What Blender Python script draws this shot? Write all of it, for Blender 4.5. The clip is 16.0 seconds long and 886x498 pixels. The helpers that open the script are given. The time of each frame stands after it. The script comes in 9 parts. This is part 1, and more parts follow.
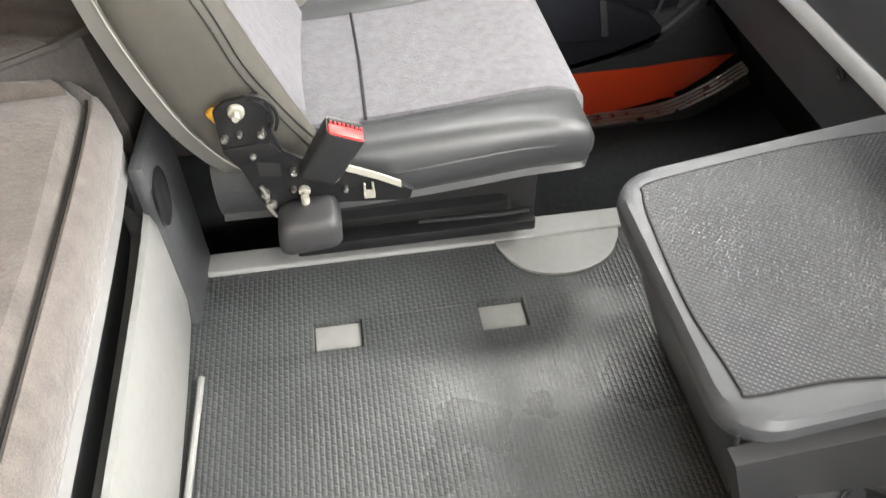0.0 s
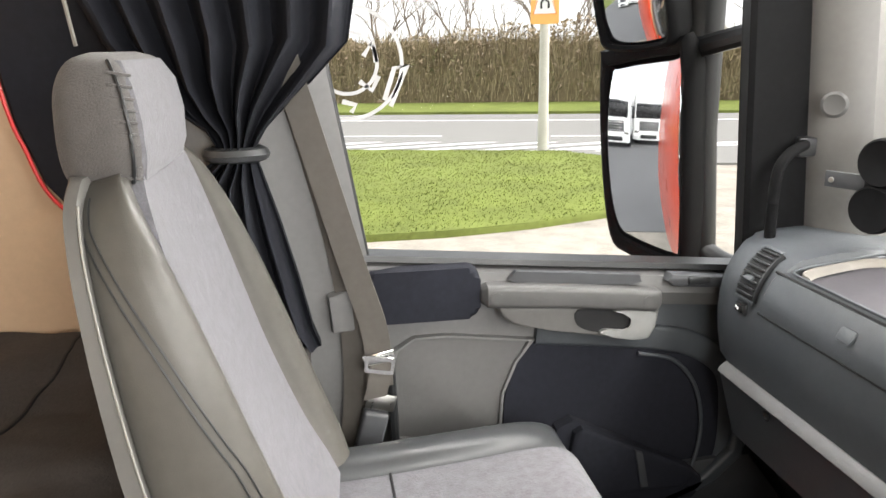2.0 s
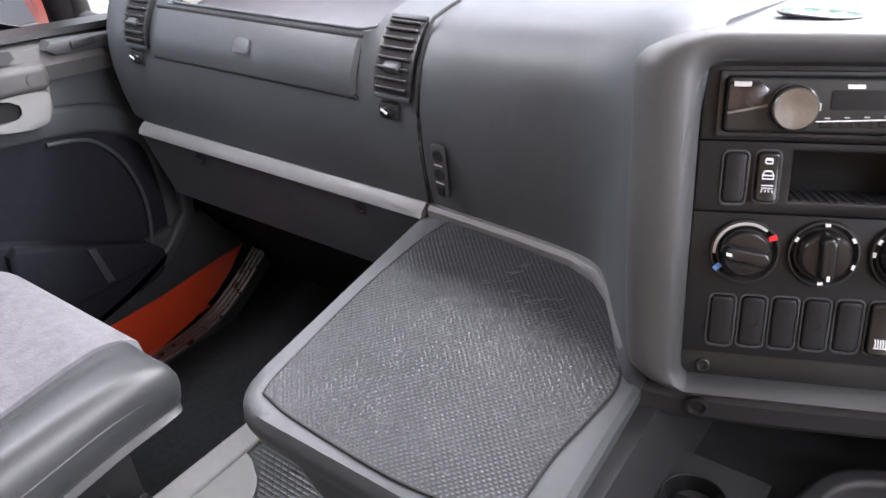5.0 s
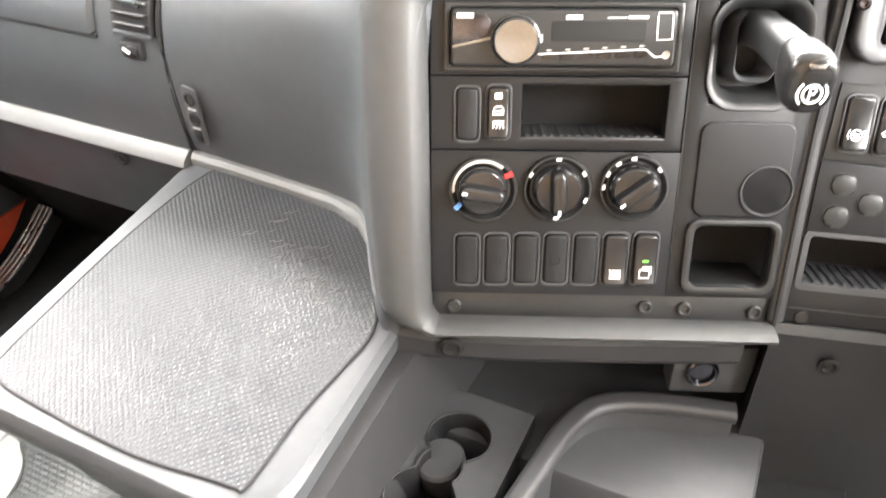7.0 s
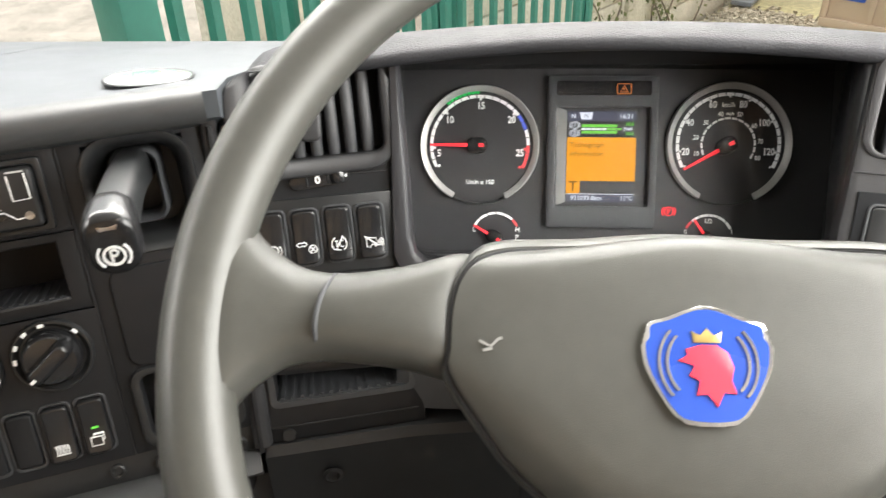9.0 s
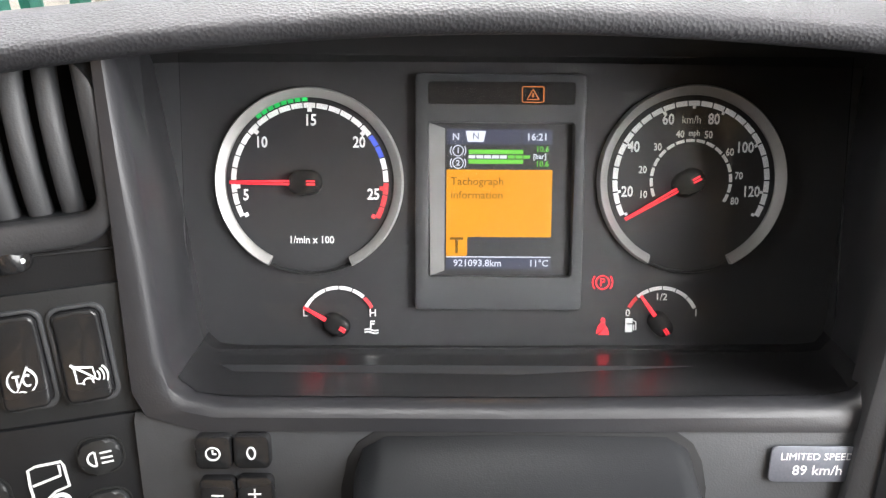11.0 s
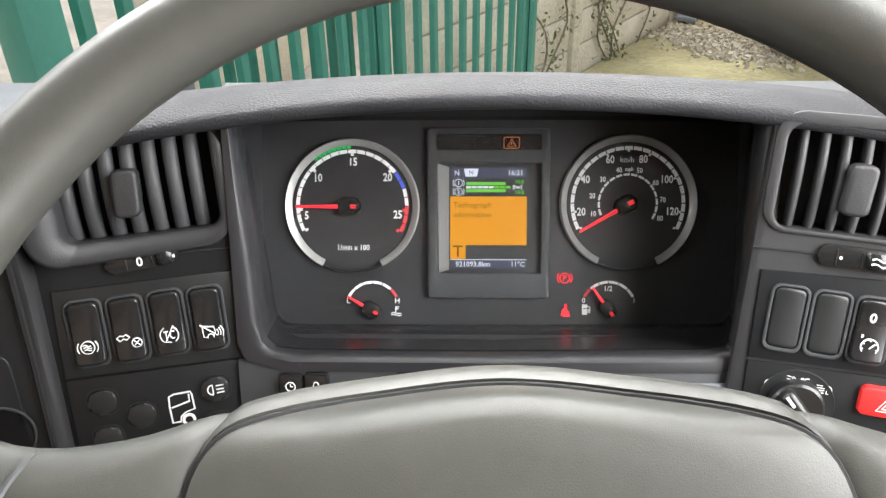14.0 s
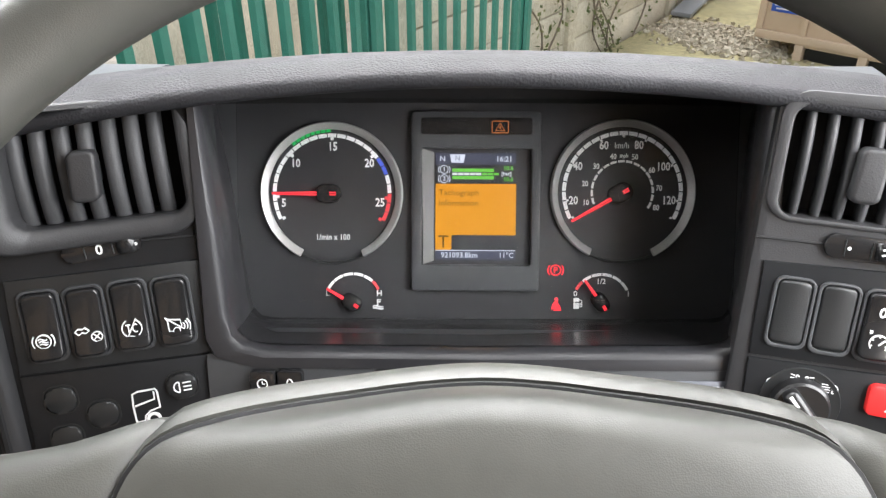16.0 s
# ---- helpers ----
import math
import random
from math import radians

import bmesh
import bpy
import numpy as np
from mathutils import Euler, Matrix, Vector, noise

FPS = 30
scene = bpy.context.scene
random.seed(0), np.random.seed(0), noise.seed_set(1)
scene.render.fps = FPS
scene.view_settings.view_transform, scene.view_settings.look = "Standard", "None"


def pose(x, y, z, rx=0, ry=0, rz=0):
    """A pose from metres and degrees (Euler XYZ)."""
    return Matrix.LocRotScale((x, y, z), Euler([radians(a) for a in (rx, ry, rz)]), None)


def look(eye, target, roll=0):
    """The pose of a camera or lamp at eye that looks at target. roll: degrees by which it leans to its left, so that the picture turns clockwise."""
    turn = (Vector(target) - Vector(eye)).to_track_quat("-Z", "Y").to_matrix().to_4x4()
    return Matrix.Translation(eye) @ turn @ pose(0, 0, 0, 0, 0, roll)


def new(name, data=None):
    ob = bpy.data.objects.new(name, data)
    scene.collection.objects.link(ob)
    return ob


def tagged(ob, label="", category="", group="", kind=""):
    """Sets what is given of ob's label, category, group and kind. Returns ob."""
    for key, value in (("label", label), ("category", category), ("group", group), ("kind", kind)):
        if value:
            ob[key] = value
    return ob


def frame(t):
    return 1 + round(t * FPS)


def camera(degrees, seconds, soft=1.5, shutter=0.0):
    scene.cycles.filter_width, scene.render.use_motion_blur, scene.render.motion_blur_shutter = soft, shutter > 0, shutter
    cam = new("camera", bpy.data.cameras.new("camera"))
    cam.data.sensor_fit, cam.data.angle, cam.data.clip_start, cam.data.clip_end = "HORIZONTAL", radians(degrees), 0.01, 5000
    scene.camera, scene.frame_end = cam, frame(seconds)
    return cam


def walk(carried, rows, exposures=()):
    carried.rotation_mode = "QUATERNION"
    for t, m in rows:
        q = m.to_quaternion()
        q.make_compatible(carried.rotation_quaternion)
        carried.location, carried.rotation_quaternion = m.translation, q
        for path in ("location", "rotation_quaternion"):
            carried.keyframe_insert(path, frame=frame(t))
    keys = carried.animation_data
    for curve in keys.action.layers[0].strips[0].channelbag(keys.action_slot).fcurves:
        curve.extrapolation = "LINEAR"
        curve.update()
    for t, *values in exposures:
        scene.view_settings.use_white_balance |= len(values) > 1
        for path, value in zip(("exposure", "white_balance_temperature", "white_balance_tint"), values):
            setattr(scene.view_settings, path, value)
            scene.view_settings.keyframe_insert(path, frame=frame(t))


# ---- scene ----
cam = camera(60.8, 16.0, 1.3, 0.2)
PATH = [
    (0, (0.324, -0.624, 1.45), (-1.057, -0.425, 0.017), -1.0),
    (0.5, (0.299, -0.633, 1.462), (-1.234, -0.453, 0.191), -1.6),
    (1, (0.273, -0.645, 1.47), (-1.447, -0.44, 0.47), -0.8),
    (1.5, (0.256, -0.663, 1.482), (-1.588, -0.436, 0.74), -0.7),
    (2, (0.251, -0.672, 1.49), (-1.659, -0.383, 0.972), -1.1),
    (2.5, (0.23, -0.663, 1.482), (-1.677, -0.222, 1.074), -1.0),
    (3, (0.176, -0.638, 1.447), (-1.597, 0.135, 0.937), 0.3),
    (3.5, (0.127, -0.646, 1.405), (-1.395, 0.473, 0.747), 0.2),
    (4, (0.161, -0.64, 1.399), (-1.13, 0.663, 0.601), -1.5),
    (4.5, (0.19, -0.635, 1.389), (-0.955, 0.722, 0.469), -3.1),
    (4.7, (0.201, -0.641, 1.385), (-0.907, 0.714, 0.416), -3.7),
    (6.8, (0.292, -0.58, 1.355), (-0.462, 0.798, 0.117), -1.8),
    (7, (0.292, -0.559, 1.363), (-0.421, 0.886, 0.179), -0.9),
    (7.5, (0.332, -0.504, 1.385), (-0.278, 1.073, 0.317), -1.1),
    (8, (0.409, -0.467, 1.396), (-0.05, 1.162, 0.33), -2.5),
    (8.5, (0.454, -0.461, 1.403), (0.174, 1.205, 0.333), -2.2),
    (9, (0.526, -0.423, 1.393), (0.3709, 1.249, 0.3219), -1.8),
    (9.5, (0.57, -0.356, 1.399), (0.4993, 1.308, 0.3327), -1.2),
    (10, (0.583, -0.239, 1.362), (0.522, 1.391, 0.258), -1.1),
    (10.2, (0.569, -0.195, 1.328), (0.5881, 1.443, 0.2322), 0.7),
    (12.3, (0.598, -0.164, 1.308), (0.603, 1.475, 0.1899), 0.5),
    (12.5, (0.591, -0.198, 1.32), (0.595, 1.449, 0.2107), 0.7),
    (13, (0.572, -0.321, 1.361), (0.547, 1.349, 0.262), 1.3),
    (13.5, (0.581, -0.341, 1.386), (0.5423, 1.356, 0.319), 0.2),
    (14, (0.592, -0.324, 1.391), (0.546, 1.386, 0.335), -0.7),
    (14.5, (0.601, -0.313, 1.383), (0.56, 1.399, 0.329), -0.7),
    (15, (0.596, -0.308, 1.377), (0.5607, 1.401, 0.3163), -0.5),
    (15.5, (0.598, -0.303, 1.374), (0.5647, 1.402, 0.3093), -0.4),
    (16, (0.599, -0.299, 1.371), (0.5677, 1.405, 0.3033), -0.2),
]
EXPOSURES = [(0, 2.75, 6600, 8), (1.0, 2.9, 6850, 6), (1.6, 2.7, 6650, 9), (2.0, 2.42, 6550, 9), (3.0, 2.12, 6500, 10), (4.0, 2.2, 6250, 15), (4.7, 2.3, 6000, 18), (6.8, 4.15, 6650, 10), (7.1, 4.0, 6650, 10), (7.5, 3.5, 6700, 8), (8.0, 2.95, 6500, 10), (9.0, 2.25, 6600, 8), (9.5, 2.05, 6550, 6), (10.0, 2.1, 5950, 10), (11.5, 2.6, 6500, 10), (12.3, 3.0, 6350, 5), (12.6, 2.9, 6300, 4), (13.0, 2.6, 6300, 3), (13.5, 2.2, 6500, 5), (14.0, 2.0, 6350, 9), (16.0, 2.0, 6250, 10)]
walk(cam, [(t, look(eye, target, roll)) for t, eye, target, roll in PATH], EXPOSURES)

# ---- sky, sun ----
SUN_EL, SUN_AZ = 44.0, 8.0          # degrees; azimuth clockwise from ahead of the cab
world = bpy.data.worlds.new("overcast_sky")
scene.world = world
world.use_nodes = True
wn = world.node_tree.nodes
sky = wn.new("ShaderNodeTexSky")
sky.sky_type = 'NISHITA'
sky.sun_disc = False
sky.sun_elevation, sky.sun_rotation = radians(SUN_EL), radians(SUN_AZ)
sky.air_density, sky.dust_density, sky.ozone_density = 1.0, 6.0, 1.0
hazy = wn.new("ShaderNodeHueSaturation")
hazy.inputs["Saturation"].default_value = 0.25
world.node_tree.links.new(sky.outputs[0], hazy.inputs["Color"])
cloud = wn.new("ShaderNodeMix")
cloud.data_type = 'RGBA'
cloud.inputs["Factor"].default_value = 0.7
cloud.inputs["B"].default_value = (3.0, 3.03, 3.06, 1)      # even grey cloud
world.node_tree.links.new(hazy.outputs[0], cloud.inputs["A"])
world.node_tree.links.new(cloud.outputs["Result"], wn["Background"].inputs[0])
wn["Background"].inputs[1].default_value = 0.15
sun = new("sun", bpy.data.lights.new("sun", 'SUN'))
sun.data.energy, sun.data.angle, sun.data.color = 0.6, radians(40), (1.0, 0.96, 0.9)
sa, se = radians(SUN_AZ), radians(SUN_EL)
sun.matrix_world = look((math.sin(sa) * math.cos(se) * 30, math.cos(sa) * math.cos(se) * 30, math.sin(se) * 30), (0, 0, 0))


def window_light(name, m, w, h, watts):
    """The sky's light in a window opening."""
    la = new(name, bpy.data.lights.new(name, 'AREA'))
    la.data.shape, la.data.size, la.data.size_y, la.data.energy = 'RECTANGLE', w, h, watts
    la.data.color = (1.0, 0.98, 0.95)
    la.matrix_world = m
window_light("driver_window_light", look((1.045, -0.18, 1.47), (0.0, -0.30, 1.20)), 0.80, 0.66, 6.4)
window_light("windscreen_light", look((0.46, 0.325, 1.60), (0.35, -0.6, 0.9)), 0.86, 0.42, 1.9)
window_light("windscreen_top_light", look((0.0, 0.335, 1.755), (0.0, -0.6, 0.8)), 1.75, 0.17, 3.9)
window_light("door_window_light", look((-1.028, -0.30, 1.765), (0.0, -0.25, 0.9)), 0.74, 0.13, 2.0)

# ---- building tools ----
def thing(name, label, category, m=None, group="", kind=""):
    ob = tagged(new(name), label, category, group, kind)
    ob.empty_display_size = 0.05
    if m is not None:
        ob.matrix_world = m
    return ob


def to_mesh(name, bm, mat, sharp=35):
    me = bpy.data.meshes.new(name)
    bmesh.ops.recalc_face_normals(bm, faces=bm.faces)
    bm.to_mesh(me)
    bm.free()
    me.polygons.foreach_set("use_smooth", [True] * len(me.polygons))
    me.set_sharp_from_angle(angle=radians(sharp))
    me.materials.append(mat)
    return me


def part(name, bm, mat, parent=None, label="", sharp=35):
    ob = new(name, to_mesh(name, bm, mat, sharp))
    if parent is not None:
        ob.parent = parent
    if label:
        ob["label"] = label
    return ob


def solid(name, bm, mat, label, category, kind="", group="", sharp=35):
    return tagged(part(name, bm, mat, None, "", sharp), label, category, group, kind)


def shared(name, me, m, parent, label=""):
    ob = new(name, me)
    ob.parent = parent
    ob.matrix_basis = m
    if label:
        ob["label"] = label
    return ob


def plane_frame(o, u, v):
    u, v = Vector(u).normalized(), Vector(v).normalized()
    n = u.cross(v).normalized()
    v = n.cross(u)
    return Matrix(((u.x, v.x, n.x, o[0]), (u.y, v.y, n.y, o[1]), (u.z, v.z, n.z, o[2]), (0, 0, 0, 1)))


def at(x, y, z, rx=0, ry=0, rz=0):
    return pose(x, y, z, rx, ry, rz)


def add(bm, other, m=None):
    """Copies other into bm at the pose m, and frees it."""
    me = bpy.data.meshes.new("tmp")
    other.to_mesh(me)
    other.free()
    if m is not None:
        me.transform(m)
    bm.from_mesh(me)
    bpy.data.meshes.remove(me)
    return bm


def moved(bm, m):
    bmesh.ops.transform(bm, matrix=m, verts=bm.verts)
    return bm


def rbox(sx, sy, sz, bev=0.004, seg=2, m=None):
    bm = bmesh.new()
    bmesh.ops.create_cube(bm, size=1)
    bmesh.ops.scale(bm, vec=(sx, sy, sz), verts=bm.verts)
    if bev > 0:
        bmesh.ops.bevel(bm, geom=bm.edges[:], offset=min(bev, 0.49 * min(sx, sy, sz)), segments=seg, profile=0.5, affect='EDGES')
    return moved(bm, m) if m is not None else bm


def span(x0, x1, y0, y1, z0, z1, bev=0.004, seg=2):
    return rbox(x1 - x0, y1 - y0, z1 - z0, bev, seg, Matrix.Translation(((x0 + x1) / 2, (y0 + y1) / 2, (z0 + z1) / 2)))


def rrect(w, h, r, n=5, cx=0, cy=0):
    r = min(r, w / 2 - 1e-5, h / 2 - 1e-5)
    pts = []
    for sx, sy, a in ((1, 1, 0), (-1, 1, 90), (-1, -1, 180), (1, -1, 270)):
        for i in range(n + 1):
            t = radians(a + 90 * i / n)
            pts.append((cx + sx * (w / 2 - r) + r * math.cos(t), cy + sy * (h / 2 - r) + r * math.sin(t)))
    return pts


def prism(pts, z0, z1, bev=0.0, seg=2, taper=0.0):
    """A polygon in x and y drawn out from z0 to z1; the top edge rounded."""
    bm = bmesh.new()
    lo = [bm.verts.new((x, y, z0)) for x, y in pts]
    cx, cy = sum(p[0] for p in pts) / len(pts), sum(p[1] for p in pts) / len(pts)
    hi = [bm.verts.new((cx + (x - cx) * (1 - taper), cy + (y - cy) * (1 - taper), z1)) for x, y in pts]
    k = len(pts)
    for i in range(k):
        bm.faces.new((lo[i], lo[(i + 1) % k], hi[(i + 1) % k], hi[i]))
    bm.faces.new(lo[::-1])
    top = bm.faces.new(hi)
    if bev > 0:
        bmesh.ops.bevel(bm, geom=list(top.edges), offset=bev, segments=seg, profile=0.5, affect='EDGES')
    return bm


def pillow(w, h, r, cu, cv, z0, z1, soft):
    """A block with rounded corners and a softly rounded top edge."""
    rings = [(0.0, z0), (0.0, z1 - soft), (0.12 * soft, z1 - 0.55 * soft), (0.35 * soft, z1 - 0.24 * soft), (0.68 * soft, z1 - 0.06 * soft), (1.1 * soft, z1)]
    return loft([[(x, y, z) for x, y in rrect(w - 2 * i, h - 2 * i, max(r - i, 0.0004), 6, cu, cv)] for i, z in rings])


def frame_prism(outer, inner, z0, z1, bev=0.0):
    """A ring between two polygons of the same count of points."""
    bm = bmesh.new()
    k = len(outer)
    rings = [[bm.verts.new((x, y, z)) for x, y in ring] for ring, z in ((outer, z0), (outer, z1), (inner, z1), (inner, z0))]
    for a, b in zip(rings, rings[1:] + rings[:1]):
        for i in range(k):
            bm.faces.new((a[i], a[(i + 1) % k], b[(i + 1) % k], b[i]))
    if bev > 0:
        es = [e for e in bm.edges if all(abs(v.co.z - z1) < 1e-6 for v in e.verts) and len({(v in rings[1]) for v in e.verts}) == 1]
        bmesh.ops.bevel(bm, geom=es, offset=bev, segments=2, profile=0.5, affect='EDGES')
    return bm


def plate(u0, u1, v0, v1, holes, z0, z1, bev=0.0015):
    """A plate with square holes through it."""
    us = sorted({u0, u1, *[h[i] for h in holes for i in (0, 1)]})
    vs = sorted({v0, v1, *[h[i] for h in holes for i in (2, 3)]})
    bm = bmesh.new()
    grid = {}

    def vert(i, j):
        if (i, j) not in grid:
            grid[i, j] = bm.verts.new((us[i], vs[j], z1))
        return grid[i, j]
    for i in range(len(us) - 1):
        for j in range(len(vs) - 1):
            mu, mv = (us[i] + us[i + 1]) / 2, (vs[j] + vs[j + 1]) / 2
            if any(h[0] < mu < h[1] and h[2] < mv < h[3] for h in holes):
                continue
            bm.faces.new((vert(i, j), vert(i + 1, j), vert(i + 1, j + 1), vert(i, j + 1)))
    res = bmesh.ops.extrude_face_region(bm, geom=bm.faces[:])
    moved_v = [g for g in res["geom"] if isinstance(g, bmesh.types.BMVert)]
    bmesh.ops.translate(bm, vec=(0, 0, z0 - z1), verts=moved_v)
    if bev > 0:
        bm.normal_update()
        es = [e for e in bm.edges if all(abs(v.co.z - z1) < 1e-6 for v in e.verts) and len(e.link_faces) == 2
              and abs(e.link_faces[0].normal.dot(e.link_faces[1].normal)) < 0.5]
        bmesh.ops.bevel(bm, geom=es, offset=bev, segments=2, profile=0.5, affect='EDGES')
    return bm


def loft(sections, cap=True, closed=True):
    bm = bmesh.new()
    rings = [[bm.verts.new(p) for p in s] for s in sections]
    k = len(rings[0])
    for a, b in zip(rings, rings[1:]):
        for i in range(k if closed else k - 1):
            bm.faces.new((a[i], a[(i + 1) % k], b[(i + 1) % k], b[i]))
    if cap and closed:
        bm.faces.new(rings[0][::-1])
        bm.faces.new(rings[-1])
    return bm


def smooth_path(pts, n=6, closed=False):
    """A smooth line through the points."""
    out, k = [], len(pts)
    pts = [Vector(p) for p in pts]
    for i in range(k if closed else k - 1):
        p0, p1, p2, p3 = (pts[(i - 1) % k] if closed or i else pts[0]), pts[i], pts[(i + 1) % k], (pts[(i + 2) % k] if closed or i + 2 < k else pts[-1])
        for j in range(n):
            t = j / n
            out.append(0.5 * ((2 * p1) + (p2 - p0) * t + (2 * p0 - 5 * p1 + 4 * p2 - p3) * t * t + (3 * p1 - p0 - 3 * p2 + p3) * t ** 3))
    if not closed:
        out.append(pts[-1])
    return out


def fine(sections, n=3, across=0):
    """The same loft with more rings, and more points round each."""
    cols = list(zip(*sections))
    rows = list(zip(*[smooth_path(c, n) for c in cols]))
    return [smooth_path(r, across, True) for r in rows] if across else rows


def sweep(path, profile, closed=False, up=(0, 0, 1), scale=None):
    """A profile (x sideways, y along up) drawn along a path."""
    path = [Vector(p) for p in path]
    k, secs, up = len(path), [], Vector(up)
    for i, p in enumerate(path):
        a, b = path[(i - 1) % k if closed else max(i - 1, 0)], path[(i + 1) % k if closed else min(i + 1, k - 1)]
        d = (b - a).normalized()
        side = d.cross(up)
        if side.length < 1e-4:
            side = d.cross(Vector((1, 0, 0.01)))
        side.normalize()
        top = side.cross(d)
        s = scale[i] if scale else 1
        secs.append([p + side * x * s + top * y * s for x, y in profile])
    if closed:
        secs.append(secs[0])
        bm = loft(secs, cap=False)
        bmesh.ops.remove_doubles(bm, verts=bm.verts, dist=1e-6)
        return bm
    return loft(secs)


def disc(r, n=10):
    return [(r * math.cos(2 * math.pi * i / n), r * math.sin(2 * math.pi * i / n)) for i in range(n)]


def tube(path, r, n=10, closed=False, up=(0, 0, 1), scale=None):
    return sweep(path, disc(r, n), closed, up, scale)


def lathe(profile, n=24, m=None):
    """Turned about z: (radius, z) from one end to the other."""
    secs = [[(max(r, 1e-4) * math.cos(2 * math.pi * i / n), max(r, 1e-4) * math.sin(2 * math.pi * i / n), z) for i in range(n)] for r, z in profile]
    bm = loft(secs)
    return moved(bm, m) if m is not None else bm


def arc_strip(r0, r1, a0, a1, z0, z1, n=24):
    """A flat piece of a ring; angles in degrees, clockwise from the top."""
    def ring(r, z):
        return [(r * math.sin(radians(a0 + (a1 - a0) * i / n)), r * math.cos(radians(a0 + (a1 - a0) * i / n)), z) for i in range(n + 1)]
    bm = bmesh.new()
    q = [[bm.verts.new(p) for p in ring(r, z)] for r, z in ((r0, z0), (r0, z1), (r1, z1), (r1, z0))]
    for a, b in zip(q, q[1:] + q[:1]):
        for i in range(n):
            bm.faces.new((a[i], a[i + 1], b[i + 1], b[i]))
    for i in (0, n):
        bm.faces.new([r[i] for r in q])
    return bm


def strokes(lines, w, z0=0.0, z1=0.0004):
    """Thin raised lines: a pictogram."""
    bm = bmesh.new()
    for line in lines:
        p = [Vector((x, y)) for x, y in line]
        shut = (p[0] - p[-1]).length < 1e-6
        if shut:
            p = p[:-1]
        k, left, right = len(p), [], []
        for i in range(k):
            a, b = p[(i - 1) % k if shut else max(i - 1, 0)], p[(i + 1) % k if shut else min(i + 1, k - 1)]
            d = (b - a).normalized()
            o = Vector((-d.y, d.x)) * w / 2
            left.append(p[i] + o)
            right.append(p[i] - o)
        rings = [[bm.verts.new((*q, z)) for q in side] for side, z in ((left, z0), (left, z1), (right, z1), (right, z0))]
        for a, b in zip(rings, rings[1:] + rings[:1]):
            for i in range(k if shut else k - 1):
                bm.faces.new((a[i], a[(i + 1) % k], b[(i + 1) % k], b[i]))
    return bm


def ellipse(cx, cy, rx, ry, n=16, a0=0, a1=360):
    return [(cx + rx * math.cos(radians(a0 + (a1 - a0) * i / n)), cy + ry * math.sin(radians(a0 + (a1 - a0) * i / n))) for i in range(n + 1)]


def lettering(text, size, mat, parent, x, y, z=0.0006, name="lettering", align='CENTER', squeeze=1.0, bold=0.0):
    cu = bpy.data.curves.new("letters", 'FONT')
    cu.body, cu.size, cu.align_x, cu.align_y, cu.resolution_u = text, size, align, 'CENTER', 2
    cu.offset = bold
    ob = new("letters", cu)
    me = bpy.data.meshes.new_from_object(ob.evaluated_get(bpy.context.evaluated_depsgraph_get()))
    bpy.data.objects.remove(ob)
    me.name = name
    me.transform(Matrix.Diagonal((squeeze, 1, 1, 1)))
    me.materials.clear()
    me.materials.append(mat)
    out = new(name, me)
    out.parent = parent
    out.matrix_basis = Matrix.Translation((x, y, z))
    return out


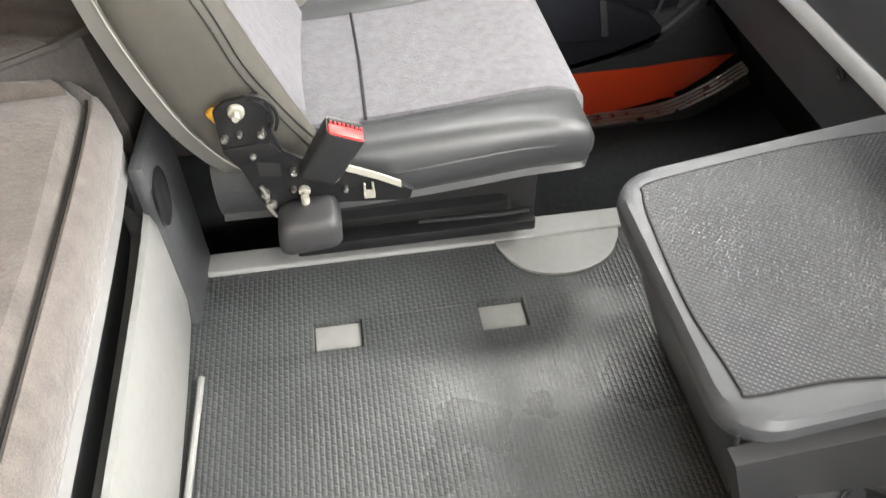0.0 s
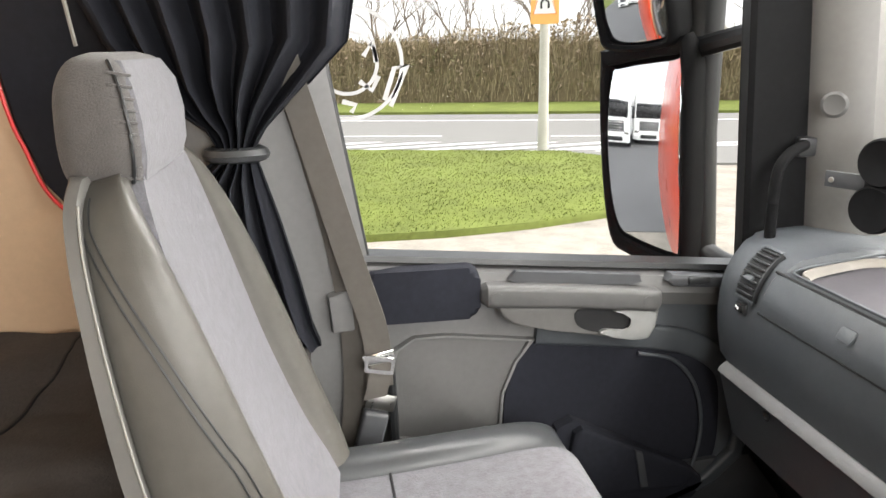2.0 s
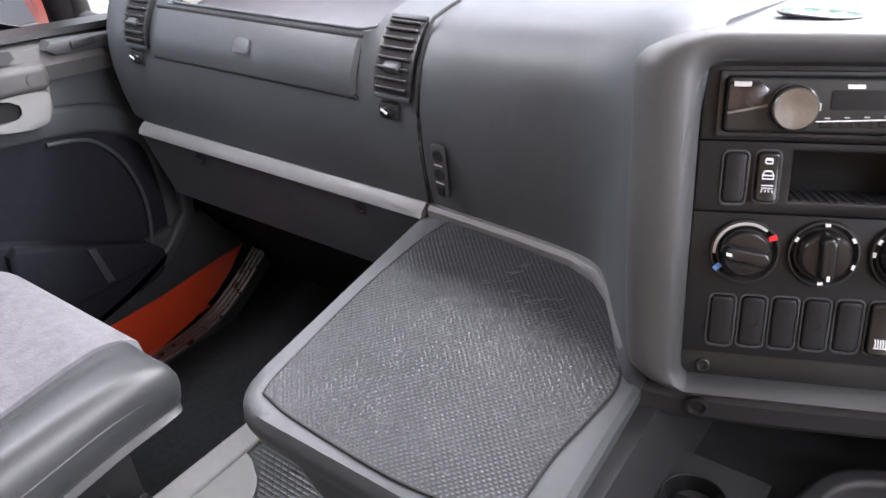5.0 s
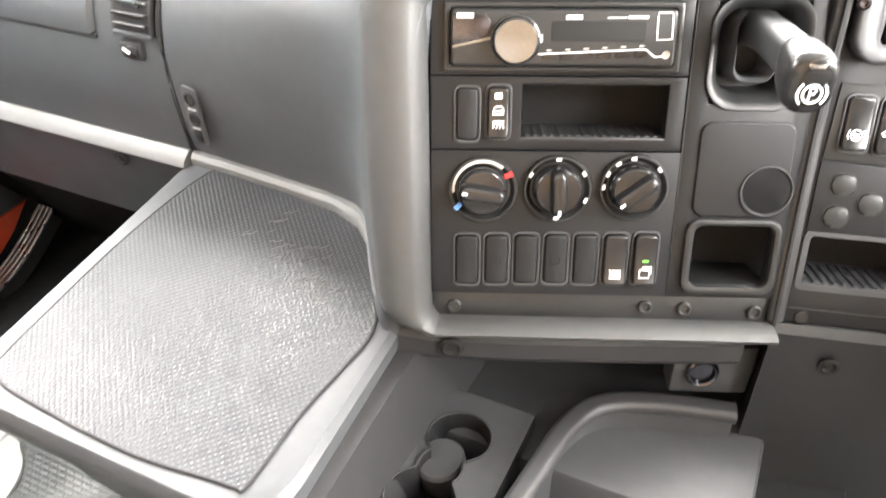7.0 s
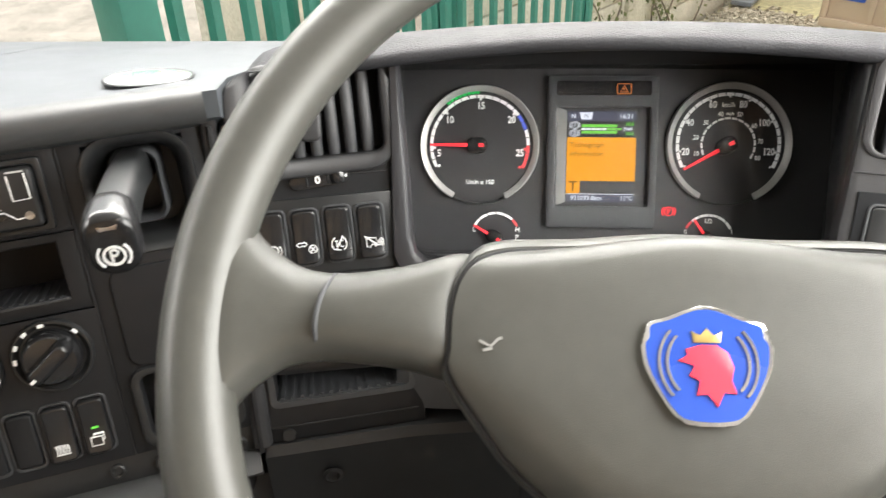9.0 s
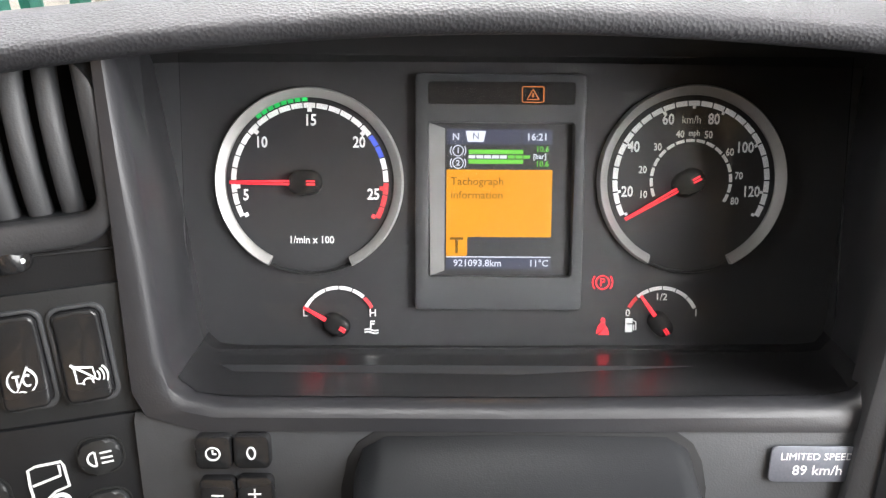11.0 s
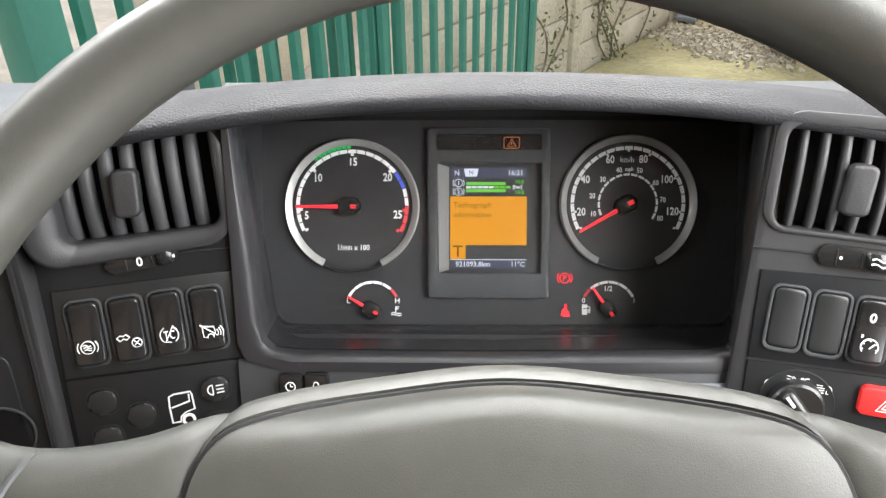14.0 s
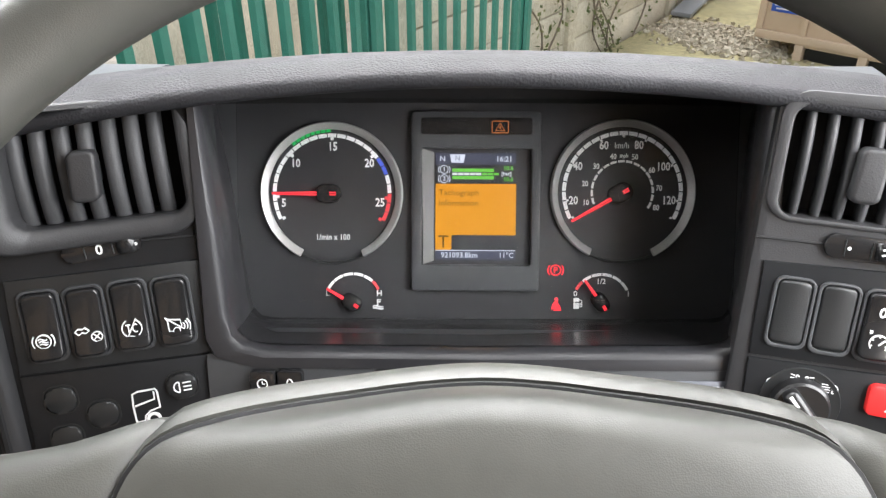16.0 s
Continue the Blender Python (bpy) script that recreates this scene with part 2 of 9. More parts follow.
# ---- materials ----
def material(name, colour, rough=0.6, metal=0.0, grain=0.0, grain_scale=900.0, vary=0.15, vary_scale=6.0, spec=0.5,
             emit=None, power=0.0, coat=0.0, sheen=0.0, cells=False, rough_vary=0.1):
    m = bpy.data.materials.new(name)
    m.use_nodes = True
    nt, b = m.node_tree, m.node_tree.nodes["Principled BSDF"]
    co = nt.nodes.new("ShaderNodeTexCoord")
    b.inputs["Roughness"].default_value, b.inputs["Metallic"].default_value = rough, metal
    b.inputs["Specular IOR Level"].default_value = spec
    b.inputs["Coat Weight"].default_value, b.inputs["Sheen Weight"].default_value = coat, sheen
    b.inputs["Base Color"].default_value = (*colour, 1)
    if vary > 0:
        big, small = nt.nodes.new("ShaderNodeTexNoise"), nt.nodes.new("ShaderNodeTexNoise")
        big.inputs["Scale"].default_value, big.inputs["Detail"].default_value = vary_scale, 5
        small.inputs["Scale"].default_value, small.inputs["Detail"].default_value = vary_scale * 14, 3
        mixn = nt.nodes.new("ShaderNodeMath")
        mixn.operation = 'MULTIPLY_ADD'
        mixn.inputs[1].default_value = 0.5
        half = nt.nodes.new("ShaderNodeMath")
        half.operation = 'MULTIPLY'
        half.inputs[1].default_value = 0.5
        ramp = nt.nodes.new("ShaderNodeMapRange")
        ramp.inputs["From Min"].default_value, ramp.inputs["From Max"].default_value = 0.3, 0.7
        ramp.inputs["To Min"].default_value, ramp.inputs["To Max"].default_value = 1 - vary, 1 + vary
        mul = nt.nodes.new("ShaderNodeVectorMath")
        mul.operation = 'SCALE'
        mul.inputs[0].default_value = colour
        for n in (big, small):
            nt.links.new(co.outputs["Object"], n.inputs["Vector"])
        nt.links.new(small.outputs["Fac"], half.inputs[0])
        nt.links.new(big.outputs["Fac"], mixn.inputs[0])
        nt.links.new(half.outputs[0], mixn.inputs[2])
        nt.links.new(mixn.outputs[0], ramp.inputs["Value"])
        nt.links.new(ramp.outputs[0], mul.inputs["Scale"])
        nt.links.new(mul.outputs[0], b.inputs["Base Color"])
        rr = nt.nodes.new("ShaderNodeMapRange")
        rr.inputs["From Min"].default_value, rr.inputs["From Max"].default_value = 0.3, 0.7
        rr.inputs["To Min"].default_value, rr.inputs["To Max"].default_value = max(rough - rough_vary, 0.02), min(rough + rough_vary, 1)
        nt.links.new(big.outputs["Fac"], rr.inputs["Value"])
        nt.links.new(rr.outputs[0], b.inputs["Roughness"])
    if grain > 0:
        g = nt.nodes.new("ShaderNodeTexVoronoi" if cells else "ShaderNodeTexNoise")
        g.inputs["Scale"].default_value = grain_scale
        bump = nt.nodes.new("ShaderNodeBump")
        bump.inputs["Strength"].default_value, bump.inputs["Distance"].default_value = grain, 0.001
        nt.links.new(co.outputs["Object"], g.inputs["Vector"])
        nt.links.new(g.outputs[0], bump.inputs["Height"])
        nt.links.new(bump.outputs[0], b.inputs["Normal"])
    if emit:
        b.inputs["Emission Color"].default_value, b.inputs["Emission Strength"].default_value = (*emit, 1), power
    return m


def studded(name, colour, rough):
    """A rubber floor mat with staggered rows of short raised bars."""
    m = material(name, colour, rough, vary=0.2, vary_scale=5)
    nt, b = m.node_tree, m.node_tree.nodes["Principled BSDF"]
    co, bars = nt.nodes.new("ShaderNodeTexCoord"), nt.nodes.new("ShaderNodeTexBrick")
    nt.links.new(co.outputs["Object"], bars.inputs["Vector"])
    bars.inputs["Scale"].default_value = 1.0
    bars.inputs["Brick Width"].default_value, bars.inputs["Row Height"].default_value = 0.013, 0.0068
    bars.inputs["Mortar Size"].default_value, bars.inputs["Mortar Smooth"].default_value = 0.0022, 0.8
    bump = nt.nodes.new("ShaderNodeBump")
    bump.invert = True
    bump.inputs["Strength"].default_value, bump.inputs["Distance"].default_value = 1.0, 0.0006
    nt.links.new(bars.outputs["Fac"], bump.inputs["Height"])
    nt.links.new(bump.outputs[0], b.inputs["Normal"])
    return m


def diamond(name, colour, rough, pitch, depth):
    """A rubber mat with small raised diamonds."""
    m = material(name, colour, rough, spec=0.4, vary=0.0)
    nt, b = m.node_tree, m.node_tree.nodes["Principled BSDF"]
    co, turn = nt.nodes.new("ShaderNodeTexCoord"), nt.nodes.new("ShaderNodeMapping")
    turn.inputs["Rotation"].default_value = (0, 0, math.radians(45))
    nt.links.new(co.outputs["Object"], turn.inputs["Vector"])
    mul = nt.nodes.new("ShaderNodeMath")
    mul.operation = 'MULTIPLY'
    for i, axis in enumerate('XY'):
        w = nt.nodes.new("ShaderNodeTexWave")
        w.bands_direction = axis
        w.inputs["Scale"].default_value = 0.314 / pitch
        nt.links.new(turn.outputs[0], w.inputs["Vector"])
        nt.links.new(w.outputs["Fac"], mul.inputs[i])
    bump = nt.nodes.new("ShaderNodeBump")
    bump.inputs["Strength"].default_value, bump.inputs["Distance"].default_value = 0.9, depth
    worn, tone = nt.nodes.new("ShaderNodeTexNoise"), nt.nodes.new("ShaderNodeMapRange")
    worn.inputs["Scale"].default_value = 5.0
    nt.links.new(co.outputs["Object"], worn.inputs["Vector"])
    lift = nt.nodes.new("ShaderNodeMath")
    lift.operation = 'MULTIPLY_ADD'
    lift.inputs[1].default_value = 0.8
    nt.links.new(mul.outputs[0], lift.inputs[0])
    nt.links.new(worn.outputs["Fac"], lift.inputs[2])
    tone.inputs["From Min"].default_value, tone.inputs["From Max"].default_value = 0.35, 1.2
    tone.inputs["To Min"].default_value, tone.inputs["To Max"].default_value = 0.6, 1.45
    nt.links.new(lift.outputs[0], tone.inputs["Value"])
    shade = nt.nodes.new("ShaderNodeVectorMath")
    shade.operation = 'SCALE'
    shade.inputs[0].default_value = colour
    nt.links.new(tone.outputs[0], shade.inputs["Scale"])
    nt.links.new(shade.outputs[0], b.inputs["Base Color"])
    nt.links.new(mul.outputs[0], bump.inputs["Height"])
    nt.links.new(bump.outputs[0], b.inputs["Normal"])
    return m


DASH = material("slate_dash_plastic", (0.052, 0.058, 0.065), 0.49, grain=0.18, grain_scale=700, vary=0.1)
TRIM = material("grey_trim_plastic", (0.20, 0.20, 0.20), 0.5, grain=0.2, grain_scale=900, vary=0.08)
FRAME = material("grey_panel_frame", (0.15, 0.152, 0.155), 0.48, grain=0.15, vary=0.08)
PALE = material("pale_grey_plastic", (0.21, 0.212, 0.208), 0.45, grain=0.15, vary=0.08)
DOORSKIN = material("door_grey_plastic", (0.155, 0.154, 0.152), 0.55, grain=0.18, grain_scale=800, vary=0.1)
DOORDARK = material("door_dark_cloth", (0.016, 0.017, 0.023), 0.9, spec=0.2, grain=0.4, grain_scale=1500, vary=0.2)
BLACK = material("black_plastic", (0.017, 0.018, 0.019), 0.40, grain=0.12, grain_scale=1200, vary=0.15)
RUBBER = material("matt_black_trim", (0.006, 0.006, 0.0065), 0.7, spec=0.08, vary=0.2)
GLOSS = material("gloss_black", (0.013, 0.013, 0.014), 0.27, vary=0.1, coat=0.2, rough_vary=0.06)
SURROUND = material("dial_surround", (0.026, 0.026, 0.029), 0.36, grain=0.1, grain_scale=1100, vary=0.1)
PANEL = material("black_panel", (0.0105, 0.0112, 0.0128), 0.46, spec=0.35, grain=0.12, grain_scale=1100, vary=0.14)
CHAR = material("charcoal_panel", (0.046, 0.048, 0.052), 0.5, grain=0.12, grain_scale=1100, vary=0.12)
SMOKE = material("smoke_grey_plastic", (0.056, 0.057, 0.058), 0.47, grain=0.15, vary=0.08)
# Near black: shade of hollows put into the colour; also seams and dark parts.
DEEP = material("shade_and_seam_black", (0.008, 0.008, 0.009), 0.8, vary=0.2)
HOOD = material("hood_grained_plastic", (0.023, 0.023, 0.026), 0.62, spec=0.25, grain=0.35, grain_scale=620, cells=True, vary=0.10)
BEZEL = material("bezel_grey_plastic", (0.028, 0.028, 0.030), 0.50, grain=0.16, grain_scale=900, vary=0.08)
SLAT = material("vent_slat_plastic", (0.042, 0.043, 0.046), 0.55, grain=0.15, vary=0.06)
LEATHER = material("grey_leather", (0.072, 0.068, 0.060), 0.38, spec=0.35, grain=0.07, grain_scale=800, cells=True, vary=0.1)
LEATHERD = material("dark_grey_leather", (0.038, 0.040, 0.042), 0.36, grain=0.07, grain_scale=800, cells=True, vary=0.1)
CLOTH = material("grey_seat_cloth", (0.098, 0.096, 0.106), 0.9, grain=1.0, grain_scale=280, vary=0.45, vary_scale=70, sheen=0.15)
BUNKCLOTH = material("bunk_cloth", (0.092, 0.080, 0.073), 0.95, grain=1.0, grain_scale=170, vary=0.5, vary_scale=48, sheen=0.3)
BUNKDARK = material("dark_bunk_cloth", (0.055, 0.049, 0.046), 0.95, grain=0.8, grain_scale=350, vary=0.25, vary_scale=12)
HEADCLOTH = material("brown_grey_cloth", (0.066, 0.061, 0.058), 0.9, grain=0.8, grain_scale=500, vary=0.3, vary_scale=60, sheen=0.15)
SHELL = material("seat_shell_plastic", (0.105, 0.102, 0.095), 0.55, grain=0.25, vary=0.06)
PIPING = material("pale_piping", (0.22, 0.21, 0.19), 0.6, vary=0.05)
CURTAIN = material("navy_curtain_cloth", (0.012, 0.013, 0.018), 0.85, spec=0.25, grain=0.3, grain_scale=1500, vary=0.2)
WEB = material("belt_webbing", (0.105, 0.095, 0.084), 0.75, grain=0.5, grain_scale=900, vary=0.12)
METAL = material("worn_steel", (0.55, 0.54, 0.52), 0.32, metal=1.0, vary=0.15, vary_scale=30)
SATIN = material("satin_ring", (0.46, 0.46, 0.45), 0.36, metal=0.45, vary=0.08, vary_scale=30)
CHROME = material("bright_metal", (0.75, 0.75, 0.74), 0.16, metal=1.0, vary=0.05)
BRUSHED = material("brushed_aluminium", (0.26, 0.255, 0.245), 0.36, metal=1.0, vary=0.1, vary_scale=40)
ORANGE = material("orange_paint", (0.82, 0.075, 0.022), 0.35, vary=0.06, coat=0.4)
RED = material("red_plastic", (0.70, 0.03, 0.03), 0.35, vary=0.06)
MAT = studded("studded_rubber_mat", (0.052, 0.056, 0.057), 0.33)
# Paler than the dash: light falling on the tray's end, put into the colour.
LITEND = material("light_toned_tray_end", (0.15, 0.138, 0.120), 0.5, grain=0.12, vary=0.08)
TRAYTOP = material("smooth_grey_tray", (0.052, 0.049, 0.055), 0.38, vary=0.1)
HANDLE = material("handle_grey_plastic", (0.072, 0.071, 0.070), 0.5, grain=0.15, vary=0.08)
LATCH = material("warm_grey_plastic", (0.125, 0.122, 0.116), 0.45, grain=0.12, vary=0.08)
LIDRIM = material("lid_grey_plastic", (0.066, 0.070, 0.076), 0.42, grain=0.12, vary=0.08)
TOPMAT = diamond("diamond_rubber_mat", (0.030, 0.032, 0.036), 0.31, 0.0046, 0.0005)
CARPET = material("dark_floor", (0.024, 0.026, 0.028), 0.8, spec=0.1, grain=0.5, grain_scale=300, vary=0.3)
BEIGE = material("beige_wall_cloth", (0.56, 0.41, 0.28), 0.85, grain=0.35, grain_scale=700, vary=0.06)
LINER = material("roof_lining", (0.45, 0.44, 0.42), 0.9, grain=0.3, vary=0.05)
PRINT = material("white_print", (0.8, 0.8, 0.8), 0.6, vary=0.0, emit=(0.95, 0.97, 1.0), power=0.03)
PRINTDIM = material("grey_print", (0.5, 0.5, 0.5), 0.6, vary=0.0)
DIAL = material("dial_face", (0.030, 0.030, 0.033), 0.45, vary=0.08)
WHEELSKIN = material("steering_leather", (0.056, 0.056, 0.050), 0.40, grain=0.07, grain_scale=1900, cells=True, vary=0.10, vary_scale=9, rough_vary=0.04)
GLASSY = bpy.data.materials.new("clear_glass")
GLASSY.use_nodes = True
_b = GLASSY.node_tree.nodes["Principled BSDF"]
_b.inputs["Transmission Weight"].default_value, _b.inputs["Roughness"].default_value, _b.inputs["IOR"].default_value = 1.0, 0.0, 1.02
LENS = bpy.data.materials.new("clear_plastic")
LENS.use_nodes = True
_b = LENS.node_tree.nodes["Principled BSDF"]
_b.inputs["Transmission Weight"].default_value, _b.inputs["Roughness"].default_value, _b.inputs["IOR"].default_value = 1.0, 0.02, 1.16
MIRROR = material("mirror_glass", (0.62, 0.64, 0.66), 0.02, metal=1.0, vary=0.0)
GREEN = material("green_painted_steel", (0.048, 0.225, 0.165), 0.4, vary=0.2, vary_scale=5)
CONCRETE = material("stained_concrete", (0.60, 0.56, 0.46), 0.9, spec=0.15, grain=0.8, grain_scale=60, vary=0.35, vary_scale=2.5)
GRAVEL = material("pale_gravel", (0.33, 0.30, 0.258), 0.95, spec=0.1, grain=1.0, grain_scale=40, vary=0.42, vary_scale=2.6)
ASPHALT = material("worn_asphalt", (0.215, 0.21, 0.20), 0.9, spec=0.15, grain=0.6, grain_scale=80, vary=0.12, vary_scale=0.6)
ROADPAINT = material("white_road_paint", (0.78, 0.78, 0.76), 0.7, vary=0.15, vary_scale=3)
SLATE = material("grey_slab", (0.20, 0.215, 0.235), 0.7, grain=0.5, grain_scale=60, vary=0.2, vary_scale=4)
GRASS = material("grass_ground", (0.150, 0.178, 0.048), 0.95, spec=0.1, grain=0.6, grain_scale=60, vary=0.35, vary_scale=0.9)
WHITE = material("white_paint", (0.8, 0.8, 0.79), 0.4, vary=0.06)

# ---- cab shell ----
GROUND = -0.95
solid("floor", span(-1.03, 1.03, -1.66, 0.40, 0.40, 0.45, 0.0), CARPET, "dark rubber covered footwell floor of a lorry cab", "floor", "structure")
# raised middle floor over the engine, with a ribbed mat and a pale edge strip
tunnel = thing("engine_tunnel_floor", "raised middle floor with a dark ribbed rubber mat", "floor", kind="structure")
part("tunnel_side", plate(-0.488, 0.42, -0.90, 0.02, [], 0.45, 0.642, 0.006), CHAR, tunnel)
HOLES = [(-0.3355, -0.2885, -0.484, -0.419), (-0.3360, -0.2890, -0.708, -0.643)]
part("ribbed_mat", plate(-0.448, 0.42, -0.90, -0.02, HOLES, 0.640, 0.650, 0.0015), MAT, tunnel, "dark grey ribbed rubber mat")
for h in HOLES:
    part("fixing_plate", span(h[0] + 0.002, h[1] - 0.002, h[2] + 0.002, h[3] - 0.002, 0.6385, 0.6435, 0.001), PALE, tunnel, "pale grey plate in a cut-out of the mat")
part("edge_strip", sweep([(-0.468, -0.92, 0.645), (-0.468, -0.6, 0.645), (-0.466, -0.02, 0.645)], rrect(0.044, 0.022, 0.006)), TRIM, tunnel, "grey plastic edge strip")
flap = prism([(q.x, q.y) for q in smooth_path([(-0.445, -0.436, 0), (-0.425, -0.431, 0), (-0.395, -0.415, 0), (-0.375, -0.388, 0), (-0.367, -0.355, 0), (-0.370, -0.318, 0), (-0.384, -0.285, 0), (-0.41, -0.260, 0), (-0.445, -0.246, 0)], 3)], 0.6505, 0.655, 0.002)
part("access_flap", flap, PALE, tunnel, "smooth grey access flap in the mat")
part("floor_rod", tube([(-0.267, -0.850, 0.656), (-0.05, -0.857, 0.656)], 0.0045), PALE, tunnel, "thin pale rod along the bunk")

# rear wall, sides behind the doors, roof, front below the windscreen
solid("wall_rear", span(-1.08, 1.08, -1.72, -1.66, 0.40, 2.05, 0.0), BEIGE, "beige cloth covered rear wall of the sleeper cab", "wall", "structure")
solid("wall_left", span(-1.08, -1.03, -1.66, -0.72, 0.40, 2.05, 0.0), BEIGE, "beige cloth covered side wall beside the bunk", "wall", "structure")
solid("wall_right", span(1.03, 1.08, -1.66, -0.66, 0.40, 2.05, 0.0), BEIGE, "beige cloth covered side wall beside the bunk", "wall", "structure")
solid("ceiling", span(-1.08, 1.08, -1.72, 0.36, 2.05, 2.10, 0.0), LINER, "pale grey cloth roof lining", "ceiling", "structure")
solid("wall_front", span(-1.08, 1.08, 0.36, 0.42, 0.10, 1.12, 0.0), BLACK, "dark bulkhead under the windscreen", "wall", "structure")
solid("header_panel", span(-1.08, 1.08, 0.20, 0.42, 1.86, 2.05, 0.02), LINER, "grey panel above the windscreen", "panel", "structure")
ws = thing("window_1", "large clear windscreen of the lorry cab", "windscreen", kind="structure")
glass = part("pane", loft([[(x, 0.42 - 0.10 * (x / 1.0) ** 2 + o, 1.10), (x, 0.36 - 0.10 * (x / 1.0) ** 2 + o, 1.90), (x, 0.364 - 0.10 * (x / 1.0) ** 2 + o, 1.90), (x, 0.424 - 0.10 * (x / 1.0) ** 2 + o, 1.10)] for x in np.linspace(-1.0, 1.0, 25) for o in (0,)]), GLASSY, ws)
glass.visible_shadow = False

# lower bunk
bunk = thing("bunk", "lower sleeping bunk with a grey cloth mattress", "bunk")
front = [(-0.95, -1.12), (-0.62, -1.06), (-0.50, -0.97), (-0.43, -0.90), (-0.36, -0.878), (0.0, -0.872), (0.55, -0.872)]
path = smooth_path([(x, y, 0) for x, y in front], 5)
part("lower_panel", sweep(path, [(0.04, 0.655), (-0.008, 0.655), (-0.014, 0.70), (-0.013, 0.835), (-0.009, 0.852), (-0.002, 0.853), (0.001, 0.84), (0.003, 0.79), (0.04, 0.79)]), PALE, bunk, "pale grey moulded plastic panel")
part("base_panel", sweep(path, [(0.05, 0.45), (-0.004, 0.45), (-0.004, 0.654), (0.05, 0.654)]), DOORSKIN, bunk)
# Near-black strip painted as the shade between lower panel and rail.
part("gap_shade_strip", sweep(path, [(0.07, 0.76), (0.032, 0.76), (0.032, 0.92), (0.07, 0.92)]), DEEP, bunk)
part("rail", sweep(path, [(0.05, 0.896), (0.006, 0.896), (0.001, 0.902), (0.003, 0.920), (0.05, 0.926)]), TRIM, bunk, "grey plastic rail")
part("front_bolster", sweep(path, [(0.03, 0.922), (0.004, 0.920), (-0.002, 0.932), (0.001, 0.965), (0.006, 0.984), (0.012, 0.990), (0.018, 0.985), (0.03, 0.95)]), BUNKCLOTH, bunk, "grey cloth bolster")
part("mattress_seam", tube([(q.x, q.y - 0.019, 0.984) for q in path], 0.0025, 6), DEEP, bunk)
mat_sec = []
for i, p in enumerate(path):
    y = p.y - 0.030
    k = 0.012 * math.sin(i * 1.3)
    mat_sec.append([(p.x, y - 0.02, 0.90), (p.x, y + 0.006, 0.91), (p.x, y + 0.006, 0.975), (p.x, y - 0.006, 0.997 + k * 0.3), (p.x, y - 0.10, 1.002 + k), (p.x, y - 0.25, 1.006 - k), (p.x, -1.655, 1.0), (p.x, -1.655, 0.89)])
part("mattress", loft(mat_sec), BUNKCLOTH, bunk, "grey textured cloth mattress")
part("corner_panel", rbox(0.13, 0.02, 0.46, 0.008, 2, at(-0.428, -0.864, 0.69, 0, 0, 177)), CHAR, bunk, "dark corner panel")
part("speaker_grille", lathe([(0.0, 0.0), (0.034, 0.0), (0.036, 0.003), (0.030, 0.005), (0.0, 0.004)], 24, plane_frame((-0.386, -0.8565, 0.860), (-0.9986, -0.0523, 0), (0, 0, 1))), BLACK, bunk, "round black grille")
part("side_panel", sweep([(-0.45, -0.893, 0), (-0.50, -0.945, 0), (-0.60, -1.05, 0), (-0.95, -1.11, 0)], [(-0.02, 0.46), (0.010, 0.46), (0.008, 0.87), (-0.02, 0.87)]), CHAR, bunk, "dark panel behind the seat")
part("end_panel", span(-1.029, -0.985, -1.64, -0.72, 0.46, 1.012, 0.006), BUNKDARK, bunk, "dark cloth end of the bunk")
quilt = thing("bunk_cover", "dark rumpled cloth cover lying on the bunk", "bedding")
qs = []
for i in range(64):
    x = -1.02 + 0.022 * i
    k = min(1.0, max(0.0, (x + 0.47) / 0.10))
    yf = -0.905 - 0.175 * k * k * (3 - 2 * k)
    row = []
    for j in range(20):
        y = yf - (1.635 + yf) * (j / 19) ** 1.2
        row.append((x, y, 1.022 + 0.026 * noise.noise((x * 6, y * 8, 3.1)) + 0.014 * abs(noise.noise((x * 15, y * 13, 5.0))) + 0.018 * min(1, j / 6) - 0.006 * max(0, 2 - j) / 2))
    qs.append([*row, (x, -1.640, 0.95), (x, yf + 0.006, 0.78 + 0.15 * k), (x, yf + 0.014, 0.90 + 0.075 * k)])
part("cloth", loft(qs), BUNKDARK, quilt)
part("edge_hem", tube([(q[0][0], q[0][1] + 0.004, q[0][2] - 0.001) for q in qs[::2]], 0.005, 6), BUNKDARK, quilt, "stitched dark hem")
for j in (6, 11):
    part("stitched_seam", tube([(q[j][0], q[j][1], q[j][2] - 0.0005) for q in qs], 0.003, 6), DEEP, quilt)

# ---- passenger door (door_1) with its window, pillars ----
door = thing("door_1", "grey moulded passenger door with a dark cloth inset and open map pocket", "door", kind="structure")
def sill(y):
    return 1.15 - 0.0863 * (y + 0.62)
DX = plane_frame((-1.0, 0, 0), (0, 1, 0), (0, 0, 1))     # x along the cab, y up, z into the cab
def dpart(name, bm, mat, label="", parent=None):
    return part(name, moved(bm, DX), mat, parent or door, label)
dpart("outer_skin", prism([(-0.68, 0.30), (0.30, 0.30), (0.30, 1.03), (-0.68, 1.08)], -0.075, -0.055), ORANGE, "orange painted outer skin")
dpart("inner_panel", prism([(-0.66, 0.60), (-0.10, 0.56), (0.02, 0.565), (0.115, 0.64), (0.115, 1.075), (-0.62, 1.137), (-0.66, 1.137)], -0.055, -0.008, 0.006), DOORSKIN, "grey grained plastic door panel")
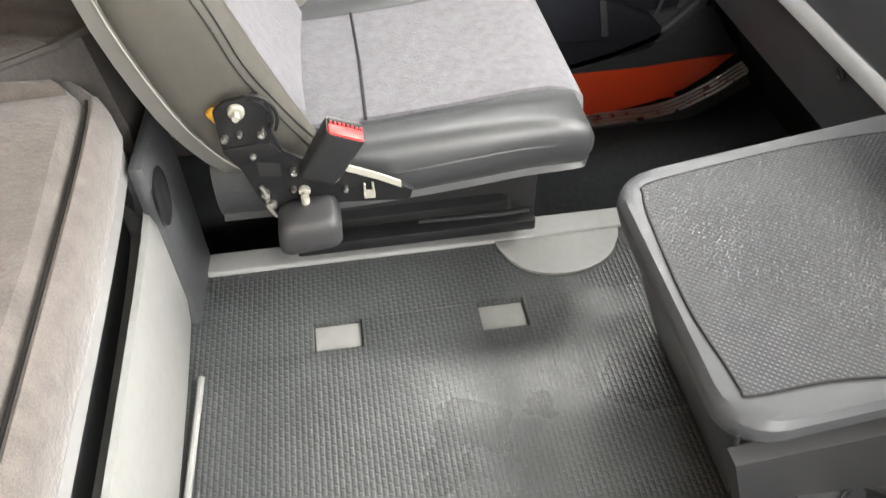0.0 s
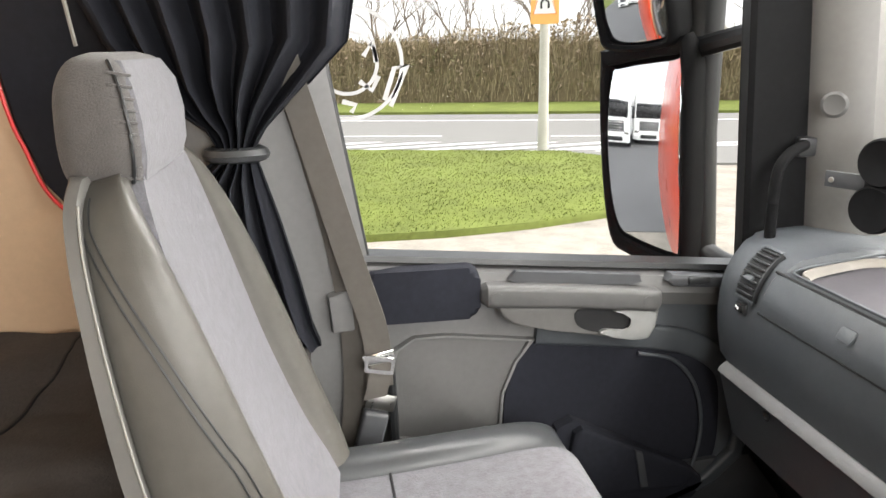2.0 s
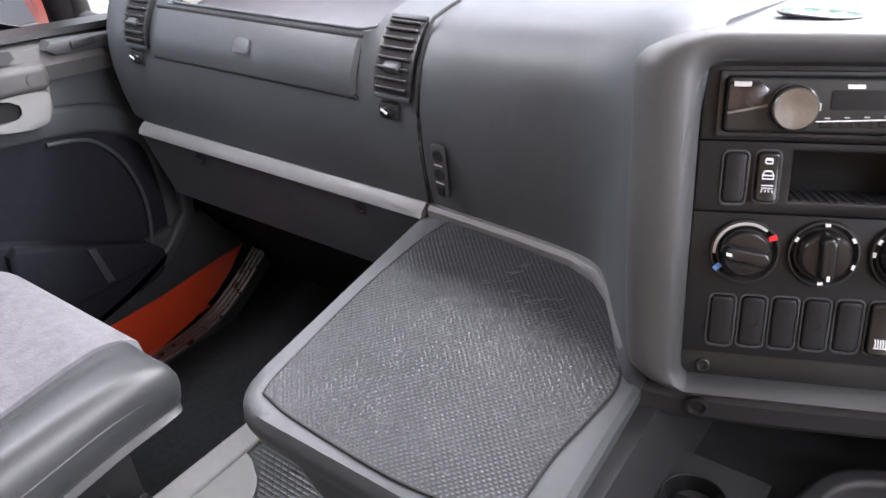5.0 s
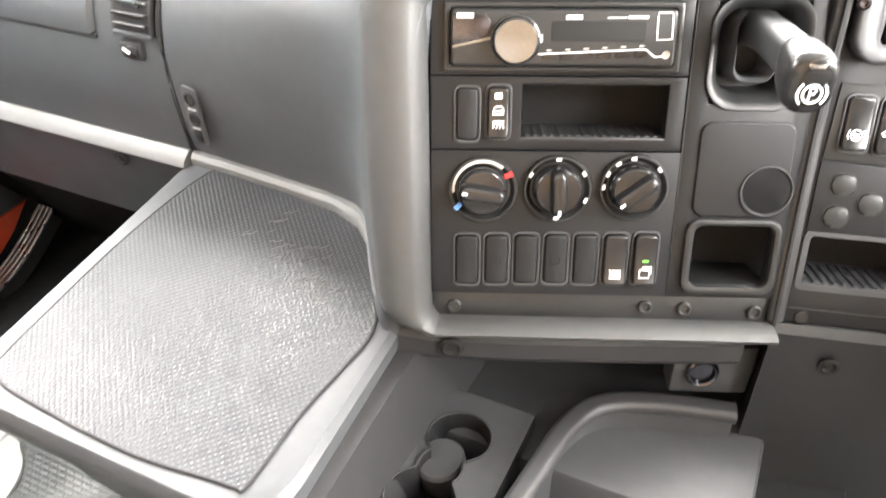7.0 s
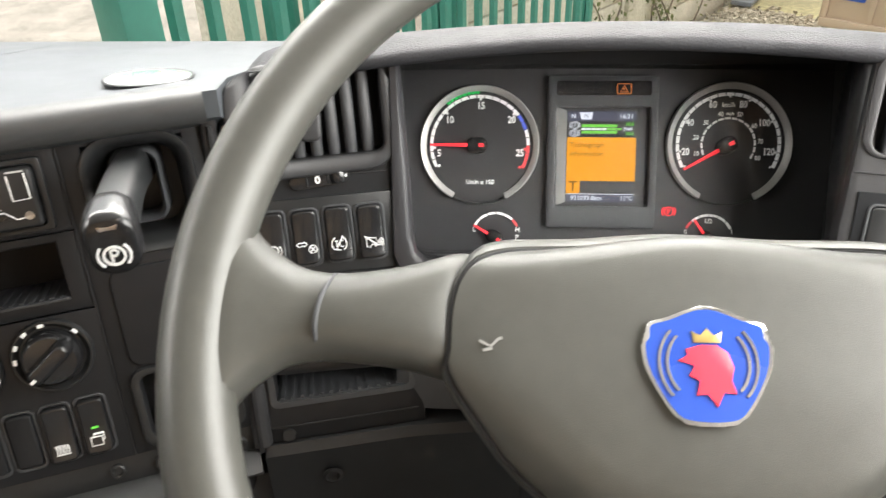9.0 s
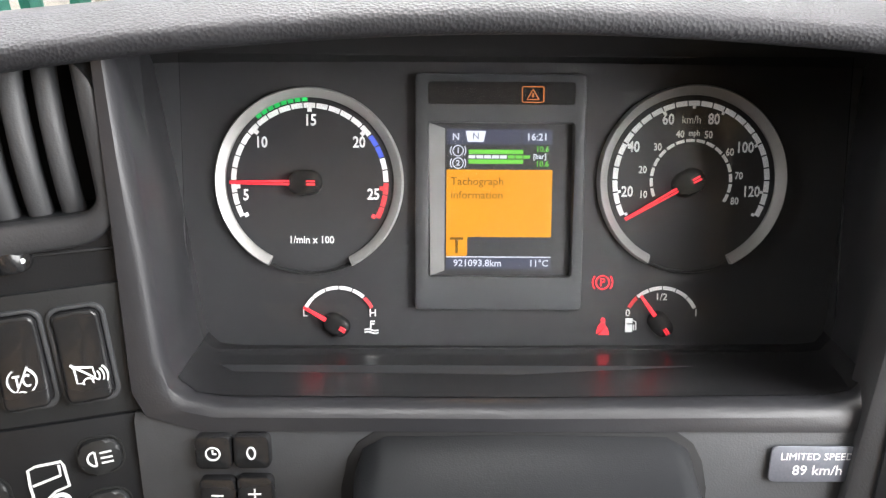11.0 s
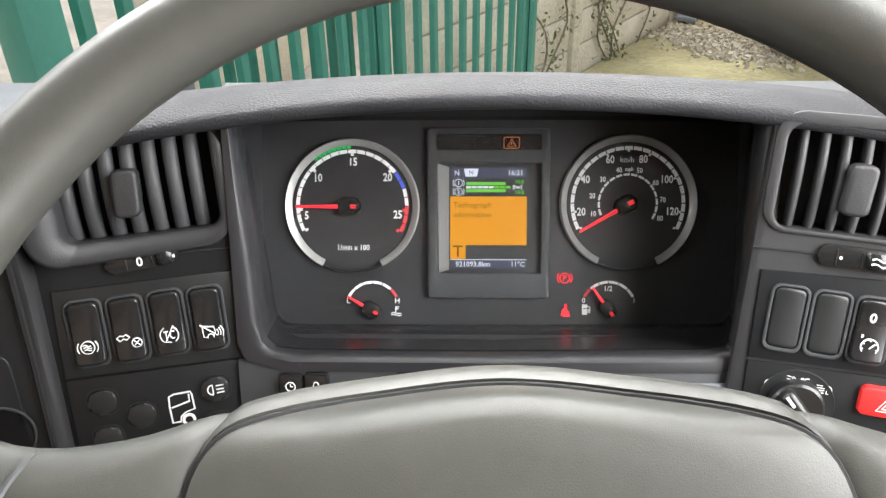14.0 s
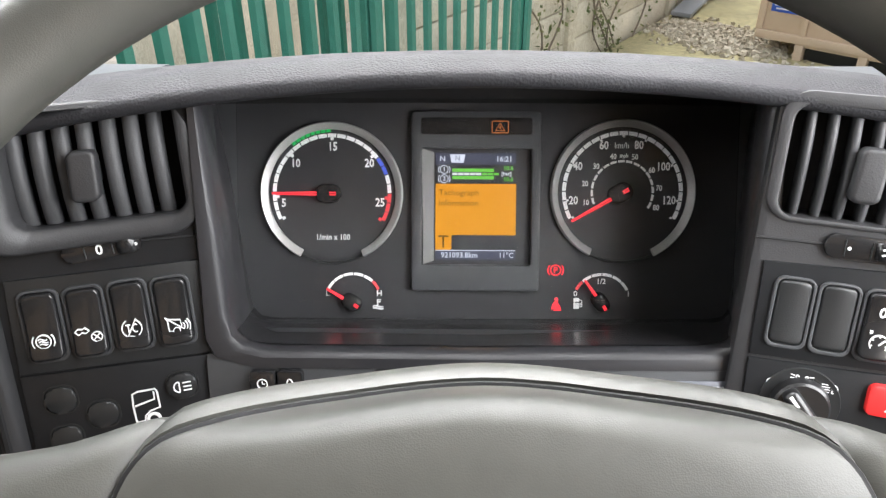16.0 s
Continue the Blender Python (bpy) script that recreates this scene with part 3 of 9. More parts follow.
dpart("sill_seal", loft([[(y, sill(y) - 0.018, -0.012), (y, sill(y) - 0.012, 0.006), (y, sill(y) - 0.002, 0.004), (y, sill(y) + 0.002, -0.03), (y, sill(y) - 0.02, -0.04)] for y in (-0.63, -0.3, 0.14)]), BLACK, "black rubber window seal")
dpart("shoulder", loft([[(y, sill(y) - 0.08, -0.01), (y, sill(y) - 0.075, 0.022), (y, sill(y) - 0.05, 0.03), (y, sill(y) - 0.022, 0.02), (y, sill(y) - 0.016, -0.01)] for y in (-0.62, -0.43, -0.2, 0.0, 0.11)]), HANDLE, "grey shoulder ledge")
dpart("elbow_pad", prism(rrect(0.20, 0.092, 0.02, 5, -0.525, 1.08), 0.0, 0.042, 0.012, 3), DOORDARK, "dark cloth elbow pad")
dpart("grab_handle", loft(fine([[(y, a, b) for a, b in rrect(h, d, min(0.010, h * 0.45), 4, zc, d / 2)] for y, zc, h, d in ((-0.429, 1.0765, 0.010, 0.030), (-0.426, 1.0760, 0.024, 0.044), (-0.417, 1.0745, 0.036, 0.054), (-0.395, 1.0735, 0.042, 0.058), (-0.25, 1.0620, 0.041, 0.058), (-0.125, 1.0480, 0.040, 0.058), (-0.106, 1.0465, 0.038, 0.056), (-0.097, 1.0465, 0.030, 0.048), (-0.094, 1.0465, 0.016, 0.036))], 2)), HANDLE, "grey grab handle bar")
# Solid slab, not a recess: its dark colour paints the hollow's shade.
dpart("grip_recess", prism([(-0.375, 1.098), (-0.36, 1.112), (-0.135, 1.091), (-0.13, 1.078), (-0.15, 1.074), (-0.36, 1.09)], 0.02, 0.0335), CHAR, "dark slab painted as the shaded hollow behind the handle")
dpart("footwell_side", prism([(0.112, 0.455), (0.40, 0.455), (0.40, 1.04), (0.112, 1.06)], -0.04, -0.004), CARPET, "dark side of the footwell")
for y, z in ((-0.400, 1.073), (-0.125, 1.048)):
    dpart("screw_cover", lathe([(0, 0.057), (0.011, 0.057), (0.011, 0.0588), (0, 0.059)], 16, at(y, z, 0)), HANDLE)
dpart("latch_bezel", prism([(-0.395, 1.052), (-0.385, 1.030), (-0.366, 1.015), (-0.30, 1.001), (-0.132, 0.967), (-0.112, 0.970), (-0.100, 0.990), (-0.094, 1.032)], 0.0, 0.040, 0.008, 3), LATCH, "pale grey latch surround")
# Slightly raised black patch that paints the shade inside the latch cup.
dpart("latch_cup", prism([(p.x, p.y) for p in smooth_path([(-0.250, 1.036, 0), (-0.254, 1.014, 0), (-0.238, 0.999, 0), (-0.205, 0.990, 0), (-0.150, 0.982, 0), (-0.146, 1.024, 0), (-0.190, 1.034, 0)], 3, True)], 0.036, 0.0412), DEEP, "black patch painted as the shade in the latch hollow")
dpart("latch_lever", prism([(p.x, p.y) for p in smooth_path([(-0.187, 1.032, 0), (-0.150, 1.031, 0), (-0.112, 1.026, 0), (-0.105, 1.012, 0), (-0.116, 0.981, 0), (-0.134, 0.973, 0), (-0.170, 0.979, 0), (-0.205, 0.987, 0), (-0.210, 0.994, 0), (-0.199, 0.998, 0), (-0.166, 0.994, 0), (-0.153, 1.001, 0), (-0.152, 1.018, 0), (-0.168, 1.026, 0)], 2, True)], 0.040, 0.050, 0.003, 2), PALE, "pale curved latch lever")
dpart("switch_plate", prism([(-0.085, 1.078), (-0.075, 1.090), (0.06, 1.074), (0.07, 1.062), (0.055, 1.054), (-0.07, 1.066)], 0.015, 0.040, 0.006), CHAR, "dark window switch plate")
dpart("window_switch", prism(rrect(0.042, 0.014, 0.004, 3, -0.025, 1.076), 0.038, 0.047, 0.003), BLACK, "black rocker switch")
spk_o = [(-0.585, 0.80), (-0.588, 0.93), (-0.575, 0.97), (-0.54, 0.992), (-0.48, 0.993), (-0.318, 0.972), (-0.35, 0.93), (-0.375, 0.87), (-0.38, 0.80), (-0.372, 0.765)]
spk_i = [(y * 0.93 - 0.033, 0.02 + z * 0.978) for y, z in spk_o]
dpart("speaker_frame", frame_prism(spk_o, spk_i, -0.008, 0.010, 0.003), DOORSKIN, "grey speaker frame")
dpart("speaker_grille", prism(spk_i, -0.008, 0.004, 0.003), material("speaker_mesh", (0.12, 0.118, 0.115), 0.7, grain=0.8, grain_scale=900, cells=True, vary=0.08), "fine perforated speaker grille")
dpart("slate_panel", prism([(-0.315, 0.970), (-0.10, 0.945), (-0.088, 1.045), (0.110, 1.030), (0.110, 0.645), (0.02, 0.575), (-0.34, 0.59), (-0.372, 0.75), (-0.345, 0.93)], -0.012, -0.004, 0.002), DASH, "dark slate lower door panel")
dark = smooth_path([(-0.325, 0.965, 0), (-0.20, 0.955, 0), (-0.02, 0.915, 0), (0.045, 0.87, 0), (0.075, 0.79, 0), (0.085, 0.70, 0), (0.03, 0.655, 0), (-0.10, 0.63, 0), (-0.25, 0.64, 0), (-0.35, 0.72, 0), (-0.375, 0.82, 0), (-0.36, 0.91, 0)], 4, True)
dpart("cloth_inset", prism([(p.x, p.y) for p in dark], -0.01, 0.004, 0.003), DOORDARK, "dark blue-black cloth inset")
dpart("pocket_front", prism([(-0.33, 0.60), (-0.28, 0.80), (-0.25, 0.815), (-0.15, 0.765), (0.0, 0.68), (0.03, 0.655), (0.0, 0.62), (-0.15, 0.585), (-0.30, 0.58)], 0.0, 0.030, 0.008), DOORDARK, "dark cloth map pocket")
dpart("pocket_bag", prism([(-0.265, 0.70), (-0.25, 0.795), (-0.235, 0.805), (-0.02, 0.705), (0.0, 0.685), (-0.03, 0.66), (-0.20, 0.66)], 0.030, 0.050, 0.008, 3), DOORDARK, "black pouch in the pocket")
dpart("pouch_strap", prism([(-0.135, 0.755), (-0.12, 0.748), (-0.105, 0.675), (-0.12, 0.675)], 0.05, 0.056, 0.002), CHAR)
dpart("pocket_lip", sweep([(p[0], p[1], 0.018) for p in ((-0.35, 0.585), (-0.2, 0.588), (-0.08, 0.615), (0.03, 0.655), (0.088, 0.71), (0.10, 0.80))], rrect(0.03, 0.024, 0.009), up=(0, 0, 1)), DASH, "dark slate pocket lip")
dpart("lower_orange", prism([(-0.45, 0.566), (-0.45, 0.45), (-0.05, 0.458), (0.04, 0.474), (0.104, 0.496), (0.16, 0.533), (0.205, 0.578), (0.0, 0.568)], -0.03, 0.010, 0.003), ORANGE, "orange painted lower door edge")
dpart("lower_trim", prism([(-0.64, 0.568), (0.0, 0.570), (0.21, 0.580), (0.17, 0.63), (0.125, 0.70), (-0.64, 0.66)], -0.02, 0.016, 0.006), CHAR, "dark lower door trim")
dpart("pocket_moulding", sweep(smooth_path([(-0.315, 0.985, -0.002), (-0.20, 0.972, -0.002), (-0.08, 0.955, -0.002), (0.0, 0.932, -0.002), (0.062, 0.88, -0.002), (0.078, 0.79, -0.002), (0.072, 0.69, -0.002), (0.03, 0.625, -0.002), (-0.08, 0.598, -0.002)], 5), rrect(0.05, 0.022, 0.010), up=(0, 0, 1)), DASH, "dark slate moulding round the map pocket")
dpart("pocket_crease", tube(smooth_path([(-0.12, 0.930, 0.010), (-0.05, 0.912, 0.011), (-0.005, 0.86, 0.011), (0.015, 0.79, 0.011), (0.012, 0.72, 0.012), (-0.01, 0.67, 0.016), (-0.06, 0.645, 0.018)], 5), 0.004, 8), DASH)
stp = thing("door_threshold", "ribbed aluminium tread along the door opening", "threshold")
def tread_path(x, dz):
    return smooth_path([(x, -0.55, 0.455 + dz), (x, -0.20, 0.455 + dz), (x, -0.03, 0.458 + dz), (x, 0.07, 0.470 + dz), (x, 0.15, 0.505 + dz), (x, 0.225, 0.556 + dz)], 4)
part("base", sweep(tread_path(-0.970, -0.018), rrect(0.048, 0.03, 0.002)), CHAR, stp)
for k in range(4):
    part("tread_rib", sweep(tread_path(-0.986 + 0.0115 * k, 0.0), rrect(0.0065, 0.006, 0.002)), METAL, stp)
win = thing("window_2", "clear passenger door window", "window", kind="structure")
pane = part("pane", moved(prism([(-0.70, 1.10), (0.16, 1.06), (0.10, 1.85), (-0.76, 1.85)], -0.035, -0.031), DX), GLASSY, win)
pane.visible_shadow = False
# pillars
bp = thing("pillar_rear", "grey trim of the pillar behind the door", "pillar", kind="structure")
part("pillar_trim", moved(prism([(-0.60, 0.62), (-0.615, 1.15), (-0.665, 1.45), (-0.72, 1.86), (-0.94, 1.86), (-0.94, 0.62)], -0.05, 0.004, 0.012, 3), DX), DOORSKIN, bp)
part("belt_guide", moved(prism([(-0.685, 1.085), (-0.64, 1.10), (-0.635, 1.02), (-0.68, 1.02)], 0.0, 0.03, 0.008), DX), DOORSKIN, bp)
part("window_edge", moved(sweep([(-0.618, 1.14, -0.01), (-0.668, 1.45, -0.01), (-0.72, 1.86, -0.01)], rrect(0.018, 0.02, 0.005), up=(0, 0, 1)), DX), BLACK, bp)
ap = thing("pillar_front", "grey windscreen pillar with a black grab bar", "pillar", kind="structure")
part("black_frame", loft([[(-1.06, 0.092 - 0.051 * (z - 1.2), z), (-1.0, 0.064 - 0.051 * (z - 1.2), z), (-0.964, 0.052 - 0.051 * (z - 1.2), z), (-0.956, 0.060 - 0.051 * (z - 1.2), z), (-0.956, 0.165 - 0.072 * (z - 1.2), z), (-1.06, 0.20 - 0.072 * (z - 1.2), z)] for z in (1.05, 1.45, 1.87)]), RUBBER, ap, "black door frame")
part("pillar_cover", loft([[(-0.985, 0.160 - l, z), (-0.957, 0.168 - l, z), (-0.935, 0.180 - l, z), (-0.905, 0.208 - l, z), (-0.890, 0.243 - l, z), (-0.905, 0.31 - l, z), (-1.0, 0.34 - l, z)] for z, l in ((1.08, -0.008), (1.35, 0.013), (1.6, 0.033), (1.88, 0.055))]), LATCH, ap, "grey plastic pillar cover")
part("grab_bar", tube(smooth_path([(-0.955, 0.15, 1.31), (-0.93, 0.132, 1.315), (-0.915, 0.094, 1.30), (-0.915, 0.078, 1.26), (-0.918, 0.078, 1.14)], 6), 0.0095, 12), RUBBER, ap, "black plastic grab bar")
part("bar_mount", rbox(0.03, 0.035, 0.035, 0.006, 2, at(-0.955, 0.15, 1.31)), BLACK, ap)
part("round_cap", lathe([(0, 0), (0.021, 0), (0.022, 0.004), (0.017, 0.007), (0.014, 0.006), (0, 0.006)], 24, at(-0.905, 0.165, 1.385, 0, 90, -45)), HANDLE, ap, "round grey cap")
ap2 = thing("pillar_front_right", "grey windscreen pillar beside the driver", "pillar", kind="structure")
part("pillar_cover", loft([[(1.02, 0.10 - l, z), (0.985, 0.12 - l, z), (0.960, 0.17 - l, z), (0.940, 0.225 - l, z), (0.952, 0.29 - l, z), (1.03, 0.31 - l, z)] for z, l in ((1.0, 0.0), (1.35, 0.03), (1.6, 0.06), (1.88, 0.095))]), LATCH, ap2)
door2 = thing("door_2", "grey driver's door with a window above", "door", kind="structure")
part("inner_panel", span(1.0, 1.06, -0.66, 0.30, 0.45, 1.10, 0.01), DOORSKIN, door2)
part("header", span(-1.08, -1.0, -0.72, 0.36, 1.84, 2.05, 0.01), LINER, door)
part("header", span(1.0, 1.08, -0.72, 0.36, 1.84, 2.05, 0.01), LINER, door2)

# ---- passenger dashboard ----
dash = thing("dashboard", "dark slate plastic dashboard with a tray and a grey strip", "dashboard")
def dash_profile(x, y0, low, top=1.175):
    pts = [(0.045, low), (0.004, 0.945), (-0.004, 0.985), (-0.008, 1.03), (-0.006, 1.065), (0.000, 1.095), (0.012, 1.122), (0.03, 1.146), (0.055, 1.163), (0.085, top)]
    return [(x, y0 + a, b) for a, b in pts]
secs = []
for x, tray in ((-0.985, 0), (-0.94, 0), (-0.89, 0), (-0.805, 0), (-0.782, 0), (-0.774, 1), (-0.755, 2), (-0.60, 2), (-0.43, 2), (-0.405, 2), (-0.390, 1), (-0.383, 0), (-0.30, 0)):
    y0 = 0.0 if x > -0.9 else (0.012 if x > -0.95 else 0.05)
    p = dash_profile(x, y0, 0.935)
    if tray:
        f = (0.0, 0.6, 1.0)[tray]
        p[7:] = [(x, y0 + 0.020, 1.143), (x, y0 + 0.027, 1.146 - 0.022 * f), (x, 0.10, 1.155 - 0.024 * f), (x, 0.172, 1.160 - 0.014 * f), (x, 0.190, 1.160), (x, 0.22, 1.162)]
    else:
        p[8:] = [(x, y0 + 0.050, 1.157), (x, 0.095, 1.164), (x, 0.15, 1.167), (x, 0.190, 1.166), (x, 0.22, 1.163)]
    p += [(x, 0.40, 1.14), (x, 0.40, 0.935)]
    secs.append(p)
part("upper_body", loft(secs), DASH, dash)
rim = [(x, 0.021 + 0.171 * ((y + 0.06) / 0.12), 1.1445 + 0.0195 * ((y + 0.06) / 0.12)) for x, y in rrect(0.388, 0.12, 0.020, 6, -0.579, 0.0)]
part("tray_rim", sweep(rim, rrect(0.005, 0.004, 0.0018), True), DASH, dash, "raised tray rim")
part("tray_floor", loft([[(x, 0.030 + e, 1.1280 + 0.3 * e), (x, 0.10, 1.1350 + 0.3 * e), (x, 0.172, 1.1498 + 0.1 * e), (x, 0.186 - e, 1.1595), (x, 0.186 - e, 1.12), (x, 0.030 + e, 1.11)] for x, e in ((-0.758, 0.010), (-0.752, 0.0), (-0.58, 0.0), (-0.408, 0.0), (-0.402, 0.010))]), TRAYTOP, dash, "smooth grey tray floor")
tray_turn = smooth_path([(-0.735, 0.030, 0), (-0.758, 0.036, 0), (-0.770, 0.058, 0), (-0.773, 0.100, 0), (-0.769, 0.148, 0), (-0.752, 0.174, 0), (-0.715, 0.183, 0)], 4)
# Dash plastic here too; the pale tone paints the light on this wall.
part("tray_end", loft([[(q.x, q.y, 1.1405 + 0.114 * q.y), (q.x + 0.003, q.y, 1.1410 + 0.114 * q.y), (q.x + 0.012, q.y + 0.10 * (0.10 - q.y), 1.128 + 0.125 * q.y), (q.x + 0.002, q.y, 1.126 + 0.12 * q.y)] for q in tray_turn]), LITEND, dash, "end wall of the tray, light on it painted as a paler colour", 60)
part("lower_panel", loft([[(x, 0.030, 0.80), (x, 0.002, 0.90), (x, -0.004, 0.922), (x, 0.02, 0.925), (x, 0.10, 0.925), (x, 0.12, 0.80)] for x in (-0.90, -0.6, -0.305)]), DASH, dash, "dark lower dash panel")
part("knee_panel", loft([[(x, 0.30, 0.45), (x, 0.10, 0.796), (x, 0.14, 0.796), (x, 0.34, 0.45)] for x in (-0.99, -0.305)]), CARPET, dash)
part("grey_strip", loft([[(x, -0.004, 0.9245), (x, -0.012, 0.928), (x, -0.009, 0.936), (x, 0.002, 0.9445), (x, 0.02, 0.9445), (x, 0.02, 0.9235)] for x in (-0.895, -0.6, -0.308)]), FRAME, dash, "grey plastic strip")
for x in (-0.751, -0.416):
    part("screw_recess", lathe([(0, 0), (0.008, 0), (0.0095, 0.002), (0.006, 0.003), (0.005, 0.001), (0, 0.001)], 14, at(x, -0.0035, 0.912, 100, 0, 0)), DEEP, dash)
glove = []
for x in (-0.795, -0.79, -0.60, -0.402, -0.397):
    e = 0.004 if x in (-0.795, -0.397) else 0.0
    glove.append([(x, -0.0085 + e, 1.071 + e), (x, -0.0088 + e, 1.085), (x, -0.0045 + e, 1.100), (x, 0.008 + e, 1.124), (x, 0.016 + e, 1.134 - e), (x, 0.03, 1.13), (x, 0.01, 1.08)])
part("glovebox_lid", loft(glove), DASH, dash, "dark glovebox lid")
part("lid_gap", tube([(-0.797, -0.006, 1.0695), (-0.6, -0.006, 1.0695), (-0.395, -0.006, 1.0695)], 0.0025, 6), DEEP, dash)
part("lid_gap", tube([(-0.797, 0.019, 1.1365), (-0.6, 0.019, 1.1365), (-0.395, 0.019, 1.1365)], 0.0025, 6), DEEP, dash)
part("lid_button", add(prism(rrect(0.030, 0.020, 0.005, 4), 0.0, 0.0016, 0.0006), frame_prism(rrect(0.033, 0.023, 0.006, 4), rrect(0.031, 0.021, 0.0055, 4), 0.0, 0.0004)), DASH, dash).matrix_basis = at(-0.598, -0.0020, 1.107, 60, 0, 0)

def dash_vent(x, w, label):
    v = thing("air_vent", label, "air vent", group="dash air vents")
    arc = [(-0.0070, 1.082), (-0.0048, 1.096), (0.0005, 1.112), (0.0075, 1.126), (0.0165, 1.139), (0.027, 1.150), (0.038, 1.158)]
    def rail(x0, x1):
        return loft([[(q, y - 0.0012, z + 0.0010) for q in (x0, x1)] + [(q, y + 0.012, z - 0.012) for q in (x1, x0)] for y, z in arc])
    for sx in (-1, 1):
        part("side_rail", rail(x + sx * w / 2, x + sx * (w / 2 + 0.004)), BLACK, v)
    part("lower_rail", rbox(w + 0.006, 0.005, 0.006, 0.002, 2, at(x, -0.0088, 1.080)), DASH, v)
    part("upper_rail", rbox(w + 0.006, 0.007, 0.005, 0.002, 2, at(x, 0.038, 1.1605, 40)), DASH, v)
    # Black block behind the slats: the vent's inner shade as colour.
    part("hollow", loft([[(q, y - 0.0012, z + 0.0012) for q in (x - w / 2, x + w / 2)] + [(q, y + 0.01, z - 0.01) for q in (x + w / 2, x - w / 2)] for y, z in arc]), DEEP, v)
    for i in range(8):
        t = (i + 0.6) / 8.2
        k = t * (len(arc) - 1)
        j = min(int(k), len(arc) - 2)
        y = arc[j][0] + (arc[j + 1][0] - arc[j][0]) * (k - j)
        z = arc[j][1] + (arc[j + 1][1] - arc[j][1]) * (k - j)
        part("slat", rbox(w - 0.001, 0.007, 0.0032, 0.001, 1, at(x, y - 0.0022, z + 0.0022, -14)), BLACK, v)
    part("slider", rbox(0.022, 0.012, 0.013, 0.003, 2, at(x, -0.001, 1.113, 30)), DASH, v)
    s = thing("vent_switch", "small black rocker below an air vent", "switch", group="vent switches")
    part("base", rbox(0.030, 0.008, 0.020, 0.003, 2, at(x - 0.006, -0.007, 1.062)), BLACK, s)
    part("rocker", rbox(0.022, 0.008, 0.012, 0.003, 2, at(x - 0.006, -0.010, 1.062)), GLOSS, s)
    part("mark", rbox(0.010, 0.001, 0.003, 0, 1, at(x - 0.009, -0.0145, 1.063, 0, 25)), PRINT, s)
dash_vent(-0.838, 0.046, "dark slatted air vent at the door end of the dash")
dash_vent(-0.338, 0.046, "dark slatted air vent beside the tray")

# rounded part that swells towards the driver
bulge = thing("dashboard_centre", "dark rounded middle section of the dashboard", "dashboard")
bs = []
for x, y0, tp in ((-0.298, 0.000, 1.169), (-0.24, -0.002, 1.174), (-0.17, -0.007, 1.181), (-0.10, -0.014, 1.190), (-0.065, -0.026, 1.196), (-0.04, -0.048, 1.201), (-0.018, -0.075, 1.206), (0.000, -0.095, 1.209), (0.012, -0.105, 1.209), (0.022, -0.110, 1.208), (0.030, -0.108, 1.2075), (0.0345, -0.104, 1.207)):
    low = 0.935 if x < -0.29 else 0.90
    h = tp - 1.175
    k = min(1.0, max(0.0, (x + 0.065) / 0.085))
    s = 1 - k
    p = [(x, y0 + 0.012, low), (x, y0 + 0.003, 0.95), (x, y0 - 0.004, 0.985), (x, y0 - 0.008, 1.03), (x, y0 - 0.008, 1.07), (x, y0 - 0.006 + 0.002 * s, 1.10 + h), (x, y0 + 0.006 * s, 1.13 + h), (x, y0 + 0.008 + 0.016 * s, 1.155 + h), (x, y0 + 0.022 + 0.030 * s, 1.171 + h), (x, y0 + 0.050 + 0.045 * s, tp)]
    # the right end leans back with the centre panel
    p = [(a, b + 0.264 * (c - 1.042) * k, c) for a, b, c in p]
    bs.append(p + [(x, 0.25, 1.156 + (tp - 1.169) * 0.4), (x, 0.40, 1.139), (x, 0.40, low)])
part("body", loft(fine(bs, 3)), DASH, bulge, "", 60)
part("seam", tube(smooth_path([(-0.303, 0.002, 0.947), (-0.303, -0.006, 1.03), (-0.303, -0.002, 1.10), (-0.303, 0.028, 1.155), (-0.302, 0.05, 1.166), (-0.300, 0.085, 1.172)], 4), 0.0022, 6), DEEP, bulge)
part("grey_strip", loft([[(x, y + 0.004, 0.915), (x, y - 0.004, 0.928), (x, y - 0.005, 0.939), (x, y - 0.001, 0.944), (x, y + 0.02, 0.946), (x, y + 0.02, 0.915)] for x, y in ((-0.302, 0.001), (-0.24, -0.002), (-0.17, -0.007), (-0.10, -0.014), (-0.065, -0.027), (-0.04, -0.050), (-0.018, -0.083), (0.000, -0.109), (0.010, -0.118))]), FRAME, bulge, "pale grey strip under the swell")
sock = thing("socket_strip", "black strip with two round sockets", "socket")
part("plate", prism(rrect(0.022, 0.068, 0.004, 3), 0, 0.003, 0.001), CHAR, sock)
for v in (0.020, -0.004):
    part("socket", lathe([(0.008, 0.0), (0.008, 0.004), (0.0055, 0.0045), (0.005, 0.0035), (0.0, 0.0034)], 16, at(0, v, 0)), DEEP, sock)
part("switch_block", rbox(0.012, 0.014, 0.005, 0.002, 2, at(0, -0.024, 0.003)), GLOSS, sock)
for v in (0.008, -0.015):
    part("marking", rbox(0.012, 0.0015, 0.0006, 0, 1, at(0, v, 0.0033)), PRINTDIM, sock)
sock.matrix_world = plane_frame((-0.272, -0.0105, 1.002), (1, -0.12, 0), (0, -0.05, 1))

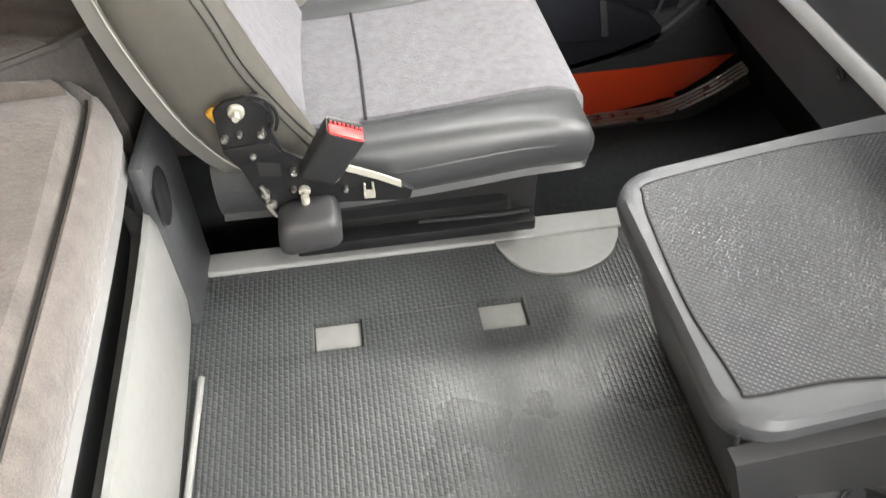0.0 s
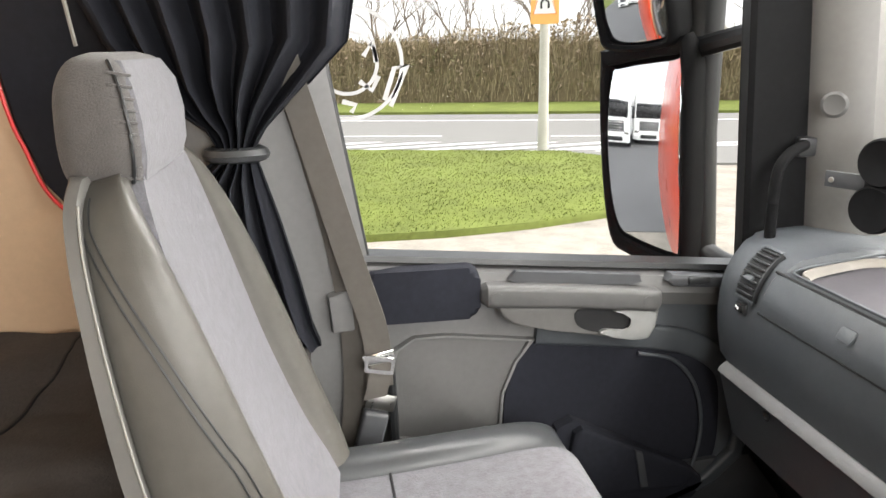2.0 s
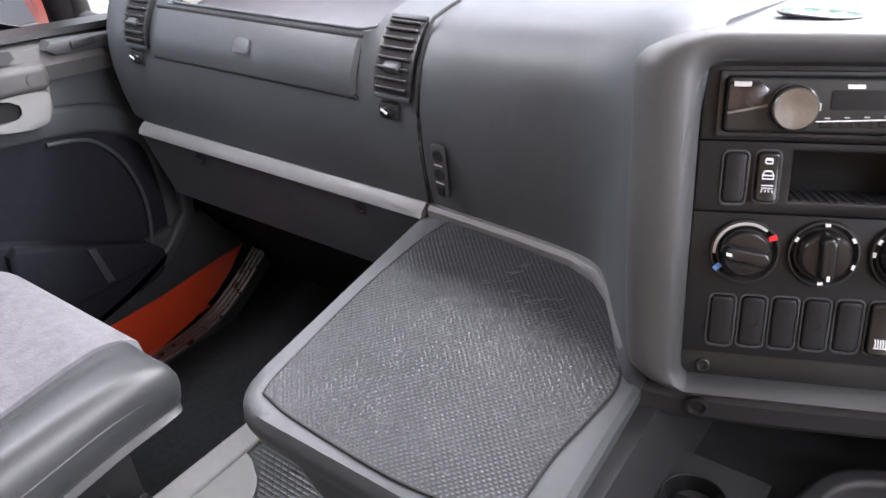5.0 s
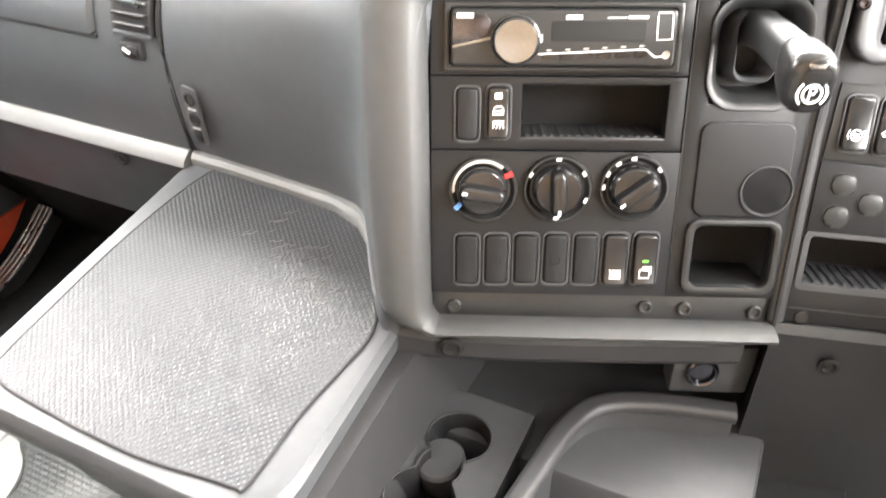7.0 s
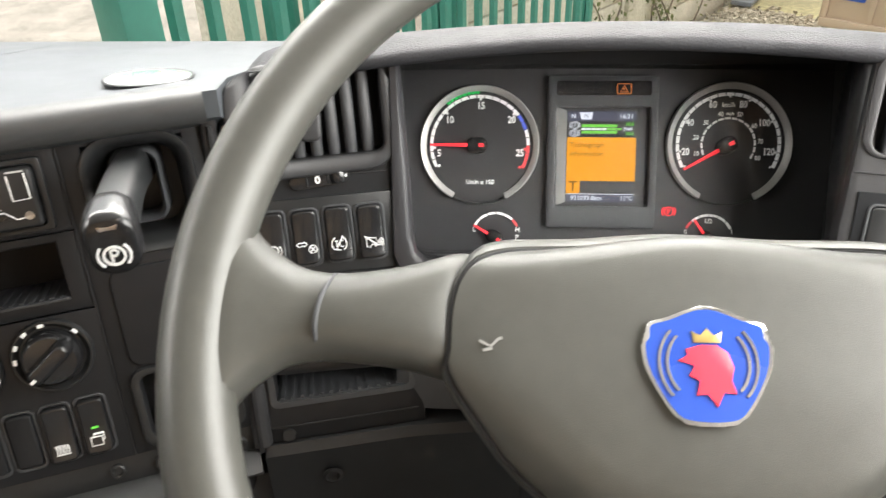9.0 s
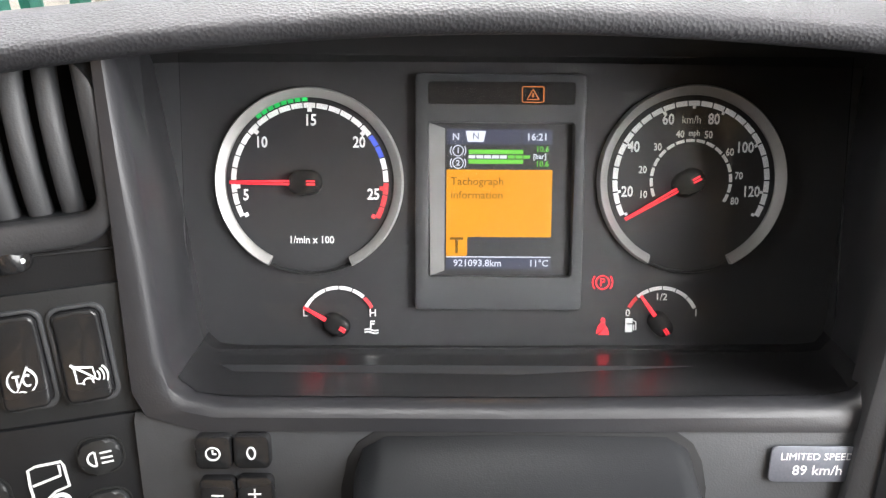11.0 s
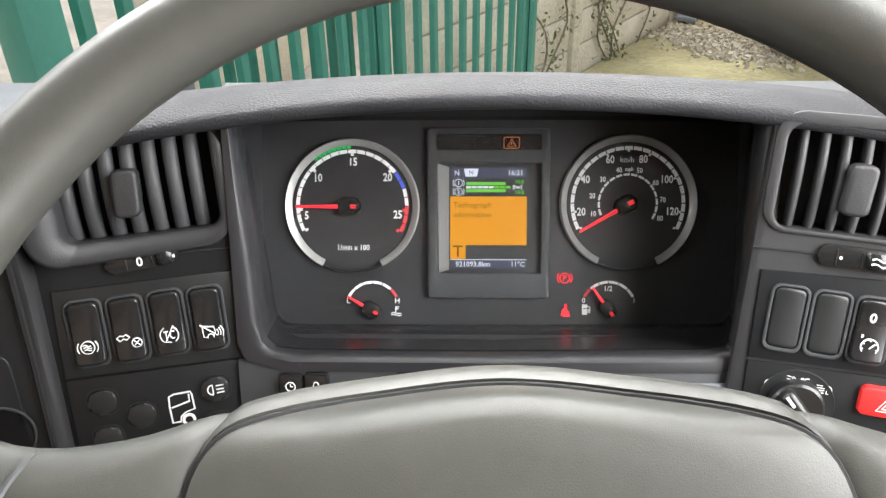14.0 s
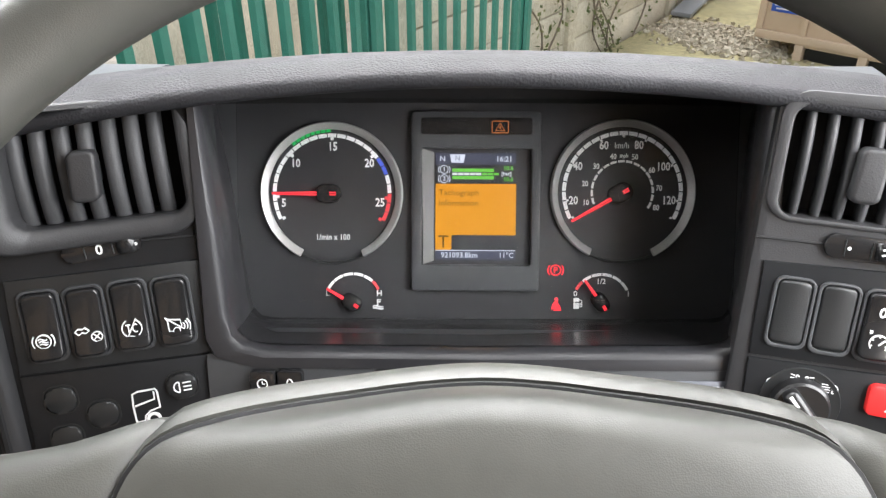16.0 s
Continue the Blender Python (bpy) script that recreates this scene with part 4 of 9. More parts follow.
# engine box between the seats
box = thing("centre_console_box", "grey console box with a ribbed mat on its lid", "console")
def rr3(x0, x1, y0, y1, r, z, slope=0.0):
    return [(x, y, z + slope * (y - y0)) for x, y in rrect(x1 - x0, y1 - y0, r, 6, (x0 + x1) / 2, (y0 + y1) / 2)]
SL = 0.16
part("body", loft([rr3(-0.285, 0.03, -0.255, 0.03, 0.05, 0.642), rr3(-0.295, 0.035, -0.29, 0.03, 0.05, 0.74, 0.03), rr3(-0.305, 0.035, -0.318, 0.03, 0.05, 0.845, 0.12)]), DASH, box)
part("lid", loft([rr3(-0.312, 0.030, -0.330, 0.03, 0.05, 0.838, 0.14), rr3(-0.317, 0.034, -0.336, 0.03, 0.05, 0.858, SL), rr3(-0.316, 0.034, -0.335, 0.03, 0.05, 0.868, SL), rr3(-0.310, 0.029, -0.330, 0.028, 0.05, 0.876, SL), rr3(-0.298, 0.020, -0.319, 0.02, 0.045, 0.8795, SL)]), LIDRIM, box, "grey lid with a rounded rim")
mat_line = [(p.x, p.y) for p in smooth_path([(0.0, 0.002, 0), (0.003, 0.07, 0), (0.012, 0.125, 0), (0.016, 0.168, 0), (-0.004, 0.212, 0), (-0.035, 0.262, 0), (-0.062, 0.292, 0), (-0.110, 0.300, 0), (-0.236, 0.308, 0), (-0.272, 0.300, 0), (-0.288, 0.19, 0), (-0.288, 0.06, 0), (-0.284, 0.006, 0), (-0.270, -0.002, 0), (-0.23, -0.0085, 0), (-0.111, -0.0135, 0), (-0.03, -0.006, 0), (-0.008, -0.004, 0)], 4, True)]
part("lid_mat", loft([[(x, -0.308 + v * 0.9875, z + SL * v * 0.9875) for x, v in mat_line] for z in (0.8790, 0.8834)]), TOPMAT, box, "fine ribbed rubber mat")
part("mat_groove", tube([(x, -0.308 + v * 0.9875, 0.8824 + SL * v * 0.9875) for x, v in mat_line], 0.0016, 6, True), DEEP, box)
scuff_rng = random.Random(12)
scuffs = []
for k in range(44):
    f, g = scuff_rng.random(), scuff_rng.gauss(0, 0.014)
    x, y, n = -0.160 + 0.120 * f + 0.6 * g, -0.050 - 0.080 * f + g, 0.005 + 0.012 * scuff_rng.random()
    a = radians(15 + 40 * scuff_rng.random())
    scuffs.append([(x, y), (x + n * 0.35 * math.cos(a), y + n * 0.35 * math.sin(a) + 0.0012), (x + n * 0.6 * math.cos(a), y + n * 0.6 * math.sin(a) - 0.0008), (x + n * math.cos(a + 0.15), y + n * math.sin(a + 0.15))])
LIDTOP = Matrix.Translation((0, 0, 0.8834)) @ Matrix(((1, 0, 0, 0), (0, 1, 0, 0), (0, SL, 1, SL * 0.308), (0, 0, 0, 1)))
for line in scuffs:
    part("scuff_mark", moved(strokes([line], 0.0012, 0.0, 0.0005), LIDTOP), HANDLE, box, "pale scuff mark")
part("seam", tube([(0.024, -0.324, 0.862), (0.030, -0.30, 0.74), (0.012, -0.262, 0.655)], 0.002, 6), DEEP, box)

# ---- passenger seat ----
seat = thing("passenger_seat", "grey leather and cloth passenger seat with headrest", "seat")
SX = -0.63
def cushion_sec(y, zc, half, bol, drop):
    """Across the cushion: rounded leather sides, cloth middle."""
    pts = []
    for s, z in ((-0.84, -0.074), (-0.97, -0.066), (-1.04, -0.040), (-1.04, -0.010), (-0.99, bol * 0.7), (-0.90, bol), (-0.78, bol * 0.75), (-0.66, 0.0), (-0.3, -0.004), (0.0, -0.006), (0.3, -0.004), (0.66, 0.0), (0.78, bol * 0.75), (0.90, bol), (0.99, bol * 0.7), (1.04, -0.010), (1.04, -0.040), (0.97, -0.066), (0.84, -0.074)):
        pts.append((SX + s * half, y, zc + z * (1 - drop)))
    return pts
ys = [(-0.80, 0.855, 0.215, 0.018, 0), (-0.70, 0.857, 0.218, 0.020, 0), (-0.62, 0.860, 0.220, 0.020, 0), (-0.50, 0.870, 0.221, 0.018, 0), (-0.41, 0.880, 0.221, 0.012, 0), (-0.360, 0.882, 0.221, 0.006, 0), (-0.330, 0.876, 0.218, 0.0, 0.08), (-0.322, 0.864, 0.208, -0.003, 0.25), (-0.314, 0.851, 0.195, -0.008, 0.48), (-0.311, 0.840, 0.172, -0.010, 0.75)]
part("cushion", loft(fine([cushion_sec(*a) for a in ys], 3, 3)), LEATHERD, seat, "dark grey leather cushion", 50)
cl = []
for y, z, h, b, d in ys[:6] + [(-0.328, 0.873, 0.222, 0, 0), (-0.311, 0.857, 0.215, 0, 0)]:
    w = 0.65 * h
    cl.append([(SX - w, y, z - 0.012), (SX - w + 0.006, y, z + 0.004), (SX - 0.08, y, z + 0.004), (SX + 0.08, y, z + 0.004), (SX + w - 0.006, y, z + 0.004), (SX + w, y, z - 0.012)])
part("cushion_cloth", loft(fine(cl, 3)), CLOTH, seat, "grey cloth seat panel", 50)
part("cushion_seam", tube([(SX - 0.14, -0.605, 0.8650), (SX, -0.603, 0.8650), (SX + 0.14, -0.605, 0.8650)], 0.0022, 6), DEEP, seat)
part("side_stitching", tube(smooth_path([(SX + 0.2240, -0.78, 0.838), (SX + 0.2292, -0.60, 0.842), (SX + 0.2302, -0.42, 0.860), (SX + 0.2250, -0.345, 0.855), (SX + 0.19, -0.310, 0.832)], 5), 0.0018, 6), BLACK, seat)
# backrest: leans back, leather sides with cloth in the middle, hard shell behind
def back_line(t):
    return -0.692 - 0.023 * min(1.0, max(0.0, t) / 0.25) - 0.148 * t - 0.006 * math.sin(t * math.pi), 0.88 + 0.50 * t
def back_sec(t, half, wing, thick):
    y, z = back_line(t)
    ny, nz = 0.96, 0.28
    pts = []
    for s, d in ((-0.5, -thick), (-0.85, -thick), (-0.97, -thick * 0.97), (-1.01, -thick * 0.8), (-1.02, -thick * 0.4), (-1.0, wing * 0.5), (-0.91, wing), (-0.79, wing * 0.6), (-0.70, -0.002), (-0.2, -0.006), (0.2, -0.006), (0.70, -0.002), (0.79, wing * 0.6), (0.91, wing), (1.0, wing * 0.5), (1.02, -thick * 0.4), (1.01, -thick * 0.8), (0.97, -thick * 0.97), (0.85, -thick), (0.5, -thick)):
        pts.append((SX + s * half, y + ny * d, z + nz * d))
    return pts
bt = [(-0.02, 0.212, 0.026, 0.078), (0.05, 0.222, 0.032, 0.084), (0.18, 0.233, 0.040, 0.080), (0.40, 0.240, 0.042, 0.070), (0.62, 0.234, 0.036, 0.057), (0.80, 0.220, 0.026, 0.046), (0.90, 0.202, 0.016, 0.041), (0.96, 0.178, 0.006, 0.039), (0.995, 0.140, -0.006, 0.038), (1.012, 0.10, -0.014, 0.036)]
back = fine([back_sec(*b) for b in bt], 4, 3)
part("backrest", loft(back), LEATHER, seat, "grey leather backrest sides", 50)
bc = []
for t, h, w, th in bt:
    y, z = back_line(t)
    k = min(0.70 * h, 0.166)
    bc.append([(SX - k, y - 0.01, z), (SX - k + 0.006, y + 0.009, z + 0.003), (SX - 0.05, y + 0.004, z), (SX + 0.05, y + 0.004, z), (SX + k - 0.006, y + 0.009, z + 0.003), (SX + k, y - 0.01, z)])
part("backrest_cloth", loft(fine(bc, 4)), CLOTH, seat, "grey cloth backrest panel", 50)
def on_side(sec, y):
    """Outermost x where a cut across the backrest has the given y."""
    best = None
    for a, b in zip(sec, sec[1:]):
        if a[0] > SX + 0.08 and (a[1] - y) * (b[1] - y) <= 0 and abs(a[1] - b[1]) > 1e-9:
            f = (y - a[1]) / (b[1] - a[1])
            q = (a[0] + (b[0] - a[0]) * f, y, a[2] + (b[2] - a[2]) * f)
            best = q if best is None or q[0] > best[0] else best
    return best
for o in (0.0, 0.008):
    line = []
    for i in range(1, len(back) - 6):
        mid = back[i][len(back[i]) // 2]
        t = (mid[2] - 0.88) / 0.50
        q = on_side(back[i], back_line(t)[0] + np.interp(t, [0.0, 0.35, 0.44, 0.7, 0.93], [0.024, 0.028, 0.026, 0.0, -0.028]) - o)
        if q:
            line.append((q[0] + 0.0008, q[1], q[2]))
    part("twin_stitching", tube(smooth_path(line, 2), 0.0010, 6), BLACK, seat)
sh = []
for t, h, w, th in [(-0.06, 0.190, 0, 0.090)] + bt[:9]:
    y, z = back_line(t)
    h2, d = h * 1.02 + 0.007, 0.012 + 0.022 * max(0.0, 1 - t)
    sh.append([(SX - h2, y - th + 0.004, z), (SX - h2, y - th - d * 0.5, z), (SX - h2 * 0.88, y - th - d, z), (SX + h2 * 0.88, y - th - d, z), (SX + h2, y - th - d * 0.5, z), (SX + h2, y - th + 0.004, z)])
part("back_shell", loft(fine(sh, 3)), SHELL, seat, "grey hard plastic back shell")
part("shell_piping", tube(smooth_path([(p[5][0] + 0.001, p[5][1] + 0.002, p[5][2]) for p in sh[1:9]], 4), 0.0011, 6), PIPING, seat, "pale piping")
HR = ((1.358, 0.085, -0.908, -0.864), (1.366, 0.12, -0.921, -0.854), (1.388, 0.134, -0.925, -0.848), (1.425, 0.137, -0.925, -0.848), (1.46, 0.133, -0.922, -0.854), (1.483, 0.112, -0.913, -0.866), (1.491, 0.07, -0.898, -0.884))
hb = []
for z, hx, y0, y1 in HR:
    hb.append([(x, y, z) for x, y in rrect(2 * hx, y1 - y0, 0.026, 5, SX, (y0 + y1) / 2)])
part("headrest", loft(fine(hb, 4)), HEADCLOTH, seat, "grey-brown cloth headrest", 50)
part("headrest_cloth", loft([[(SX - hx * 0.93, y1 - 0.010, z), (SX - hx * 0.84, y1 + 0.003, z), (SX + hx * 0.84, y1 + 0.003, z), (SX + hx * 0.93, y1 - 0.010, z)] for z, hx, y0, y1 in HR[1:6]]), CLOTH, seat, "grey cloth front")
for k, (z, hx, y0, y1) in enumerate([(1.372 + 0.011 * k, 0.137 - 0.9 * abs(1.425 - 1.372 - 0.011 * k) ** 1.5, 0, -0.852 - 0.004 * abs(k - 5) / 5) for k in range(10)]):
    part("seam_pucker", tube(smooth_path([(SX + hx * 0.955 - 0.008, y1 + 0.004, z - 0.002), (SX + hx * 0.955, y1 - 0.003, z), (SX + hx * 0.955 + 0.004, y1 - 0.014, z + 0.002)], 3), 0.0016, 5), HEADCLOTH, seat)
part("headrest_stitching", tube(smooth_path([(SX + hx * 0.955, y1 - 0.006, z) for z, hx, y0, y1 in HR[1:6]], 4), 0.002, 6), BLACK, seat)
for x in (SX - 0.05, SX + 0.05):
    part("headrest_post", tube([(x, -0.884, 1.34), (x, -0.888, 1.39)], 0.006, 8), BLACK, seat)
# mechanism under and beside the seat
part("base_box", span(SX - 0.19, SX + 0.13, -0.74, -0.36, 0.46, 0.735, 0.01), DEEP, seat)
part("bellows", span(SX - 0.17, SX + 0.15, -0.70, -0.40, 0.62, 0.70, 0.02), BLACK, seat)
NYLON = material("white_nylon", (0.30, 0.29, 0.25), 0.35, vary=0.08)
SIDE = plane_frame((-0.365, 0, 0), (0, 1, 0), (0, 0, 1))
STEEL = material("black_painted_steel", (0.010, 0.010, 0.011), 0.42, spec=0.3, vary=0.2, vary_scale=30)
part("bracket", moved(prism([(-0.768, 0.983), (-0.755, 0.995), (-0.718, 1.001), (-0.711, 0.976), (-0.712, 0.950), (-0.704, 0.925), (-0.687, 0.911), (-0.645, 0.895), (-0.590, 0.868), (-0.560, 0.848), (-0.565, 0.832), (-0.623, 0.838), (-0.700, 0.845), (-0.728, 0.829), (-0.742, 0.863), (-0.752, 0.905), (-0.768, 0.930)], -0.004, 0.003, 0.001), SIDE), STEEL, seat, "black steel hinge bracket")
part("bracket_step", moved(prism([(-0.766, 0.938), (-0.714, 0.941), (-0.706, 0.926), (-0.745, 0.915), (-0.760, 0.922)], 0.003, 0.007, 0.0015), SIDE), STEEL, seat)
# No hole is cut; a black patch paints its shade on the bracket.
part("square_hole_shade", moved(prism([(-0.735, 0.914), (-0.710, 0.909), (-0.710, 0.890), (-0.735, 0.893)], 0.0025, 0.0036), SIDE), DEEP, seat)
for r in (0.020, 0.026):
    part("hinge_spring", moved(tube([(q[0], q[1], 0.004) for q in ellipse(-0.728, 0.972, r, r * 1.15, 12, -35, 95)], 0.0022, 6), SIDE), STEEL, seat)
for y, z, r, tall in ((-0.743, 0.984, 0.0090, 0.016), (-0.654, 0.883, 0.0090, 0.010), (-0.688, 0.866, 0.0070, 0.012)):
    part("plastic_cap", moved(lathe([(0, 0), (r, 0), (r, 0.004), (r * 0.85, 0.006), (r * 0.45, 0.006), (r * 0.42, tall), (0, tall)], 16, at(y, z, 0.003)), SIDE), NYLON, seat, "white plastic cap on a bolt")
for y, z, r in ((-0.762, 0.951, 0.0045), (-0.722, 0.953, 0.005), (-0.736, 0.925, 0.004), (-0.696, 0.896, 0.005), (-0.667, 0.898, 0.006), (-0.733, 0.868, 0.0055), (-0.727, 0.850, 0.0055), (-0.745, 0.955, 0.003), (-0.700, 0.870, 0.0035), (-0.640, 0.862, 0.0035)):
    part("bolt", moved(lathe([(0, 0), (r, 0), (r, 0.004), (r * 0.75, 0.007), (r * 0.4, 0.007), (r * 0.35, 0.005), (0, 0.005)], 10, at(y, z, 0.003)), SIDE), METAL, seat)
part("link_chain", tube(smooth_path([(-0.358, -0.736, 0.882), (-0.355, -0.730, 0.868), (-0.357, -0.733, 0.855), (-0.352, -0.724, 0.838)], 3), 0.003, 6), METAL, seat)
part("wire_clip", moved(add(rbox(0.014, 0.012, 0.004, 0.001, 1, at(-0.613, 0.850, 0.005)), add(rbox(0.003, 0.014, 0.003, 0.0008, 1, at(-0.618, 0.861, 0.005)), rbox(0.003, 0.014, 0.003, 0.0008, 1, at(-0.608, 0.861, 0.005)))), SIDE), NYLON, seat, "small white clip")
part("adjuster_knob", loft(fine([[(x, y, z + 0.10 * (y + 0.69)) for x, y in rrect(w, h, 0.012, 5, -0.338, -0.687)] for z, w, h in ((0.812, 0.050, 0.066), (0.818, 0.058, 0.074), (0.836, 0.058, 0.074), (0.850, 0.052, 0.068), (0.856, 0.040, 0.055))], 2)), BEZEL, seat, "grey adjuster knob", 50)
part("knob_neck", tube([(-0.350, -0.688, 0.850), (-0.350, -0.688, 0.866)], 0.005, 10, up=(1, 0, 0)), NYLON, seat)
part("seat_rail", span(-0.46, -0.43, -0.72, -0.38, 0.685, 0.705, 0.003), STEEL, seat, "black seat rail")
part("slide_bar", tube(smooth_path([(-0.415, -0.55, 0.742), (-0.405, -0.45, 0.748), (-0.405, -0.400, 0.750)], 3), 0.003, 8), STEEL, seat)
part("rail_lever", loft([[(-0.352, y, z - 0.005), (-0.349, y, z - 0.005), (-0.349, y, z + 0.004), (-0.352, y, z + 0.004)] for y, z in ((-0.650, 0.909), (-0.600, 0.884), (-0.575, 0.869))]), NYLON, seat, "pale flat release lever")
part("yellow_wedge", rbox(0.012, 0.011, 0.018, 0.003, 2, at(-0.390, -0.772, 0.962, 30)), material("yellow_plastic", (0.65, 0.35, 0.02), 0.5, vary=0.05), seat)
BK = at(-0.352, -0.655, 0.917, -28, 12, 0)
bk = part("buckle", moved(loft(fine([[(x, y, z) for x, y in rrect(w, h, 0.007, 4)] for z, w, h in ((-0.030, 0.024, 0.040), (-0.022, 0.027, 0.044), (0.020, 0.029, 0.046), (0.0475, 0.029, 0.046), (0.050, 0.027, 0.044))], 2)), BK), BLACK, seat, "black seat belt buckle", 50)
part("release_button", moved(rbox(0.015, 0.041, 0.010, 0.003, 2), BK @ at(0.005, 0, 0.0475)), RED, bk, "red release button")
part("tongue_slot", moved(rbox(0.006, 0.040, 0.004, 0.0008, 1), BK @ at(-0.0075, 0, 0.0495)), DEEP, bk)
for k in range(8):
    part("tooth", moved(rbox(0.003, 0.0022, 0.002, 0.0004, 1), BK @ at(-0.0035, -0.0175 + 0.005 * k, 0.0522)), RED, bk)

# ---- seat belt ----
belt = thing("seat_belt", "grey woven seat belt hanging on the pillar", "seat belt")
def ribbon(path, w, th, side):
    side = Vector(side).normalized()
    secs = []
    for i, p in enumerate(path):
        d = (path[min(i + 1, len(path) - 1)] - path[max(i - 1, 0)]).normalized()
        n = d.cross(side).normalized()
        secs.append([p - side * w / 2 - n * th, p + side * w / 2 - n * th, p + side * w / 2 + n * th, p - side * w / 2 + n * th])
    return loft(secs)
part("webbing", ribbon(smooth_path([(-0.975, -0.79, 1.72), (-0.965, -0.735, 1.50), (-0.955, -0.69, 1.33), (-0.945, -0.64, 1.14), (-0.94, -0.61, 1.03), (-0.938, -0.605, 0.93)], 5), 0.046, 0.0011, (0.25, 1, 0.25)), WEB, belt)
part("webbing", ribbon(smooth_path([(-0.985, -0.80, 1.72), (-0.98, -0.72, 1.42), (-0.975, -0.66, 1.15), (-0.972, -0.645, 0.95), (-0.955, -0.66, 0.80)], 5), 0.044, 0.0011, (0.5, 1, 0.2)), WEB, belt)
part("tongue", rbox(0.006, 0.055, 0.02, 0.002, 2, at(-0.935, -0.605, 0.985, 10)), CHROME, belt, "steel tongue")
part("tongue", rbox(0.006, 0.050, 0.03, 0.002, 2, at(-0.932, -0.605, 0.905, -15)), METAL, belt, "steel tongue")
part("catch", rbox(0.028, 0.045, 0.09, 0.006, 3, at(-0.935, -0.625, 0.845, -15)), CHAR, belt, "grey belt catch")
part("buckle_frame", frame_prism(rrect(0.050, 0.030, 0.004, 3), rrect(0.038, 0.016, 0.003, 3), -0.002, 0.002), CHROME, belt, "steel adjuster frame").matrix_basis = plane_frame((-0.927, -0.605, 0.975), (0.1, 1, -0.15), (0, 0.15, 1))
part("folded_webbing", ribbon(smooth_path([(-0.934, -0.600, 0.975), (-0.929, -0.607, 0.945), (-0.931, -0.615, 0.915)], 4), 0.040, 0.003, (0.1, 1, 0.2)), WEB, belt)
part("anchor", tube([(-0.94, -0.68, 0.79), (-0.93, -0.66, 0.775), (-0.92, -0.61, 0.785)], 0.006, 8), METAL, belt)
part("stalk", tube([(-0.965, -0.585, 0.98), (-0.965, -0.58, 0.80)], 0.008, 8), BLACK, belt)

# ---- curtain ----
curtain = thing("curtain", "dark navy curtain gathered with a tie at the pillar", "curtain")
def curtain_ring(z, y0, y1, depth, folds, xb):
    n = 72
    front = []
    for i in range(n + 1):
        s = i / n
        y = y0 + (y1 - y0) * s
        front.append((xb + depth * (0.5 + 0.5 * math.sin(2 * math.pi * folds * s + 0.8 * math.sin(5 * s + z * 4))) * (0.4 + 0.6 * math.sin(math.pi * s)) + 0.02, y, z + 0.006 * math.sin(s * 19)))
    return front + [(xb, y1, z), (xb, y0, z)]
rings = []
for z, y0, y1, d in ((1.88, -1.12, -0.60, 0.05), (1.70, -1.08, -0.61, 0.06), (1.58, -1.02, -0.615, 0.07), (1.50, -0.985, -0.63, 0.075), (1.44, -0.94, -0.69, 0.08), (1.40, -0.895, -0.735, 0.07), (1.37, -0.855, -0.765, 0.055), (1.345, -0.842, -0.780, 0.045), (1.325, -0.845, -0.782, 0.045), (1.29, -0.89, -0.772, 0.055), (1.22, -0.935, -0.752, 0.06), (1.12, -0.935, -0.728, 0.06), (1.04, -0.90, -0.712, 0.05), (1.005, -0.84, -0.700, 0.035)):
    rings.append(curtain_ring(z, y0, y1, d, 7, -0.985))
part("cloth", loft(rings), CURTAIN, curtain)
part("tie_band", tube([(-0.955 + 0.028 * math.cos(a), -0.811 + 0.040 * math.sin(a), 1.335) for a in np.linspace(0, 2 * math.pi, 17)[:-1]], 0.012, 8, True), LEATHERD, curtain, "grey tie band")
part("pull_cord", tube(smooth_path([(-0.93, -1.04, 1.75), (-0.925, -1.03, 1.62), (-0.90, -1.015, 1.56), (-0.89, -1.005, 1.50)], 5), 0.003, 6), PIPING, curtain, "pale cord")
part("red_edge", tube(smooth_path([(-1.018, -1.175, 1.60), (-1.018, -1.163, 1.46), (-1.018, -1.151, 1.387), (-1.018, -1.137, 1.343), (-1.018, -1.12, 1.288), (-1.018, -1.09, 1.245), (-1.018, -1.03, 1.20)], 5), 0.0035, 6), RED, curtain, "red piped edge")
part("wall_drape", loft([[(-1.027, y0, z), (-1.012, y0 + 0.01, z), (-1.006 + 0.006 * math.sin(z * 17), -1.02, z), (-1.0, -0.93, z), (-1.027, -0.93, z)] for z, y0 in ((1.225, -1.07), (1.26, -1.097), (1.29, -1.12), (1.343, -1.137), (1.387, -1.151), (1.46, -1.163), (1.60, -1.175), (1.95, -1.19))]), CURTAIN, curtain)

